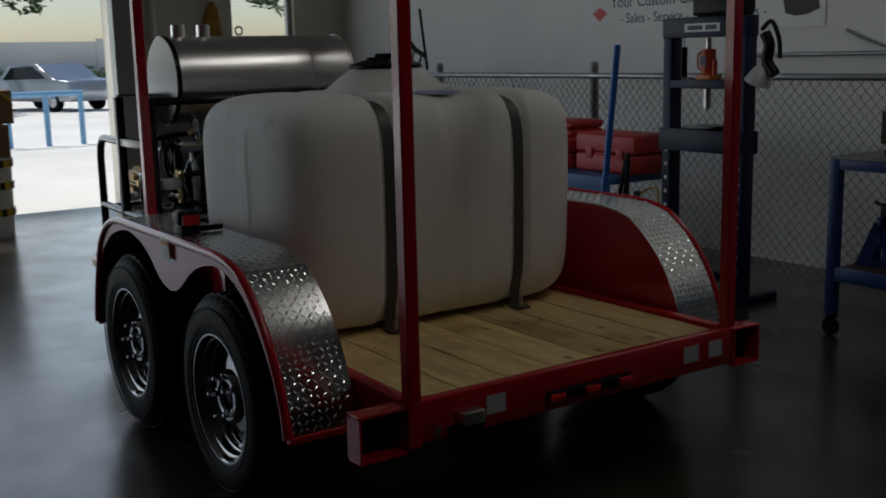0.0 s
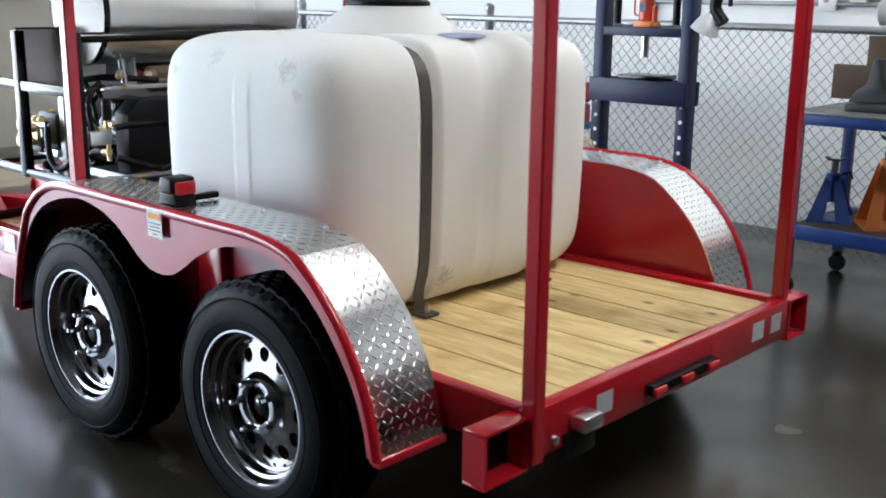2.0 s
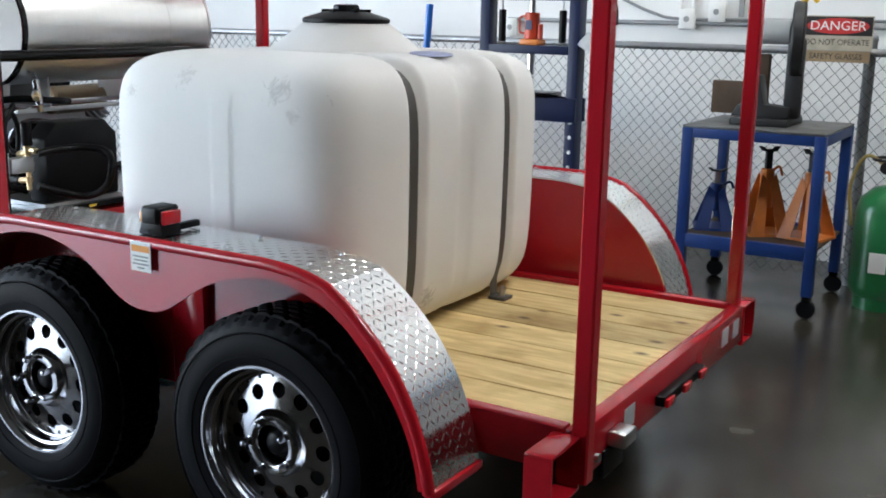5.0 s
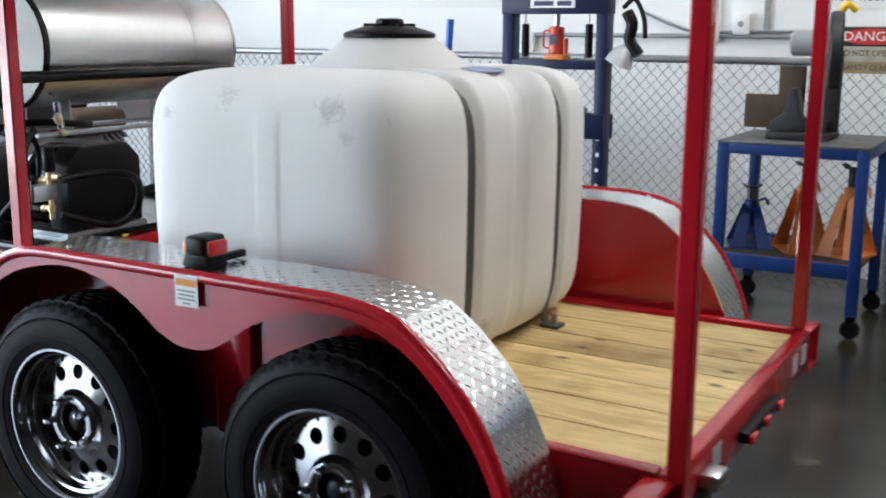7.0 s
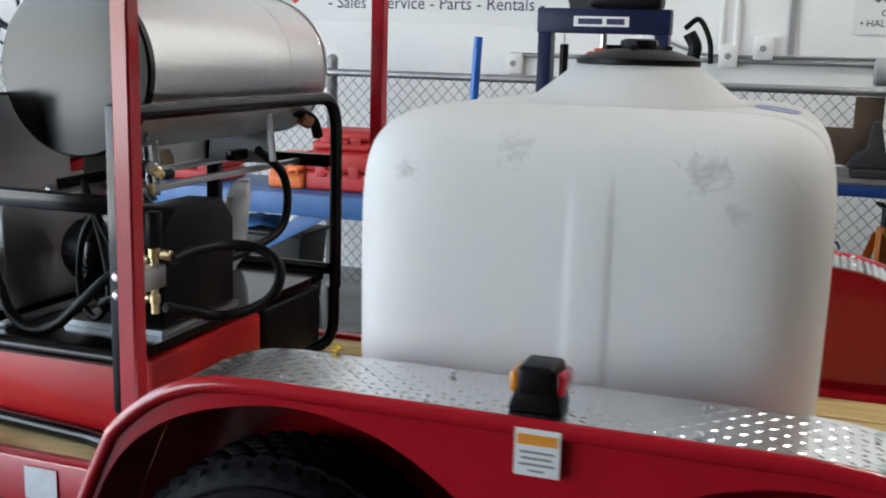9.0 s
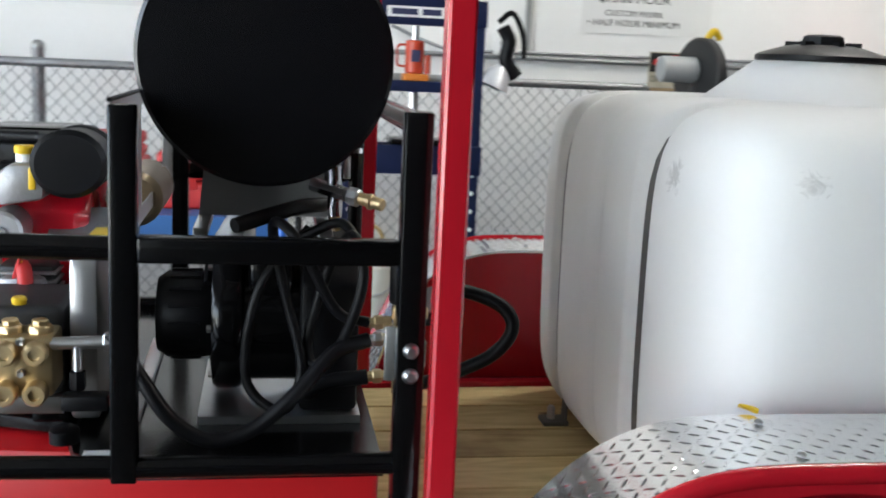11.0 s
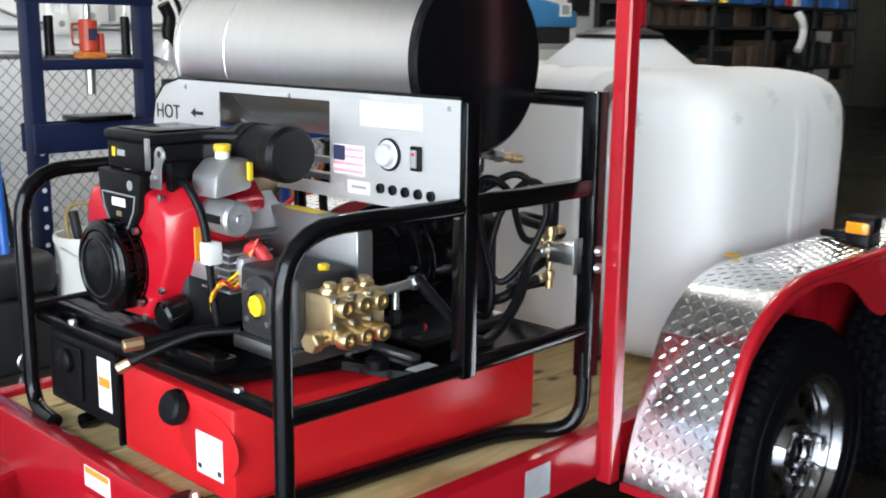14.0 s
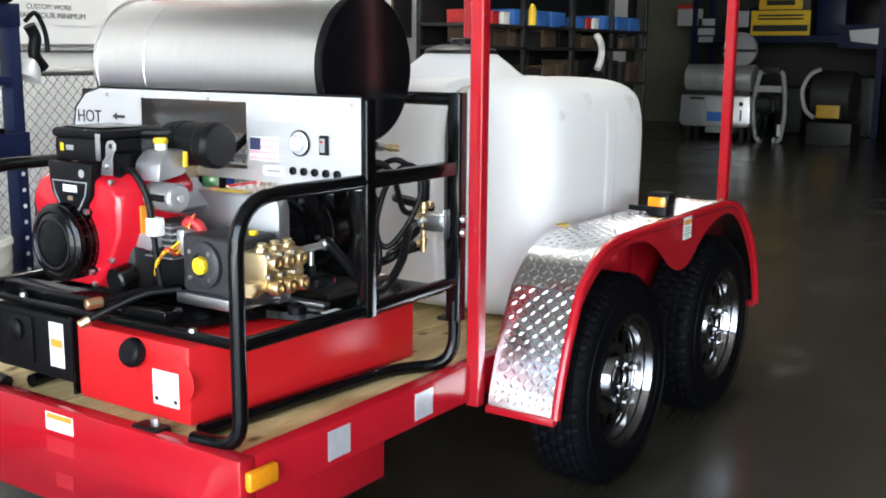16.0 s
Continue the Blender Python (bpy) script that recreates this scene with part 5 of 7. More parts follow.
# drain hoses with brass ends over the front rail
part("drain_hose", sweep(curve([(-0.44, 1.62, 0.765), (-0.39, 1.69, 0.76), (-0.34, 1.755, 0.73), (-0.3, 1.8, 0.7)], 6), 0.009, None, 10), HOSE, washer)
part("hose_end", rod((-0.303, 1.797, 0.702), (-0.288, 1.82, 0.688), 0.0125, None, 8), BRASS, washer)
part("drain_hose", sweep(curve([(-0.38, 1.62, 0.765), (-0.355, 1.71, 0.76), (-0.335, 1.79, 0.75)], 6), 0.009, None, 10), HOSE, washer)
part("hose_end", rod((-0.337, 1.785, 0.75), (-0.325, 1.825, 0.748), 0.014, None, 8), BRASS, washer)
for x in (-0.62, 0.03):
    part("rail_bolt", turned([(0.011, 0), (0.01, 0.007), (0, 0.01)], 10, None, Matrix.Translation((x, SY1 - 0.022, ZL - 0.0052))), ZINC, washer)

# ---- burner, valves and hoses under the coil ----
# a chamfered housing, and behind it a round blower with its motor
BX, BZ = -0.46, 0.86
bm = slab([(-0.6, 0.72), (-0.28, 0.72), (-0.28, 0.945), (-0.335, 1.0), (-0.545, 1.0), (-0.6, 0.945)], "y", 0.99, 1.09, 0.01)
burner = part("burner", bm, BLACK_MATT, washer, "black burner housing with chamfered corners")
along = Matrix.Translation((BX, 0, BZ)) @ pose(0, 0, 0, -90, 0, 0)
part("blower", turned([(0.0, 1.0905), (0.118, 1.0905), (0.118, 1.185), (0.13, 1.19), (0.134, 1.2), (0.134, 1.232), (0.128, 1.24), (0.085, 1.246), (0.0, 1.246)], 44, None, along), BLACK, burner, "black round blower")
part("burner_motor", turned([(0.0, 1.2465), (0.075, 1.2465), (0.078, 1.255), (0.078, 1.32), (0.066, 1.338), (0.03, 1.342), (0.0, 1.342)], 30, None, along), BLACK_MATT, burner, "black burner motor")
for k in range(16):
    part("motor_fin", box(0.078, 0.083, -0.0025, 0.0025, 1.262, 1.315), BLACK_MATT, burner, smooth=None).matrix_basis = along @ pose(0, 0, 0, 0, 0, k * 22.5)
for k in range(6):
    part("blower_bolt", turned([(0.007, 1.2405), (0.007, 1.248), (0, 1.249)], 6, None, along @ pose(0, 0, 0, 0, 0, k * 60) @ Matrix.Translation((0.112, 0, 0))), ZINC, burner)
part("blower_scroll", box(BX - 0.12, BX + 0.02, 1.1, 1.18, BZ + 0.06, BZ + 0.135, 0.02), BLACK, burner)
part("air_shutter", sweep([along @ Vector((0.1 * math.cos(a), 0.1 * math.sin(a), 1.25)) for a in [k * math.pi / 16 for k in range(20, 32)]], 0.006, None, 8), BLACK_MATT, burner)
part("burner_plate", box(-0.62, -0.27, 0.985, 1.26, 0.7055, 0.7195), ZINC, washer)
part("cross_strip", box(-0.71, -0.1, 1.356, 1.384, 0.7055, 0.717, 0.002), ZINC, washer, "pale zinc strip across the tray")
valve = new("unloader_valve")
valve.parent = washer
tagged(valve, "brass unloader valve with a black adjusting knob on a zinc block")
VX, VY = -0.715, 0.936
part("bracket", box(SX0 + 0.0195, SX0 + 0.024, SY0 - 0.02, SY0 + 0.035, 0.84, 0.925, 0.002), ZINC, valve)
part("block", box(SX0 + 0.0245, VX - 0.0005, VY - 0.032, VY + 0.012, 0.855, 0.905, 0.005), ZINC, valve, "zinc plated block")
part("body", turned([(0.0, 0.79), (0.009, 0.79), (0.009, 0.812), (0.012, 0.815), (0.012, 0.832), (0.008, 0.835), (0.009, 0.862), (0.014, 0.866), (0.014, 0.898), (0.01, 0.901), (0.01, 0.914), (0.013, 0.917), (0.013, 0.937), (0.01, 0.94), (0.0, 0.94)], 12, None, Matrix.Translation((VX, VY, 0))), BRASS, valve, "brass valve body")
part("knob", turned([(0.0, 1.02), (0.016, 1.019), (0.018, 1.014), (0.018, 0.945), (0.015, 0.9405), (0.0, 0.9405)], 20, None, Matrix.Translation((VX, VY, 0))), BLACK_MATT, valve, "black adjusting knob")
for z, mt in ((0.912, BRASS), (0.884, ZINC), (0.822, BRASS)):
    part("hose_barb", rod((VX, VY + 0.0125, z), (VX, VY + 0.05, z - 0.004), 0.0085, None, 8), mt, valve)
    part("barb_nut", rod((VX, VY + 0.026, z - 0.002), (VX, VY + 0.041, z - 0.003), 0.012, None, 6), mt, valve)
part("side_plug", rod((VX - 0.0005, VY - 0.019, 0.925), (VX, VY - 0.045, 0.925), 0.011, None, 8), BRASS, valve)
HOSES = (
    ((-0.715, 0.985, 0.88), (-0.735, 1.04, 0.866), (-0.76, 1.1, 0.805), (-0.765, 1.165, 0.75), (-0.77, 1.23, 0.733), (-0.765, 1.29, 0.765), (-0.745, 1.34, 0.83), (-0.72, 1.385, 0.89)),
    ((-0.715, 0.985, 0.818), (-0.715, 1.04, 0.812), (-0.7, 1.085, 0.79), (-0.62, 1.07, 0.76)),
    ((-0.715, 0.985, 0.908), (-0.715, 1.04, 0.93), (-0.72, 1.1, 1.04), (-0.68, 1.14, 1.06), (-0.66, 1.12, 0.95), (-0.67, 1.09, 0.82), (-0.68, 1.12, 0.75), (-0.66, 1.18, 0.8), (-0.66, 1.16, 0.95), (-0.64, 1.08, 1.05)),
    ((-0.715, 0.89, 0.915), (-0.65, 0.885, 0.922), (-0.56, 0.855, 0.925), (-0.52, 0.79, 0.918), (-0.545, 0.725, 0.895), (-0.56, 0.71, 0.855), (-0.55, 0.745, 0.805), (-0.535, 0.82, 0.765), (-0.55, 0.88, 0.752), (-0.62, 0.91, 0.775), (-0.69, 0.925, 0.8)),
    ((-0.1, 1.02, 1.1), (0.0, 1.0, 1.03), (0.035, 1.0, 0.94), (0.0, 1.01, 0.86), (-0.16, 1.04, 0.82), (-0.29, 1.08, 0.8)),
    ((-0.76, 1.0, 1.03), (-0.71, 1.02, 1.05), (-0.66, 1.05, 0.98), (-0.65, 1.08, 0.86), (-0.68, 1.06, 0.82), (-0.73, 1.02, 0.9), (-0.75, 1.0, 1.0), (-0.69, 1.03, 1.065), (-0.64, 1.1, 1.03)),
    ((-0.7, 1.2, 1.06), (-0.62, 1.1, 1.08), (-0.5, 1.05, 1.07), (-0.4, 1.1, 1.06)),
)
for k, line in enumerate(HOSES):
    part("hose", sweep(curve(line, 9), 0.0125 if k not in (5, 2) else 0.0085, None, 10), HOSE, washer)
gun = new("outlet_cross")
gun.parent = washer
tagged(gun, "chrome outlet cross with a brass quick coupler under the coil")
part("cross_body", rod((-0.585, 1.04, 1.15), (-0.575, 1.035, 1.06), 0.013, None, 10), CHROME, gun)
part("cross_arm", rod((-0.56, 1.075, 1.112), (-0.605, 1.015, 1.1), 0.0125, None, 8), CHROME, gun)
part("collar", rod((-0.605, 1.015, 1.1), (-0.617, 0.998, 1.097), 0.0155, None, 8), ZINC, gun)
part("quick_coupler", rod((-0.617, 0.998, 1.097), (-0.645, 0.961, 1.09), 0.0105, None, 10), BRASS, gun)
part("coupler_ring", rod((-0.628, 0.984, 1.094), (-0.633, 0.977, 1.093), 0.0135, None, 10), BRASS, gun)
part("drain_cock", rod((-0.575, 1.035, 1.06), (-0.574, 1.034, 1.035), 0.009, None, 8), BRASS, gun)
part("lever", sweep([(-0.585, 1.04, 1.155), (-0.6, 1.03, 1.175), (-0.64, 1.0, 1.178)], 0.005, None, 6), CHROME, gun)
part("support_strap", rod((-0.1, 0.985, 1.2), (-0.09, 0.98, 1.07), 0.009, None, 8), ZINC, washer)
part("coil_elbow", sweep(curve([(0.1, 1.02, 1.2), (0.16, 0.985, 1.17), (0.19, 0.98, 1.12)], 6), 0.016, None, 12), HOSE, washer)
part("copper_nut", rod((0.12, 1.0, 1.175), (0.15, 0.985, 1.16), 0.02, None, 8), mat("copper", (0.5, 0.22, 0.12), 0.35, 1.0, vary=0.2), washer)

# ---- along the east wall: fence, press, benches, notices ----
FENCE = 2.85
ON_WALL = Matrix(((0, 0, -1, 0), (-1, 0, 0, 0), (0, 1, 0, 0), (0, 0, 0, 1)))  # letters that face west


def words(text, size, x, y, z, material, parent, squeeze=1.0):
    return lettering(text, size, Matrix.Translation((x, y, z)) @ ON_WALL, material, parent, squeeze=squeeze)


fence = thing("chain_link_fence", "galvanised chain-link fence with dark top rail before the wall", "fence")
FY0, FY1, FTOP = -3.2, 6.4, 1.235
part("top_rail", rod((FENCE, FY0, FTOP), (FENCE, FY1, FTOP), 0.021, None, 12), GALV, fence)
for y in (-3.1, -1.08, 2.2, 4.17, 6.3):
    part("post", turned([(0.03, 0), (0.03, 1.29), (0.033, 1.295), (0.03, 1.32), (0.015, 1.335), (0, 1.337)], 16, None, Matrix.Translation((FENCE + 0.03, y, 0))), GALV, fence)
vs, fs = [], []
pitch, rise = 0.066, 0.07
for k in range(int((FY1 - FY0) / pitch)):
    for half in (0, 1):
        y = FY0 + k * pitch + half * pitch / 2
        row = []
        n = int((FTOP + 0.02 - 0.04) / (rise / 2)) + 1
        for i in range(n):
            z = 0.04 + i * rise / 2
            yy = y + (pitch / 2 if (i + half) % 2 else 0) * (1 if not half else 1) - (0 if not half else 0)
            xx = FENCE - 0.024 + (0.003 if i % 2 else -0.003)
            b = len(vs)
            vs += [(xx - 0.0022, yy, z), (xx + 0.0015, yy - 0.0022, z), (xx + 0.0015, yy + 0.0022, z)]
            row.append(b)
        for a, b in zip(row, row[1:]):
            for j in range(3):
                fs.append((a + j, a + (j + 1) % 3, b + (j + 1) % 3, b + j))
me = bpy.data.meshes.new("mesh_wire")
me.from_pydata(vs, [], fs)
me.materials.append(mat("weathered_wire", (0.1, 0.105, 0.11), 0.55, 0.5, vary=0.2))
wire = new("mesh_wire", me)
wire.parent = fence
tagged(wire, "woven diamond wire mesh", kind="stuff")

# shop press: blue steel frame with bottle jack
press = thing("shop_press", "dark blue steel shop press with an orange bottle jack", "press", at=(2.2, 0.53, 0))
part("head_beam", box(-0.05, 0.05, -0.3, 0.3, 1.47, 1.58, 0.004), NAVY, press)
for s in (-1, 1):
    up = part("upright", box(-0.045, 0.045, s * 0.265 - 0.03, s * 0.265 + 0.03, 0.05, 1.47, 0.003), NAVY, press)
    part("base_foot", box(-0.28, 0.28, s * 0.265 - 0.03, s * 0.265 + 0.03, 0.0, 0.049, 0.004), NAVY, press)
    for k in range(9):
        part("pin_hole", rod((-0.0455, s * 0.265, 0.2 + 0.08 * k), (-0.0465, s * 0.265, 0.2 + 0.08 * k), 0.011, None, 10), WHITE, up)
    part("spring", rod((0, s * 0.18, 1.25), (0, s * 0.18, 1.42), 0.02, None, 12), BLACK_MATT, press)
    part("spring_hook", rod((0, s * 0.18, 1.42), (0, s * 0.18, 1.47), 0.004, None, 6), ZINC, press)
part("jack_beam", box(-0.05, 0.05, -0.235, 0.235, 1.19, 1.235, 0.003), NAVY, press)
part("bed_beam", box(-0.07, -0.045, -0.3, 0.3, 0.84, 0.965, 0.004), NAVY, press)
part("bed_beam", box(0.045, 0.07, -0.3, 0.3, 0.84, 0.965, 0.004), NAVY, press)
part("cross_tie", box(-0.03, 0.03, -0.235, 0.235, 0.12, 0.17, 0.004), NAVY, press)
part("press_plate", box(-0.09, 0.09, -0.15, 0.1, 0.966, 0.99, 0.003), BLACK, press)
part("ram", rod((0, 0, 1.19), (0, 0, 1.08), 0.022, None, 16), ZINC, press)
part("name_plate", box(-0.0525, -0.0505, -0.12, 0.13, 1.5, 1.545), WHITE, press, "white printed name plate", None)
for y0, y1 in ((-0.1, -0.02), (0.0, 0.11)):
    part("plate_print", box(-0.0535, -0.0526, y0, y1, 1.51, 1.535), INK, press, smooth=None)
jack = thing("bottle_jack", "orange bottle jack standing in the press", "jack", at=(2.2, 0.53, 1.236))
part("base", box(-0.05, 0.05, -0.06, 0.05, 0, 0.03, 0.006), ORANGE, jack)
part("cylinder", rod((0, 0, 0.03), (0, 0, 0.17), 0.04, None, 24), mat("jack_orange", (0.5, 0.05, 0.018), 0.4, vary=0.15), jack)
part("screw", rod((0, 0, 0.17), (0, 0, 0.232), 0.016, None, 12), ZINC, jack)
part("pump_socket", rod((-0.01, -0.055, 0.03), (-0.01, -0.055, 0.11), 0.014, None, 10), bpy.data.materials["jack_orange"], jack)
part("carry_handle", sweep(bent([(0, 0.035, 0.15), (0, 0.075, 0.15), (0, 0.075, 0.06), (0, 0.035, 0.06)], 0.02), 0.005, None, 8), bpy.data.materials["jack_orange"], jack)
part("jack_label", box(-0.0425, -0.0405, -0.02, 0.02, 0.08, 0.13), INK, jack, smooth=None)
case = thing("black_case", "black plastic tool case on top of the press", "case", at=(2.2, 0.43, 1.58))
part("shell", box(-0.08, 0.08, -0.16, 0.16, 0, 0.11, 0.025, segs=3), BLACK_MATT, case)
part("handle", sweep(bent([(0, -0.06, 0.1), (0, -0.06, 0.15), (0, 0.06, 0.15), (0, 0.06, 0.1)], 0.02), 0.01, None, 8), BLACK_MATT, case)
grinder = thing("angle_grinder", "black power tool hung by its strap from the press", "power tool", at=(2.2, 0.15, 1.2))
part("body", sweep(curve([(0, 0.0, 0.28), (0, -0.03, 0.22), (0, -0.02, 0.14), (0.0, -0.07, 0.07)], 6), 0.03, None, 12), BLACK_MATT, grinder)
part("hook", sweep(curve([(0, 0.02, 0.3), (0, -0.04, 0.34), (0, -0.09, 0.25), (0, -0.1, 0.15)], 6), 0.012, None, 10), BLACK_MATT, grinder)
part("shade", turned([(0.02, 0.06), (0.05, 0.03), (0.075, -0.04), (0.07, -0.04), (0.045, 0.025)], 20, None, Matrix.Translation((0, 0.02, 0.06)) @ pose(0, 0, 0, 25, 0, 0)), REFL, grinder)

pole = thing("blue_pole", "tall blue painted steel jack handle leaning on the fence", "pole", at=(0, 0, 0))
part("shaft", rod((1.88, 1.09, 0.004), (2.03, 1.071, 1.44), 0.02, None, 14), mat("bright_blue_paint", (0.02, 0.13, 0.5), 0.3, vary=0.15), pole)
fj = thing("floor_jack", "blue and silver trolley jack on the floor", "jack", at=(1.98, 1.14, 0))
part("frame", box(-0.12, 0.12, -0.1, 0.25, 0.05, 0.16, 0.015), BLUE, fj)
part("saddle", rod((0, 0.2, 0.16), (0, 0.2, 0.2), 0.05, None, 16), ZINC, fj)
for x in (-0.13, 0.13):
    for y in (-0.08, 0.22):
        part("roller", rod((x - 0.015, y, 0.045), (x + 0.015, y, 0.045), 0.045, None, 16), ZINC, fj)

# welded blue bench on castors with the vice
bench = thing("steel_bench", "blue steel workbench on castors with a worn grey top", "workbench", at=(2.37, -0.73, 0))
BW, BL, BH = 0.33, 0.34, 0.885
part("top", box(-BW, BW, -BL, BL, BH - 0.012, BH, 0.002), mat("worn_steel_top", (0.16, 0.16, 0.155), 0.5, 0.6, vary=0.4, scale=8), bench)
for a, b in ((-1, -1), (-1, 1), (1, -1), (1, 1)):
    part("leg", box(a * BW - (0.05 if a > 0 else 0), a * BW + (0.05 if a < 0 else 0), b * BL - (0.05 if b > 0 else 0), b * BL + (0.05 if b < 0 else 0), 0.11, BH - 0.013, 0.003), BLUE, bench)
    x, y = a * (BW - 0.025), b * (BL - 0.025)
    cas = part("castor", rod((x - 0.015, y, 0.045), (x + 0.015, y, 0.045), 0.045, None, 20), BLACK_MATT, bench)
    part("castor_fork", box(x - 0.024, x + 0.024, y - 0.02, y + 0.02, 0.085, 0.109, 0.003), BLACK, bench)
for s in (-1, 1):
    part("apron", box(-BW + 0.051, BW - 0.051, s * BL - (0.04 if s > 0 else 0), s * BL + (0.04 if s < 0 else 0), BH - 0.06, BH - 0.013, 0.002), BLUE, bench)
    part("apron", box(s * BW - (0.04 if s > 0 else 0), s * BW + (0.04 if s < 0 else 0), -BL + 0.051, BL - 0.051, BH - 0.06, BH - 0.013, 0.002), BLUE, bench)
    part("stretcher", box(s * BW - (0.04 if s > 0 else 0), s * BW + (0.04 if s < 0 else 0), -BL + 0.051, BL - 0.051, 0.28, 0.345, 0.002), BLUE, bench)
part("shelf", box(-BW + 0.041, BW - 0.041, -BL + 0.01, BL - 0.01, 0.32, 0.332), WOOD_DARK, bench)


def jack_stand(at, material, height, rz, label):
    ob = thing("jack_stand", label, "jack stand", at=at, rz=rz, group="jack stands on the bench")
    w = 0.105
    for a, b in ((-1, -1), (-1, 1), (1, -1), (1, 1)):
        bm = slab([(a * w, 0.0), (a * w * 0.3, 0.0), (a * 0.004, height * 0.6), (a * 0.036, height * 0.7)], "x", b * w - 0.003, b * w + 0.003)
        for v in bm.verts:
            v.co.x *= 1 - 0.75 * min(1, v.co.z / (height * 0.68))
        part("leg", bm, material, ob)
    part("foot_ring", box(-w, w, -w, w, 0.0, 0.012), material, ob)
    part("column", rod((0, 0, height * 0.3), (0, 0, height * 0.75), 0.034, None, 14), material, ob)
    part("ratchet_bar", box(-0.013, 0.013, -0.016, 0.016, height * 0.7, height * 0.95, 0.003), ZINC if material is BLUE else NEAR_BLACK, ob)
    bm = slab([(-0.05, 1.0 * height), (-0.03, height * 0.95), (0.03, height * 0.95), (0.05, 1.0 * height), (0.035, 1.0 * height), (0.02, 0.97 * height), (-0.02, 0.97 * height), (-0.035, 1.0 * height)], "x", -0.02, 0.02)
    part("saddle", bm, NEAR_BLACK, ob)
    part("lever", sweep(curve([(0.02, -0.03, height * 0.72), (0.03, -0.07, height * 0.76), (0.02, -0.085, height * 0.66)], 5), 0.007, None, 8), material, ob)
    return ob


jack_stand((2.35, -0.49, 0.333), BLUE, 0.31, 20, "small blue jack stand on the bench shelf")
jack_stand((2.36, -0.74, 0.333), ORANGE, 0.44, 35, "tall orange jack stand with worn paint on the bench")
jack_stand((2.36, -0.955, 0.333), ORANGE, 0.44, -15, "tall orange jack stand beside another on the bench")
vice = thing("bench_grinder", "dark steel chop saw with a guard on the bench", "saw", at=(2.36, -0.71, BH))
part("base", box(-0.16, 0.16, -0.14, 0.14, 0, 0.035, 0.006), NEAR_BLACK, vice)
part("fence_block", slab([(0.02, 0.036), (0.3, 0.036), (0.3, 0.2), (0.14, 0.2), (0.14, 0.34), (0.02, 0.34)], "x", 0.05, 0.09, 0.003), WOOD_DARK, vice)
part("jaw", slab([(-0.12, 0.036), (0.16, 0.036), (0.13, 0.09), (0.08, 0.12), (0.06, 0.24), (0.03, 0.24), (0.0, 0.1), (-0.12, 0.09)], "x", -0.08, 0.03, 0.006), NEAR_BLACK, vice)
part("arm", box(-0.03, 0.03, -0.16, -0.08, 0.036, 0.42, 0.01), NEAR_BLACK, vice)
part("blade_guard", turned([(0.02, -0.03), (0.17, -0.03), (0.18, -0.02), (0.18, 0.02), (0.17, 0.03), (0.02, 0.03)], 36, None, Matrix.Translation((0, -0.12, 0.42)) @ pose(0, 0, 0, 90, 0, 12)), NEAR_BLACK, vice)
part("motor", rod((0.0, -0.1, 0.45), (0.0, 0.08, 0.45), 0.06, None, 24, 0.01), GREY_PAINT, vice)
part("handle", sweep(curve([(0, -0.12, 0.56), (-0.02, -0.16, 0.63), (0, -0.2, 0.6)], 6), 0.016, None, 10), YELLOW, vice)

# notice on the fence
sign = thing("danger_sign", "weathered red, black and white danger sign on the fence", "sign")
SXP = FENCE - 0.035
part("board", box(SXP - 0.002, SXP, -1.095, -0.745, 1.243, 1.418), mat("aged_sign_board", (0.48, 0.44, 0.35), 0.6, vary=0.25, scale=14), sign, smooth=None)
part("black_field", box(SXP - 0.003, SXP - 0.0021, -1.09, -0.75, 1.318, 1.413), INK_BLACK, sign, smooth=None)
part("red_oval", slab([(-0.92 + 0.155 * math.cos(a), 1.366 + 0.04 * math.sin(a)) for a in [k * math.pi / 16 for k in range(32)]], "x", SXP - 0.004, SXP - 0.0031), INK_RED, sign, smooth=None)
words("DANGER", 0.066, SXP - 0.005, -0.92, 1.366, WHITE, sign, 1.05)
words("DO NOT OPERATE", 0.042, SXP - 0.003, -0.92, 1.283, INK_BLACK, sign, 0.9)
part("lower_strip", box(SXP - 0.002, SXP, -1.09, -0.76, 1.183, 1.24), mat("stained_sign", (0.33, 0.24, 0.14), 0.6, vary=0.2), sign, smooth=None)
words("SAFETY GLASSES", 0.04, SXP - 0.003, -0.92, 1.211, INK_BLACK, sign, 0.9)

# vinyl banners on the wall
banner = thing("shop_banner", "long white vinyl banner with blue lettering on the wall", "banner")
BXP = EAST - 0.004
part("sheet", box(BXP - 0.003, BXP, 0.66, 3.0, 1.53, 2.25), PAPER, banner, smooth=None)
words("- Sales - Service - Parts - Rentals -", 0.105, BXP - 0.004, 1.79, 1.642, INK, banner, 0.95)
words("Your Custom Cleaning Needs", 0.125, BXP - 0.004, 1.85, 1.765, INK, banner, 0.95)
part("red_mark", slab([(2.78, 1.69), (2.7, 1.74), (2.62, 1.69), (2.7, 1.63)], "x", BXP - 0.0045, BXP - 0.0031), INK_RED, banner, smooth=None)
part("machine_print", slab([(0.96, 1.62), (0.98, 1.7), (0.9, 1.76), (0.72, 1.74), (0.7, 1.64), (0.78, 1.61), (0.88, 1.6)], "x", BXP - 0.0045, BXP - 0.0031), NEAR_BLACK, banner, "dark printed machine", None)
rates = thing("rate_notice", "white notice with black shop labor rates on the wall", "notice")
part("sheet", box(BXP - 0.003, BXP, -1.3, -0.55, 1.515, 2.0), PAPER, rates, smooth=None)
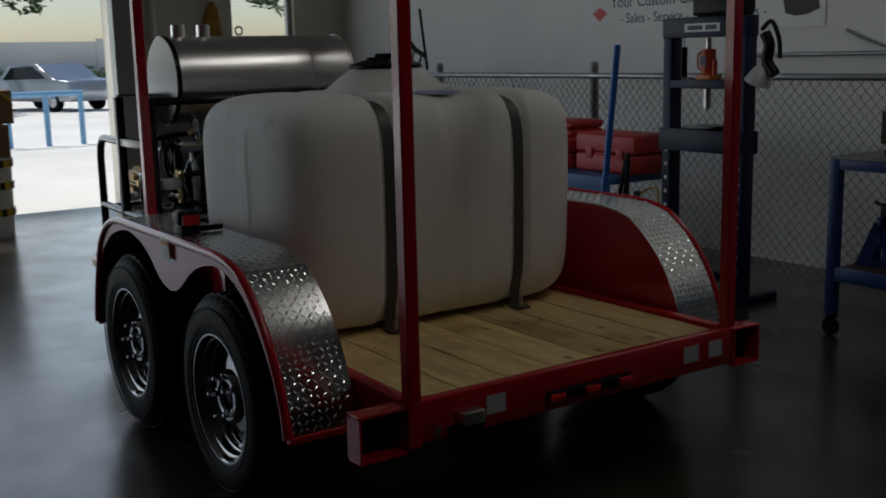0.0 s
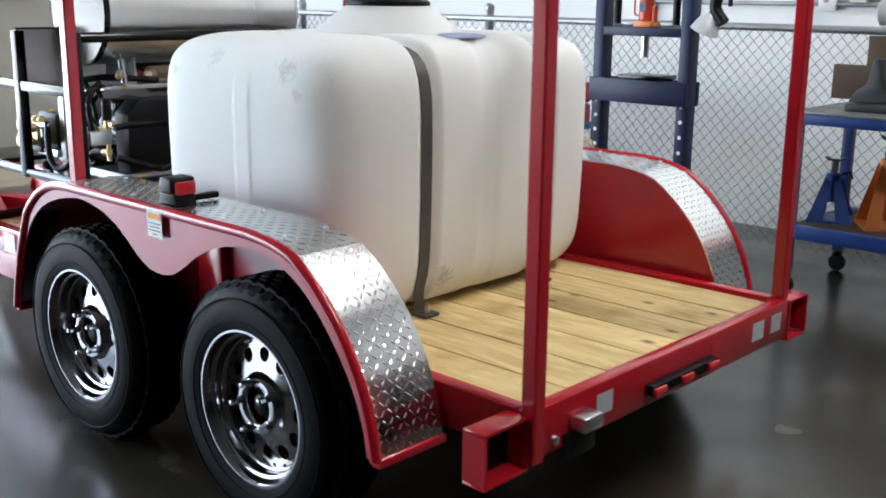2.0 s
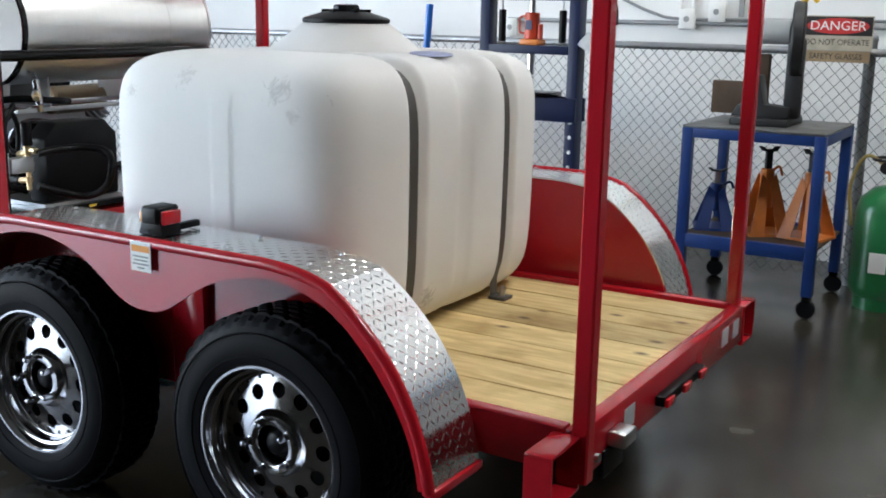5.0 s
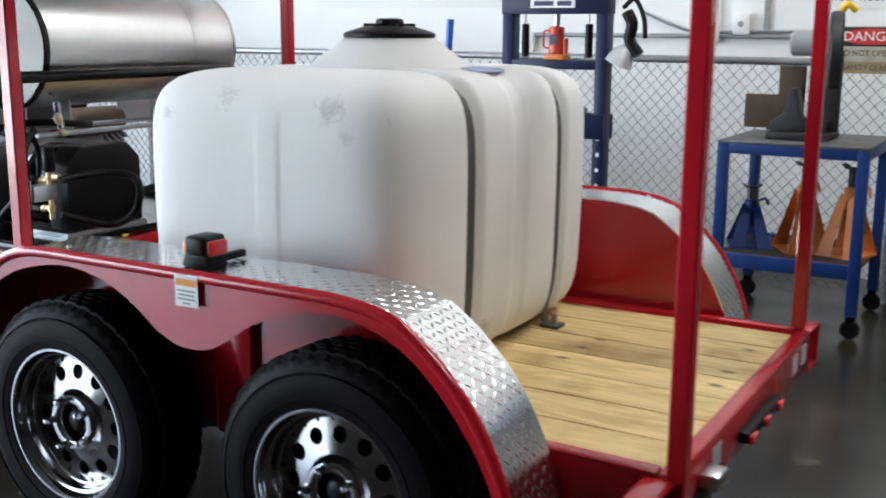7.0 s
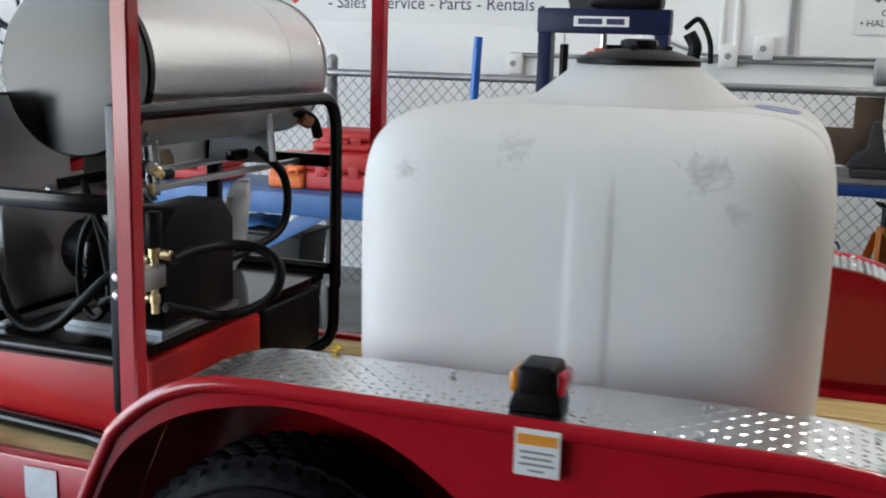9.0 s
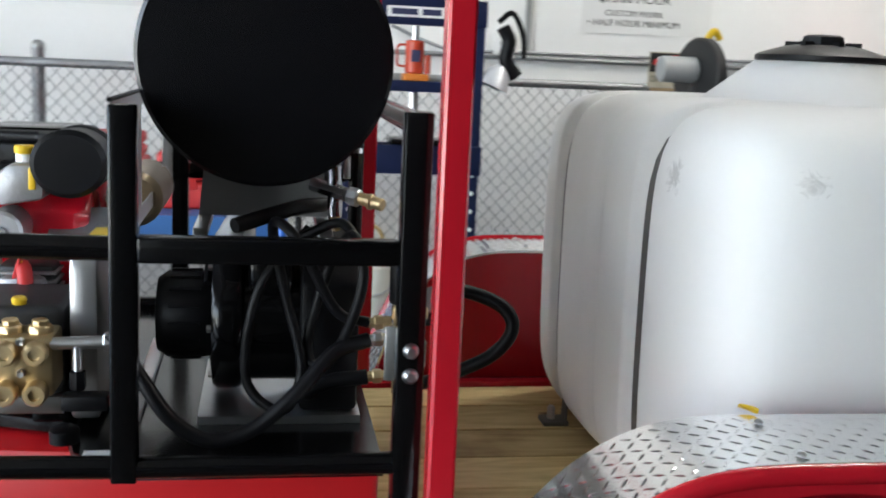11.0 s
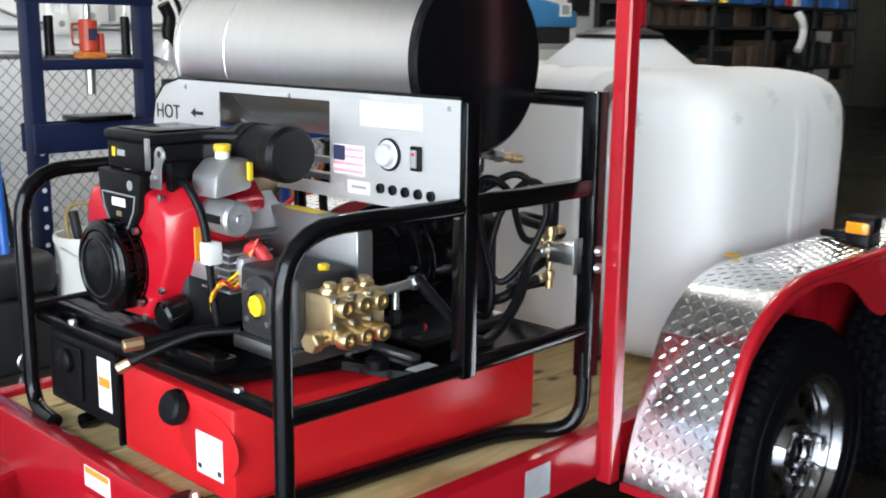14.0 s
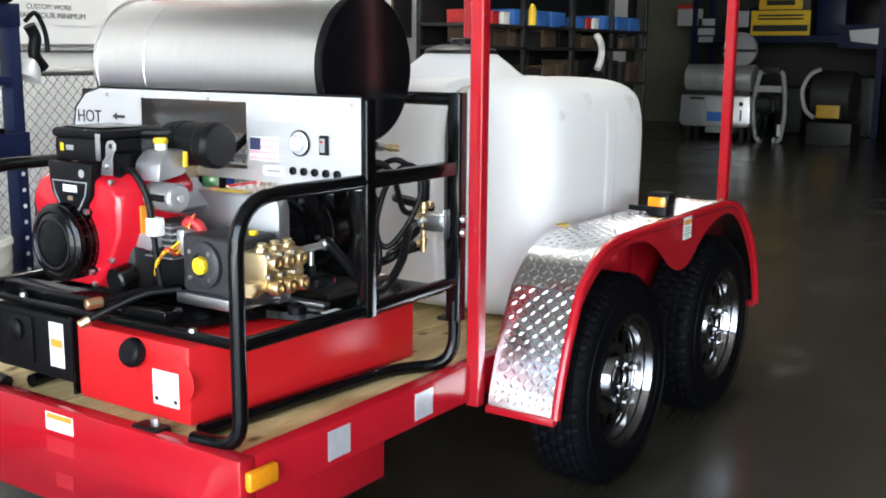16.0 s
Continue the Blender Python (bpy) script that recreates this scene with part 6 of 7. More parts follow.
for text, z, size in (("SHOP LABOR", 1.775, 0.075), ("$75.00 HOUR", 1.705, 0.07), ("CUSTOM WORK", 1.625, 0.045), ("\u2022 HALF HOUR MINIMUM", 1.572, 0.05)):
    words(text, size, BXP - 0.004, -0.85, z, INK_BLACK, rates)

# conduits, boxes and the wall sheet joints
for y, r in ((0.115, 0.012), (0.035, 0.016)):
    setting("trim_conduit", rod((EAST - 0.016, y, 1.42), (EAST - 0.016, y, 4.5), r, None, 10), WHITE_PAINT, "white painted conduit on the wall", "conduit", 40)
setting("trim_conduit_low", rod((EAST - 0.016, 1.3, 1.36), (EAST - 0.016, -4.4, 1.36), 0.014, None, 10), GALV, "grey conduit along the wall", "conduit", 40)
setting("trim_conduit_mid", sweep(curve([(EAST - 0.014, 0.5, 1.5), (EAST - 0.014, 0.3, 1.42), (EAST - 0.014, 0.1, 1.385), (EAST - 0.014, -0.6, 1.39), (EAST - 0.014, -4.4, 1.42)], 6), 0.009, None, 8), GALV, "thin cable along the wall", "cable", 40)
setting("trim_panel_joint", box(EAST - 0.02, EAST - 0.001, -0.265, -0.235, 1.4, 4.5), GREY_PAINT, "dark joint strip on the wall", "trim")
for y, z in ((1.273, 1.31), (-0.11, 1.43), (0.07, 1.385)):
    ob = thing("outlet_box", "small white electrical box on the wall", "outlet", at=(EAST, y, z), group="outlet boxes")
    part("housing", box(-0.045, -0.001, -0.05, 0.05, -0.06, 0.06, 0.006), WHITE, ob)
    part("socket_plate", box(-0.049, -0.0455, -0.035, 0.035, -0.045, 0.045, 0.002), WHITE, ob)
    part("socket_face", rod((-0.049, 0, 0.0), (-0.052, 0, 0.0), 0.018, None, 14), GREY_PAINT, ob)

# blue folding table with red tool cases
tbl = thing("blue_table", "blue topped folding table with dark legs beside the fence", "table", at=(2.3, 2.05, 0))
part("top", slab([(-0.2695, -0.93), (0.3, -0.93), (0.3, 0.95), (-0.2695, 0.95)], "z", 0.612, 0.66, 0.008), PALE_BLUE, tbl)
part("apron", box(-0.302, -0.27, -0.93, 0.95, 0.552, 0.66, 0.004), PALE_BLUE, tbl)
part("brace", slab([(-0.08, 0.549), (-0.24, 0.549), (0.13, 0.352), (0.13, 0.412)], "x", -0.29, -0.27, 0.002), PALE_BLUE, tbl, "blue diagonal brace")
for y in (-0.55, 0.75):
    for x in (-0.24, 0.24):
        part("leg", sweep([(x, y, 0.611), (x * 1.1, y + 0.06, 0.02), (x * 1.1, y + 0.06, 0.0)], 0.016, None, 8), BLACK, tbl)
    part("leg_brace", sweep([(0, y, 0.6), (0, y + 0.35, 0.6)], 0.01, None, 8), BLACK, tbl)


def tool_case(at, dims, material, label, rz=0):
    ob = thing("tool_case", label, "tool case", at=at, rz=rz, group="tool cases on the blue table")
    x, y, z = dims
    part("lower_shell", box(-x, x, -y, y, 0, z * 0.5 - 0.003, 0.02, segs=3), material, ob)
    part("upper_shell", box(-x, x, -y, y, z * 0.5 + 0.001, z, 0.02, segs=3), material, ob)
    for k in (-0.5, 0.5):
        part("latch", box(-x - 0.008, -x + 0.002, k * y - 0.03, k * y + 0.03, z * 0.35, z * 0.65, 0.004), material, ob)
    part("handle", sweep(bent([(-x, -0.05, z * 0.5), (-x - 0.03, -0.05, z * 0.5), (-x - 0.03, 0.05, z * 0.5), (-x, 0.05, z * 0.5)], 0.01), 0.008, None, 8), material, ob)
    return ob


tool_case((2.33, 1.33, 0.661), (0.16, 0.27, 0.24), TOOL_RED, "red moulded plastic tool case on the blue table")
tool_case((2.32, 1.83, 0.661), (0.16, 0.18, 0.2), TOOL_RED, "deep red plastic tool case on the blue table")
tool_case((2.34, 1.83, 0.8615), (0.14, 0.165, 0.105), TOOL_RED, "flat red case stacked on another case")
tool_case((2.27, 2.12, 0.661), (0.12, 0.1, 0.175), mat("orange_case", (0.85, 0.2, 0.045), 0.5, vary=0.1), "small orange plastic case on the blue table")
tool_case((2.31, 2.7, 0.661), (0.15, 0.19, 0.14), TOOL_RED, "low red plastic case at the end of the blue table")
crate2 = thing("storage_crate", "black storage crate with a blue cloth under the table", "crate", at=(2.36, 2.35, 0))
part("tub", slab([(-0.26, 0.0), (0.26, 0.0), (0.3, 0.4), (-0.3, 0.4)], "x", -0.16, 0.16, 0.015), NEAR_BLACK, crate2)
part("rim", box(-0.17, 0.17, -0.31, 0.31, 0.4005, 0.42, 0.006), NEAR_BLACK, crate2)
part("cloth", loft([[(0.1 * w * math.cos(a) - 0.04, 0.14 * w * math.sin(a) + 0.012 * math.cos(3 * a), z + 0.012 * math.sin(4 * a) * w) for a in [k * math.pi / 9 for k in range(18)]] for z, w in ((0.4355, 1.0), (0.455, 1.05), (0.475, 0.8), (0.485, 0.4))]), PALE_BLUE, crate2)
CLOUDY = mat("cloudy_plastic", (0.74, 0.77, 0.79), 0.22, vary=0.1, bump=0.25, bump_scale=25)
jug = thing("wrapped_bag", "clear plastic bag of white parts standing on the skid tray", "bag", at=(0.12, 1.22, 0.7055))
bm = loft([[((0.05 + 0.014 * math.cos(3 * a + z * 40)) * w * math.cos(a), (0.042 + 0.01 * math.sin(2 * a + z * 30)) * w * math.sin(a) + lean, z) for a in [k * math.pi / 9 for k in range(18)]] for z, w, lean in ((0, 0.7, 0.03), (0.03, 1.15, 0.03), (0.08, 1.2, 0.025), (0.13, 1.0, 0.015), (0.18, 1.05, 0.005), (0.23, 0.95, -0.01), (0.265, 0.6, -0.02), (0.28, 0.3, -0.03))])
part("film", bm, CLOUDY, jug, smooth=35)
part("neck_tie", sweep([(0.018 * math.cos(a), 0.016 * math.sin(a) - 0.029, 0.276) for a in [k * math.pi / 8 for k in range(17)]], 0.004, None, 6), WHITE, jug)
saw = thing("chop_saw", "dark cased cut-off machine standing by the fence", "saw", at=(1.98, 1.12, 0))
part("stand", box(-0.14, 0.14, -0.2, 0.2, 0, 0.3, 0.02), NEAR_BLACK, saw)
part("housing", box(-0.14, 0.14, -0.22, 0.22, 0.301, 0.48, 0.05, segs=3), NEAR_BLACK, saw)
part("grip", sweep(bent([(0.04, -0.12, 0.44), (0.1, -0.1, 0.79), (0.16, -0.02, 0.8), (0.14, 0.04, 0.44)], 0.05), 0.014, None, 8), BLACK_MATT, saw)
bag = thing("pail", "cream plastic pail with a funnel and a coiled hose", "pail", at=(1.87, 0.73, 0.0))
part("bucket", turned([(0, 0), (0.125, 0), (0.132, 0.012), (0.152, 0.5), (0.162, 0.502), (0.162, 0.525), (0.158, 0.53), (0.148, 0.528), (0.125, 0.02), (0, 0.02)], 32), CREAM, bag)
part("bail", sweep(curve([(-0.02, -0.16, 0.49), (-0.12, -0.1, 0.44), (-0.165, 0.0, 0.4), (-0.12, 0.1, 0.44), (-0.02, 0.16, 0.49)], 6), 0.003, None, 6), ZINC, bag)
part("hose_coil", sweep(curve([(0.05, 0.03, 0.3), (0.07, 0.08, 0.55), (0.12, 0.03, 0.63), (0.1, -0.06, 0.6), (0.06, -0.09, 0.3)], 8), 0.009, None, 8), mat("tan_hose", (0.35, 0.25, 0.1), 0.5, vary=0.1), bag)
part("brush", rod((0.0, 0.0, 0.1), (0.05, 0.06, 0.62), 0.02, None, 10), NEAR_BLACK, bag)
part("funnel", turned([(0.012, 0.42), (0.015, 0.5), (0.045, 0.58), (0.04, 0.58)], 16, None, Matrix.Translation((-0.05, -0.04, 0))), mat("dark_red_plastic", (0.2, 0.015, 0.02), 0.4, vary=0.1), bag)
leaf = thing("dry_leaf", "small curled yellow leaf lying on the fender", "leaf", at=(-0.9, 0.41, 0.8155), rz=25)
part("blade", loft([[(x + d, w * q, 0.002 + 0.006 * abs(q) + h) for q, d, h in ((-1, 0, 0), (0, 0.002, 0), (1, 0, 0), (0, 0.001, 0.0012))] for x, w in ((-0.018, 0.001), (-0.012, 0.008), (0.0, 0.011), (0.012, 0.007), (0.02, 0.001))]), YELLOW, leaf)
gas = thing("gas_bottle", "green steel gas bottle with a tan hose by the fence", "gas bottle", at=(2.5, -1.3, 0))
part("body", turned([(0, 0.03), (0.09, 0.03), (0.14, 0.08), (0.15, 0.12), (0.15, 0.48), (0.13, 0.55), (0.07, 0.6), (0.04, 0.61), (0, 0.61)], 32), GREEN, gas)
part("foot_ring", turned([(0.12, 0), (0.12, 0.06), (0.11, 0.06), (0.11, 0)], 24), GREEN, gas)
part("valve", rod((0, 0, 0.61), (0, 0, 0.72), 0.018, None, 10), NEAR_BLACK, gas)
part("gauge", rod((-0.03, 0.02, 0.7), (-0.05, 0.02, 0.7), 0.03, None, 16), NEAR_BLACK, gas)
part("collar", sweep([(0.09 * math.cos(a), 0.09 * math.sin(a), 0.74) for a in [k * math.pi / 8 for k in range(13)]], 0.008, None, 8), NEAR_BLACK, gas)
part("hose", sweep(curve([(0, 0.02, 0.7), (-0.02, 0.12, 0.75), (-0.03, 0.18, 0.6), (-0.02, 0.16, 0.4)], 8), 0.009, None, 8), mat("tan_rubber", (0.4, 0.3, 0.1), 0.5, vary=0.1), gas)
part("label", box(-0.152, -0.149, -0.04, 0.04, 0.2, 0.3), WHITE, gas, smooth=None)

# further along the wall: framed sheet, red crate, blue machine, stacked shelves
crate = thing("red_crate", "red plastic crate on a shelf by the wall", "crate", at=(3.05, -2.1, 1.28))
part("tub", box(-0.18, 0.18, -0.26, 0.26, 0, 0.15, 0.012), mat("brick_red_plastic", (0.5, 0.07, 0.03), 0.45, vary=0.1), crate)
part("rim", box(-0.19, 0.19, -0.27, 0.27, 0.15, 0.165, 0.004), bpy.data.materials["brick_red_plastic"], crate)
shelf = thing("wall_shelf", "grey steel wall bench carrying boxes", "shelf", at=(3.05, -2.8, 0))
part("board", box(-0.25, 0.3, -1.1, 1.1, 1.24, 1.28, 0.004), GREY_PAINT, shelf)
for y in (-1.05, 1.05):
    part("leg", box(-0.24, -0.2, y - 0.02, y + 0.02, 0, 1.239, 0.003), GREY_PAINT, shelf)
    part("leg", box(0.24, 0.28, y - 0.02, y + 0.02, 0, 1.239, 0.003), GREY_PAINT, shelf)
mach = thing("blue_machine", "blue sheet-metal bench machine with a white tag", "machine", at=(3.0, -3.45, 1.28))
part("housing", slab([(-0.36, 0.12), (0.36, 0.12), (0.36, 0.36), (-0.1, 0.3), (-0.36, 0.24)], "x", -0.2, 0.15, 0.02), mat("machine_blue", (0.05, 0.2, 0.42), 0.4, vary=0.12), mach)
part("base", box(-0.18, 0.14, -0.3, 0.34, 0, 0.119, 0.01), NEAR_BLACK, mach)
part("tag", box(-0.204, -0.201, -0.27, -0.13, 0.2, 0.3), WHITE, mach, smooth=None)
part("tag_print", box(-0.206, -0.2045, -0.245, -0.155, 0.215, 0.285), GREY_PAINT, mach, smooth=None)
for y0, y1 in ((-3.22, -2.95), (-4.75, -4.45)):
    fr = thing("wall_chart", "dark framed chart on the wall", "chart", at=(EAST, (y0 + y1) / 2, 1.75))
    part("frame", box(-0.02, -0.001, -(y1 - y0) / 2, (y1 - y0) / 2, -0.25, 0.35, 0.004), WOOD_DARK, fr)
    part("sheet", box(-0.0225, -0.0202, -(y1 - y0) / 2 + 0.02, (y1 - y0) / 2 - 0.02, -0.22, 0.32), NEAR_BLACK, fr, smooth=None)

rnd = random.Random(9)
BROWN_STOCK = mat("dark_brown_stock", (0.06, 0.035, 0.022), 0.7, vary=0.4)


def stock_shelf(at, length, depth, heights, height):
    ob = thing("stock_shelving", "tall dark steel shelving crowded with boxes and parts", "shelving", at=at)
    for x in (0, depth):
        for y in (0, length / 2, length):
            part("upright", box(x - 0.02, x + 0.02, y - 0.02, y + 0.02, 0, height, 0.002), NEAR_BLACK, ob)
    # boards and most cartons are near-black: shelf shade put into the colour
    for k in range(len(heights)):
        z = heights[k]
        part("shelf_board", box(-0.02, depth + 0.02, -0.02, length + 0.02, z, z + 0.03, 0.002), NEAR_BLACK, ob)
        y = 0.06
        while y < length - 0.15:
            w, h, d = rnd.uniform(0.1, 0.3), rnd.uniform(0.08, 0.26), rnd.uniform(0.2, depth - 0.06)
            c = rnd.choice((NEAR_BLACK, NEAR_BLACK, WOOD_DARK, BLACK_MATT, BROWN_STOCK))
            if k == len(heights) - 2:
                c, h = (BIN_BLUE, 0.13) if y < length * 0.5 else (rnd.choice((BIN_BLUE, WHITE, TOOL_RED)), 0.1)
                w = 0.3 if y < length * 0.5 else 0.12
            item = thing("stock_box", "box of stock on the dark shelving", "box", at=(at[0] + 0.04, at[1] + y, at[2] + z + 0.03), group="stock on the shelving")
            part("carton", box(0, d, 0, w, 0, h, 0.008), c, item)
            part("carton_lid", box(-0.004, d + 0.004, -0.004, w + 0.004, h, h + 0.018, 0.004), c, item)
            y += w + rnd.uniform(0.02, 0.12)
    # added near-black sheet that stands in for the shade behind the stock
    part("shade_back", box(depth + 0.0215, depth + 0.025, -0.02, length + 0.02, 0.1, height), NEAR_BLACK, ob, smooth=None)
    return ob


stock_shelf((2.65, -6.55, 0), 2.0, 0.5, (0.15, 0.6, 1.02, 1.4, 1.6, 2.1), 2.2)
stock_shelf((2.65, -8.45, 0), 1.86, 0.5, (0.15, 0.6, 1.02, 1.4, 1.6, 2.1), 2.2)
tagd = thing("shop_rag", "white rag hanging from the dark shelving", "rag", at=(2.6, -7.1, 1.4))
part("cloth", sweep(curve([(0.03, 0, 0.17), (-0.02, 0.0, 0.1), (-0.01, -0.06, 0.02), (-0.02, -0.03, -0.08), (-0.02, 0.05, -0.19)], 6), 0.038, None, 8), WHITE, tagd)
tag2 = thing("yellow_bottle", "yellow squeeze bottle on the shelving", "bottle", at=(2.58, -5.6, 1.63))
part("body", turned([(0, 0), (0.04, 0), (0.04, 0.14), (0.015, 0.2), (0, 0.2)], 16), YELLOW, tag2)

# ---- the deep end of the workshop ----
# pale column; the bay's dimness is put into its darker olive colour
setting("column", box(5.6, 6.8, -17.95, -17.6, 0, HIGH, 0.01), mat("shaded_column_paint", (0.2, 0.2, 0.15), 0.75, vary=0.15), "square column of the deep bay, its dimness put into an olive colour", "column")
far = thing("washer_cabinet", "steel pressure washer cabinet with a chrome drum in the deep bay", "pressure washer", at=(3.55, -13.75, 0))
drum = part("coil_drum", rod((-0.56, 0.0, 0.99), (0.56, 0.0, 0.99), 0.23, None, 40, 0.012), PANEL, far, "polished chrome drum")
for x in (-0.3, 0.02, 0.3):
    part("drum_band", turned([(0.231, -0.012), (0.234, -0.01), (0.234, 0.01), (0.231, 0.012)], 40, None, Matrix.Translation((x, 0, 0.99)) @ pose(0, 0, 0, 0, 90, 0)), STEEL, drum)
part("dark_ledge", box(-0.58, 0.58, -0.28, 0.3, 0.735, 0.8, 0.012), NEAR_BLACK, far)
part("cabinet", slab([(-0.6, 0.29), (-0.54, 0.22), (0.54, 0.22), (0.6, 0.29), (0.575, 0.73), (-0.575, 0.73)], "y", -0.28, 0.28, 0.03), PANEL, far)
part("blue_print", slab([(-0.24, 0.31), (0.12, 0.31), (0.12, 0.46), (-0.2, 0.46)], "y", 0.283, 0.286), BIN_BLUE, far, smooth=None)
part("dark_print", box(0.18, 0.42, 0.283, 0.286, 0.655, 0.69), INK_BLACK, far, smooth=None)
part("switch_plate", box(-0.04, 0.13, 0.283, 0.288, 0.53, 0.7), REFL, far, smooth=None)
part("gauge_hole", rod((-0.44, 0.282, 0.6), (-0.44, 0.29, 0.6), 0.035, None, 18), NEAR_BLACK, far)
part("dark_print", box(-0.455, -0.425, 0.283, 0.286, 0.33, 0.5), INK_BLACK, far, smooth=None)
for x in (-0.45, 0.45):
    for y in (-0.2, 0.2):
        part("leg", box(x - 0.03, x + 0.03, y - 0.03, y + 0.03, 0, 0.2195), NEAR_BLACK, far)
part("fork_pocket", box(-0.25, 0.15, -0.24, 0.24, 0.12, 0.2195, 0.004), GREY_PAINT, far)
reel = thing("hose_reel", "upright grey hose reel frame in the deep bay", "hose reel", at=(2.67, -13.55, 0))
for s in (-1, 1):
    part("side_frame", sweep(bent([(s * 0.1, 0, 1.13), (s * 0.18, 0.02, 1.1), (s * 0.235, 0.05, 0.8), (s * 0.25, 0.05, 0.4), (s * 0.19, 0.02, 0.05), (s * 0.1, 0, 0.02)], 0.1), 0.038, None, 10), GREY_PAINT, reel)
    part("wheel", rod((s * 0.12 - 0.02, 0.1, 0.05), (s * 0.12 + 0.02, 0.1, 0.05), 0.05, None, 18), REFL, reel)
part("top_bar", box(-0.14, 0.14, -0.05, 0.08, 1.1, 1.2, 0.02), NEAR_BLACK, reel)
part("hub", rod((-0.2, 0, 0.62), (0.2, 0, 0.62), 0.16, None, 24), NEAR_BLACK, reel)
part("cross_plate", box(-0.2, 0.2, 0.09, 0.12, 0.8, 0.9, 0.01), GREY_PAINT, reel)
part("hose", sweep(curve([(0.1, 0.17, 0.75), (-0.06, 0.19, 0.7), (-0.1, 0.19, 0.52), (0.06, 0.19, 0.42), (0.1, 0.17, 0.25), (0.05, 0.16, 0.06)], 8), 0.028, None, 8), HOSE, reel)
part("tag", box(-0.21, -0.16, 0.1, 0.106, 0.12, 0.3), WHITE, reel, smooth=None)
# reel and stand take a near-black colour that holds the bay's gloom
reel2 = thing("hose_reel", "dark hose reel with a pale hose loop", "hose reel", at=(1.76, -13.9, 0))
part("drum", rod((-0.3, 0, 0.75), (0.3, 0, 0.75), 0.4, None, 30, 0.02), NEAR_BLACK, reel2)
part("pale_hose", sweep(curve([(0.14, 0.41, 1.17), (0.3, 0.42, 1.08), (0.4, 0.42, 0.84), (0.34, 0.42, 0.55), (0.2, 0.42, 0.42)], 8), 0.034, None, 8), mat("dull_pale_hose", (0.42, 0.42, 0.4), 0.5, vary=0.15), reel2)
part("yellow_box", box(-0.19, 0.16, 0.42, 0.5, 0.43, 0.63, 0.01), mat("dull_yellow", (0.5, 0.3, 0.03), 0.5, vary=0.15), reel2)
part("stand", box(-0.34, 0.34, -0.3, 0.3, 0, 0.349, 0.01), NEAR_BLACK, reel2)
rack = thing("blue_rack", "tall blue pallet rack with dark goods in the deep bay", "rack", at=(2.2, -16.2, 0))
for x in (-2.4, -0.67, 2.6):
    for y in (-0.45, 0.45):
        part("upright", box(x - 0.05, x + 0.05, y - 0.04, y + 0.04, 0, 3.6), NAVY, rack)
for z in (1.6, 2.9):
    for y in (-0.45, 0.45):
        part("beam", box(-2.345, 2.545, y - 0.03, y + 0.03, z, z + 0.12), NAVY, rack)
# loads on and under the rack: dimness painted in as near-black colours
for k in range(7):
    x = -2.2 + k * 0.6
    g = thing("stored_drum", "stored goods on the blue rack, coloured near-black for the dim bay", "goods", at=(2.2 + x, -16.2, 1.72), group="goods on the rack")
    part("covered_load", box(-0.25, 0.25, -0.4, 0.4, 0.002, rnd.uniform(0.4, 0.9), 0.04), rnd.choice((NEAR_BLACK, BLACK_MATT, NAVY)), g)
    g = thing("floor_goods", "machines parked under the blue rack, coloured near-black for the dim bay", "goods", at=(2.2 + x, -16.1, 0), group="goods under the rack")
    part("covered_load", box(-0.25, 0.25, -0.4, 0.4, 0.0, rnd.uniform(0.7, 1.3), 0.06), rnd.choice((NEAR_BLACK, BLACK_MATT, NAVY)), g)
for at, w, h, bars in (((3.24, -15.728, 1.72), 0.52, 0.43, ((0.4, 0.33, 0.03), (0.4, 0.27, 0.03), (0.48, 0.07, 0.11))), ((3.25, -15.728, 2.17), 0.38, 0.2, ((0.25, 0.07, 0.09),))):
    ysign = thing("yellow_sign", "yellow banner with dark print hung on the rack", "sign", at=at, group="banners on the rack")
    part("board", box(-w, w, 0, 0.01, 0, h), YELLOW, ysign, smooth=None)
    for bw, z, bh in bars:
        part("printed_bar", box(-bw, bw, 0.011, 0.014, z, z + bh), INK_BLACK, ysign, smooth=None)
wsign = thing("white_sign", "dark board with a white mark on the rack", "sign", at=(1.72, -15.728, 1.5))
part("board", box(-0.55, 0.5, 0, 0.01, 0, 0.4), NAVY, wsign, smooth=None)
part("white_mark", slab([(-0.2, 0.06), (0.3, 0.12), (0.34, 0.3), (-0.18, 0.34)], "y", 0.011, 0.014), REFL, wsign, smooth=None)
sheets = thing("paper_notice", "white notice boards hung on the blue rack", "notice", at=(4.5, -15.728, 1.6))
for x, z, w, h in ((0.4, 0.3, 0.24, 0.3), (0.08, 0.3, 0.16, 0.12), (0.08, 0.13, 0.16, 0.12), (0.08, 0.0, 0.14, 0.1), (-0.5, 0.27, 0.2, 0.28)):
    part("sheet", box(x - w, x + w, 0, 0.008, z, z + h), REFL, sheets, smooth=None)
part("red_band", box(0.3, 0.64, 0, 0.008, 0.605, 0.68), INK_RED, sheets, smooth=None)
dish = thing("round_guard", "round grey fan guard above the washer cabinet", "fan", at=(3.45, -14.3, 0.0))
part("stem", rod((0, 0, 0), (0, 0, 1.2), 0.03, None, 10), NEAR_BLACK, dish)
part("face", rod((0, -0.04, 1.46), (0, 0.04, 1.46), 0.29, None, 36, 0.01), GREY_PAINT, dish)
part("dark_band", box(-0.285, 0.285, 0.041, 0.05, 1.42, 1.47), NEAR_BLACK, dish)
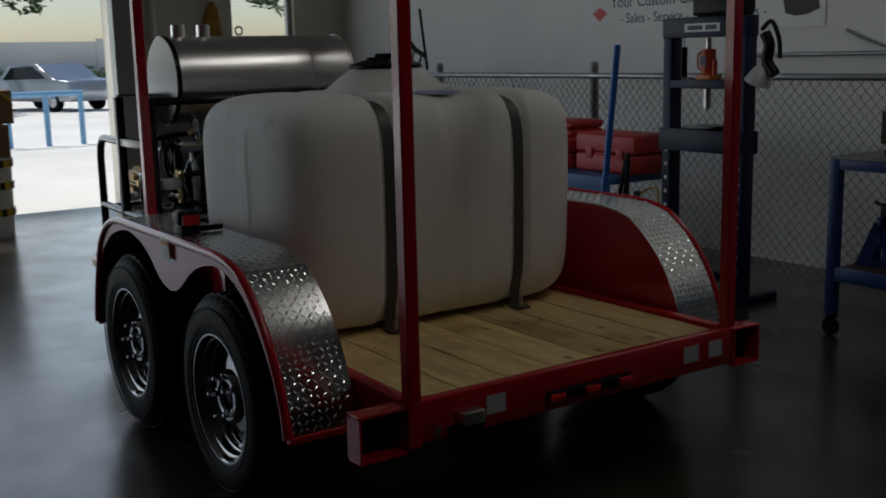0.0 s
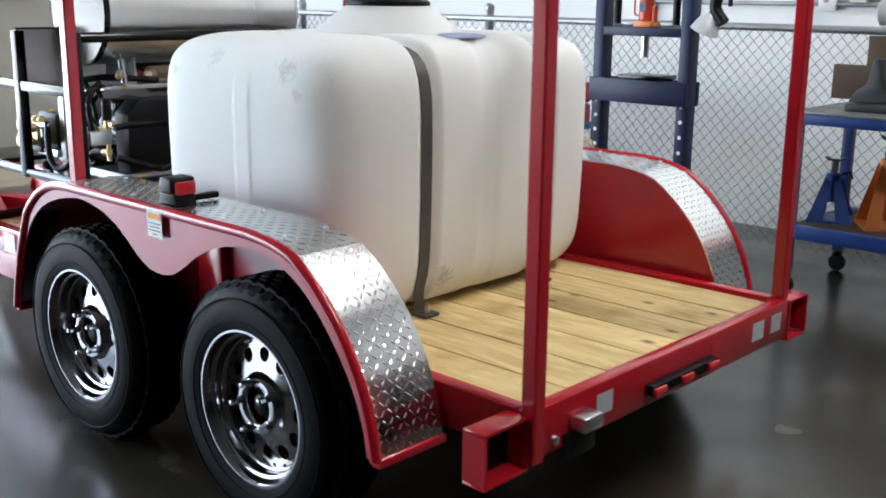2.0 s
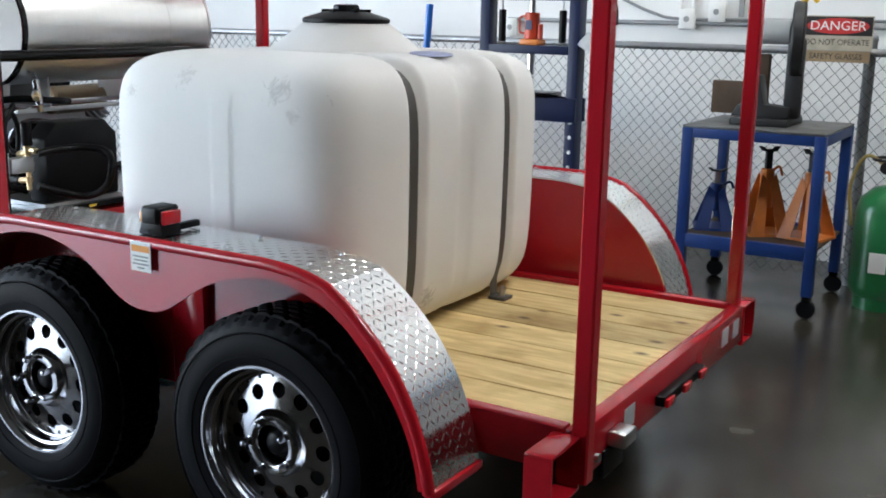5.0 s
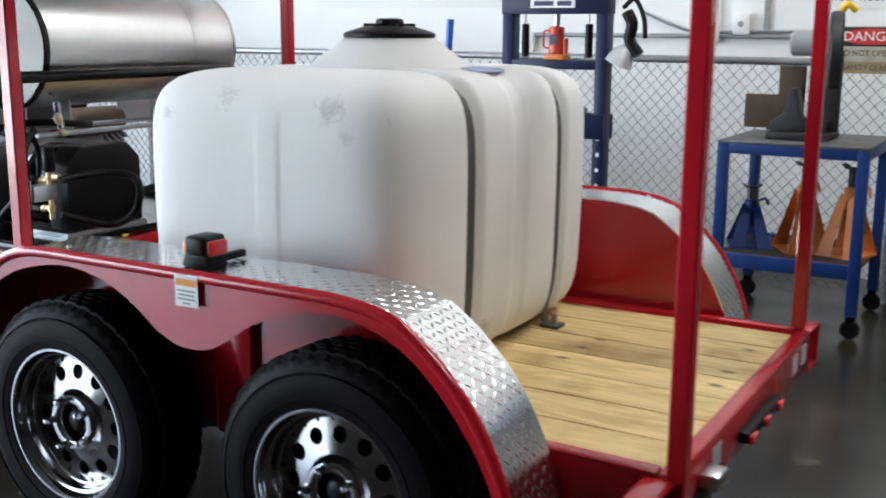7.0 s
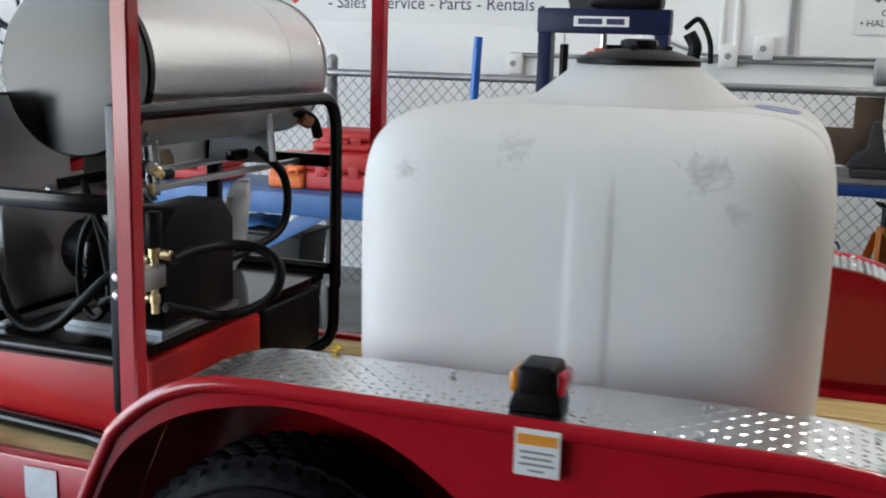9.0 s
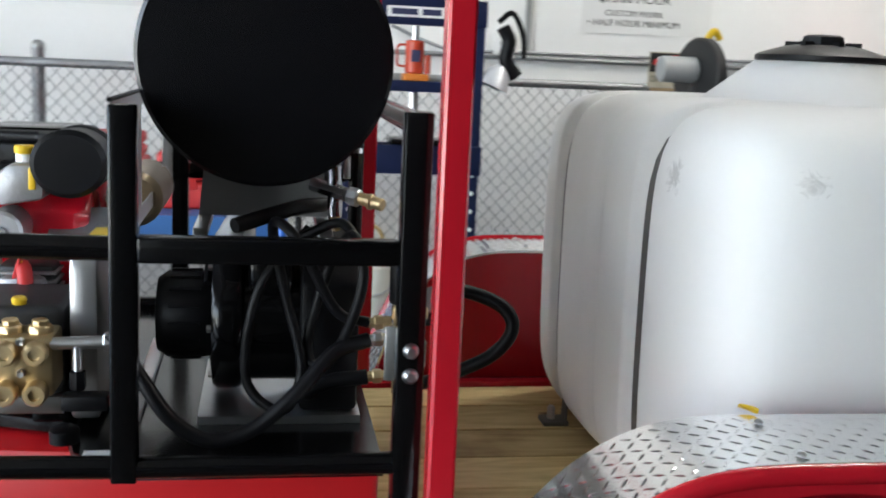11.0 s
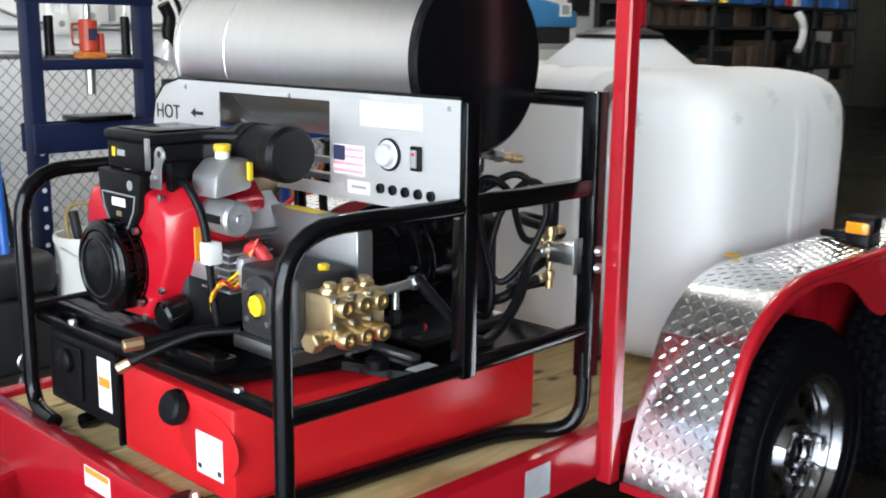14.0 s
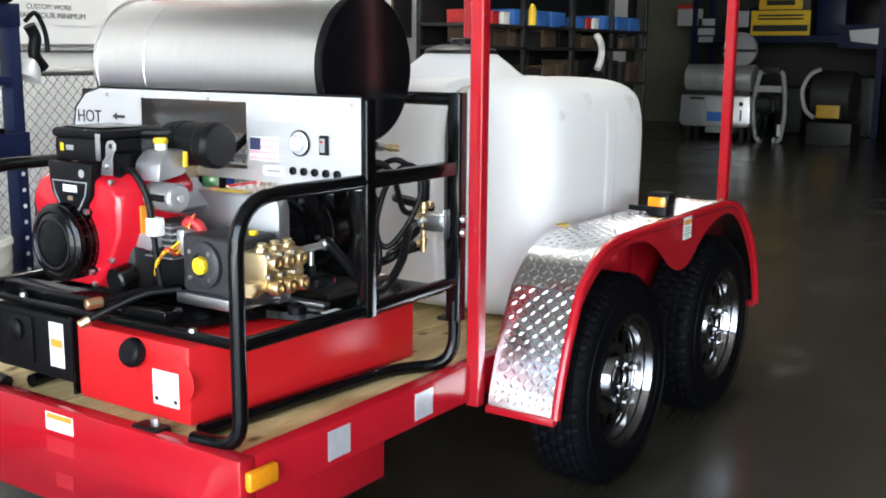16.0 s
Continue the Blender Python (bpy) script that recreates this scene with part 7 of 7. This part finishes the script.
# ceiling lamps over the bays
TUBE = bpy.data.materials.new("lamp_tube")
TUBE.use_nodes = True
TUBE.node_tree.nodes["Principled BSDF"].inputs["Emission Color"].default_value = (1, 0.98, 0.93, 1)
TUBE.node_tree.nodes["Principled BSDF"].inputs["Emission Strength"].default_value = 6
for x, y in LAMPS:
    lamp = thing("ceiling_lamp", "white twin-tube fluorescent ceiling lamp", "ceiling lamp", at=(x, y, HIGH), group="ceiling lamps")
    part("housing", box(-0.12, 0.12, -0.75, 0.75, -0.08, -0.001, 0.01), WHITE, lamp)
    for dx in (-0.06, 0.06):
        part("tube", rod((dx, -0.7, -0.095), (dx, 0.7, -0.095), 0.014, None, 10), TUBE, lamp)

# ---- the yard: boundary wall, hedge, tree, parked car, blue rail ----
setting("backdrop_wall", box(-40, 40, 44, 44.3, -0.05, 2.3), WALL_OUT, "long pale boundary wall across the yard", "wall")
for k in range(10):
    x = -36 + 8 * k
    setting("wall_pier_%d" % k, box(x - 0.2, x + 0.2, 43.85, 43.997, -0.05, 2.42), WALL_OUT, "pale pier of the boundary wall", "pier")


def leaves(cloud, count, size, seed):
    """Many small bent leaves scattered through a set of round clumps (x, y, z, r)."""
    r = random.Random(seed)
    vs, fs = [], []
    for _ in range(count):
        cx, cy, cz, cr = r.choice(cloud)
        d = Vector((r.gauss(0, 1), r.gauss(0, 1), r.gauss(0, 1))).normalized() * cr * r.uniform(0.55, 1.0) ** 0.6
        p = Vector((cx, cy, cz)) + d
        a = Vector((r.gauss(0, 1), r.gauss(0, 1), r.gauss(0, 0.6))).normalized() * size * r.uniform(0.6, 1.3)
        b = a.orthogonal().normalized() * size * 0.5
        n = len(vs)
        vs += [p - a, p + b + Vector((0, 0, 0.02)), p + a, p - b]
        fs.append((n, n + 1, n + 2, n + 3))
    me = bpy.data.meshes.new("leaves")
    me.from_pydata([tuple(v) for v in vs], [], fs)
    me.materials.append(LEAF)
    return me


def tree(at, seed, tall):
    ob = thing("tree", "broad green shade tree beyond the yard wall", "tree", at=at)
    r = random.Random(seed)
    bm = sweep(curve([(0, 0, 0), (0.05, 0, tall * 0.2), (-0.05, 0.1, tall * 0.45)], 5), 0.22, None, 10)
    part("trunk", bm, BARK, ob)
    cloud = []
    for k in range(9):
        a = 2 * math.pi * k / 9 + r.uniform(-0.3, 0.3)
        e = Vector((math.cos(a) * tall * r.uniform(0.25, 0.5), math.sin(a) * tall * r.uniform(0.2, 0.4), tall * r.uniform(0.5, 0.95)))
        part("limb", sweep(curve([(-0.05, 0.1, tall * 0.42), tuple(e * 0.55 + Vector((0, 0, tall * 0.2))), tuple(e)], 5), 0.07, None, 7), BARK, ob)
        for _ in range(3):
            q = e + Vector((r.gauss(0, 0.6), r.gauss(0, 0.6), r.gauss(0, 0.4)))
            cloud.append((*q, r.uniform(0.6, 1.2)))
    crown = new("crown", leaves(cloud, 5000, 0.13, seed))
    crown.parent = ob
    tagged(crown, "loose crown of small green leaves", kind="stuff")
    return ob


tree((3.5, 32.5, -0.03), 3, 6.0)
tree((-6.5, 36.5, -0.03), 5, 6.5)
tree((13.5, 26.0, -0.03), 8, 6.0)
hedge = thing("hedge", "clipped green hedge along the boundary wall", "hedge", at=(0, 0, 0), kind="stuff")
hm = new("hedge_leaves", leaves([(1 + 0.5 * k, 42.8, 0.5 + 0.1 * (k % 3), 0.6) for k in range(34)], 6000, 0.1, 11))
hm.parent = hedge
tagged(hm, kind="stuff")

car = thing("parked_car", "silver saloon car parked in the sunlit yard", "car", at=(6.3, 31.0, -0.03), rz=112)
bm = slab([(-2.2, 0.3), (2.2, 0.3), (2.25, 0.55), (2.1, 0.8), (1.2, 0.92), (0.6, 1.38), (-0.7, 1.42), (-1.5, 0.98), (-2.15, 0.9), (-2.28, 0.6)], "y", -0.85, 0.85, 0.06)
part("body", bm, CAR_PAINT, car, smooth=50)
for s in (-1, 1):
    part("side_window", slab([(1.0, 0.95), (0.5, 1.32), (-0.6, 1.35), (-1.2, 0.98)], "y", s * 0.851 - 0.004, s * 0.851 + 0.004), DARK_GLASS, car, smooth=None)
    for x in (-1.4, 1.4):
        w = part("wheel", turned([(0, 0.1), (0.2, 0.1), (0.22, 0.12), (0.31, 0.11), (0.32, 0.06), (0.32, -0.06), (0.3, -0.1), (0, -0.1)], 28, None, Matrix.Translation((x, s * 0.76, 0.32)) @ pose(0, 0, 0, 90 * -s, 0, 0)), RUBBER, car)
        part("hub", turned([(0, 0.125), (0.18, 0.12), (0.2, 0.105), (0.2, 0.1)], 24, None, Matrix.Translation((x, s * 0.76, 0.32)) @ pose(0, 0, 0, 90 * -s, 0, 0)), CHROME, w)
for y in (-0.6, 0.6):
    part("headlight", box(2.12, 2.2, y - 0.2, y + 0.2, 0.6, 0.72, 0.02), REFL, car)
guard = thing("blue_guard_rail", "pale blue tube guard rail across the yard", "rail")
part("rail", rod((-6, 15.8, 0.88), (3.1, 15.8, 0.88), 0.05, None, 12), mat("pale_blue_paint", (0.2, 0.42, 0.65), 0.5, vary=0.1), guard)
for x in (-6, -4.4, -2.8, -1.2, 0.4, 1.8, 2.45, 3.05):
    part("post", rod((x, 15.8, -0.03), (x, 15.8, 0.875), 0.05, None, 12), bpy.data.materials["pale_blue_paint"], guard)
stack = thing("pail_stack", "white plastic pail with yellow and black hazard tape", "pail", at=(-0.55, 5.75, 0))
part("pail", turned([(0, 0), (0.15, 0), (0.155, 0.02), (0.175, 0.62), (0.185, 0.64), (0.185, 0.66), (0, 0.66)], 32), WHITE, stack)
for z in (0.18, 0.4, 0.58):
    part("hazard_band", turned([(0.164 + z * 0.03, z), (0.166 + z * 0.03, z), (0.168 + z * 0.03, z + 0.06), (0.166 + z * 0.03, z + 0.06)], 32), YELLOW, stack)
    for k in range(10):
        a = 2 * math.pi * k / 10
        part("black_bar", merge(None, box(-0.002, 0.002, -0.02, 0.02, 0, 0.06), Matrix.Rotation(a, 4, "Z") @ Matrix.Translation((0.17 + z * 0.03, 0, z))), INK_BLACK, stack)
for k, (w, h) in enumerate(((0.15, 0.26), (0.17, 0.27))):
    c = thing("cardboard_box", "brown cardboard box stacked on the pail", "box", at=(-0.55, 5.75, 0.661 + 0.27 * k), rz=12 * k, group="boxes on the pail")
    part("carton", box(-w, w, -w, w, 0, h - 0.006, 0.004), CARD, c)
    part("flap", box(-w, -0.004, -w, w, h - 0.0055, h - 0.001), CARD, c)
    part("flap", box(0.004, w, -w, w, h - 0.0055, h - 0.001), CARD, c)
strp = thing("yellow_strap", "yellow strapping loose over the boxes", "strap", at=(-0.55, 5.75, 1.2))
part("band", sweep(curve([(-0.16, -0.1, 0.02), (-0.05, -0.05, 0.05), (0.06, -0.12, 0.02), (0.18, -0.15, -0.08)], 6), 0.014, None, 8), YELLOW, strp)

wand = thing("spray_wand", "black spray gun and wand hung on the fence", "spray wand", at=(FENCE - 0.06, 4.3, 0))
part("lance", rod((0, 0.03, 1.8), (0, -0.07, 1.28), 0.012, None, 10), BLACK_MATT, wand)
part("gun", sweep(curve([(0, 0.2, 1.52), (0, 0.12, 1.46), (0, 0.02, 1.42), (0, -0.04, 1.4)], 6), 0.022, None, 10), BLACK_MATT, wand)
part("trigger_guard", sweep(curve([(0, 0.14, 1.45), (0, 0.16, 1.36), (0, 0.06, 1.34), (0, 0.02, 1.4)], 6), 0.009, None, 8), BLACK_MATT, wand)
coat = thing("work_coat", "yellow and brown coat hung beside the window", "coat", at=(1.86, NORTH - 0.06, 1.3))
part("cloth", slab([(-0.12, 0.0), (0.14, 0.02), (0.12, 0.3), (0.08, 0.62), (0.02, 0.7), (-0.03, 0.62), (-0.1, 0.35)], "y", -0.04, 0.05, 0.03), mat("ochre_cloth", (0.45, 0.25, 0.04), 0.9, vary=0.35, scale=9, bump=0.4), coat)

# ---- fittings of the trailer ----
OUTX = side(-1, OUT)
lamp = new("marker_lamp")
lamp.parent = trailer
tagged(lamp, "black clearance lamp with red and amber lenses on the fender")
LX, LY, LZ = -1.05, -0.03, 0.816
part("stem", slab([(LY - 0.042, LZ), (LY + 0.05, LZ), (LY + 0.028, LZ + 0.062), (LY - 0.026, LZ + 0.066)], "x", LX - 0.04, LX + 0.03, 0.006), BLACK_MATT, lamp)
part("hood", box(LX - 0.046, LX + 0.036, LY - 0.03, LY + 0.034, LZ + 0.03, LZ + 0.078, 0.01, segs=3), BLACK_MATT, lamp)
part("red_lens", box(LX - 0.036, LX + 0.028, LY - 0.044, LY - 0.029, LZ + 0.03, LZ + 0.068, 0.006), LENS_RED, lamp)
part("amber_lens", box(LX - 0.036, LX + 0.028, LY + 0.033, LY + 0.048, LZ + 0.03, LZ + 0.064, 0.006), LENS_AMBER, lamp)
part("bar", box(LX + 0.03, -0.93, LY - 0.02, LY + 0.0, LZ + 0.004, LZ + 0.022, 0.003), BLACK_MATT, lamp)
far_lamp = new("marker_lamp")
far_lamp.parent = trailer
FLX = side(1, 0.83)
part("stem", box(FLX - 0.03, FLX + 0.04, LY - 0.04, LY + 0.045, LZ, LZ + 0.07, 0.01), BLACK_MATT, far_lamp)
part("red_lens", box(FLX - 0.028, FLX + 0.036, LY - 0.05, LY - 0.039, LZ + 0.03, LZ + 0.066, 0.004), LENS_RED, far_lamp)
# warning sticker that folds over the fender's edge
stk = new("warning_sticker")
stk.parent = trailer
tagged(stk, "white and orange warning sticker on the fender")
SX = OUTX - 0.014
part("sheet", box(SX - 0.0012, SX, -0.085, -0.012, 0.735, 0.812), WHITE, stk, smooth=None)
part("orange_band", box(SX - 0.002, SX - 0.0013, -0.081, -0.016, 0.786, 0.803), INK_ORANGE, stk, smooth=None)
for k, w in enumerate((0.056, 0.05, 0.058, 0.024)):
    part("printed_bar", box(SX - 0.002, SX - 0.0013, -0.0485 - w / 2, -0.0485 + w / 2, 0.772 - k * 0.01, 0.776 - k * 0.01), GREY_PAINT, stk, smooth=None)
# reflective tapes
for y0, y1 in ((1.1, 1.186), (1.46, 1.546)):
    x = side(-1, 0.674 - taper((y0 + y1) / 2)) - 0.004
    part("reflective_tape", box(x - 0.001, x, y0, y1, 0.372, 0.448), REFL, trailer, "silver reflective tape", None)
part("side_marker", box(side(-1, 0.674 - 0.045) - 0.026, side(-1, 0.674 - 0.045) - 0.004, 1.738, 1.832, 0.392, 0.44, 0.008), LENS_AMBER, trailer, "amber side marker lamp")
for x0, x1, z0, z1, c in ((-0.27, -0.16, 0.4, 0.448, WHITE), (-0.27, -0.16, 0.34, 0.385, REFL_RED), (-0.26, -0.19, 0.25, 0.29, REFL_RED)):
    part("front_decal", box(x0, x1, FRONT + 0.0005, FRONT + 0.0015, z0, z1), c, trailer, smooth=None)
part("front_decal_band", box(-0.265, -0.165, FRONT + 0.0016, FRONT + 0.0022, 0.432, 0.446), INK_ORANGE, trailer, smooth=None)
for x0, x1, c in ((-0.62, -0.55, REFL), (0.2, 0.27, REFL), (0.32, 0.385, REFL), (-0.05, 0.0, REFL_RED)):
    part("reflective_tape", box(x0, x1, REAR - 0.0012, REAR - 0.0002, 0.375, 0.432), c, trailer, smooth=None)
bar = part("lamp_bar", box(-0.4, -0.06, REAR - 0.03, REAR - 0.0005, 0.372, 0.402, 0.005), BLACK_MATT, trailer, "black rear lamp bar")
for x in (-0.38, -0.24, -0.1):
    part("red_lens", box(x - 0.03, x + 0.03, REAR - 0.044, REAR - 0.0305, 0.375, 0.4, 0.006), LENS_RED, bar)
part("plate_lamp", box(-0.735, -0.655, REAR - 0.05, REAR - 0.0005, 0.375, 0.415, 0.008), ZINC, trailer, "bright plate lamp housing")
part("plate_bracket", box(-0.76, -0.63, REAR - 0.008, REAR - 0.0006, 0.3, 0.372, 0.002), BLACK_MATT, trailer)
part("bracket_bolt", turned([(0.012, 0), (0.012, 0.01), (0.006, 0.013), (0, 0.013)], 8, None, Matrix.Translation((-0.795, REAR, 0.368)) @ pose(0, 0, 0, 90, 0, 0)), ZINC, trailer)

# ---- the deck's planks ----
count = 7
wide = 2 * 0.622 / count
rnd = random.Random(4)
deck = new("deck")
deck.parent = trailer
tagged(deck, "pale pine plank deck with knots and dirt")
for k in range(count):
    x0 = side(-1, 0.622) + k * wide
    # the planks follow the rails
    bm = box(x0 + 0.003, x0 + wide - 0.003, REAR + 0.0465, FRONT - 0.052, DECK - 0.036, DECK + rnd.uniform(-0.0015, 0.0015), 0.002, segs=1)
    part("plank", bm, PLANK, deck, smooth=None)
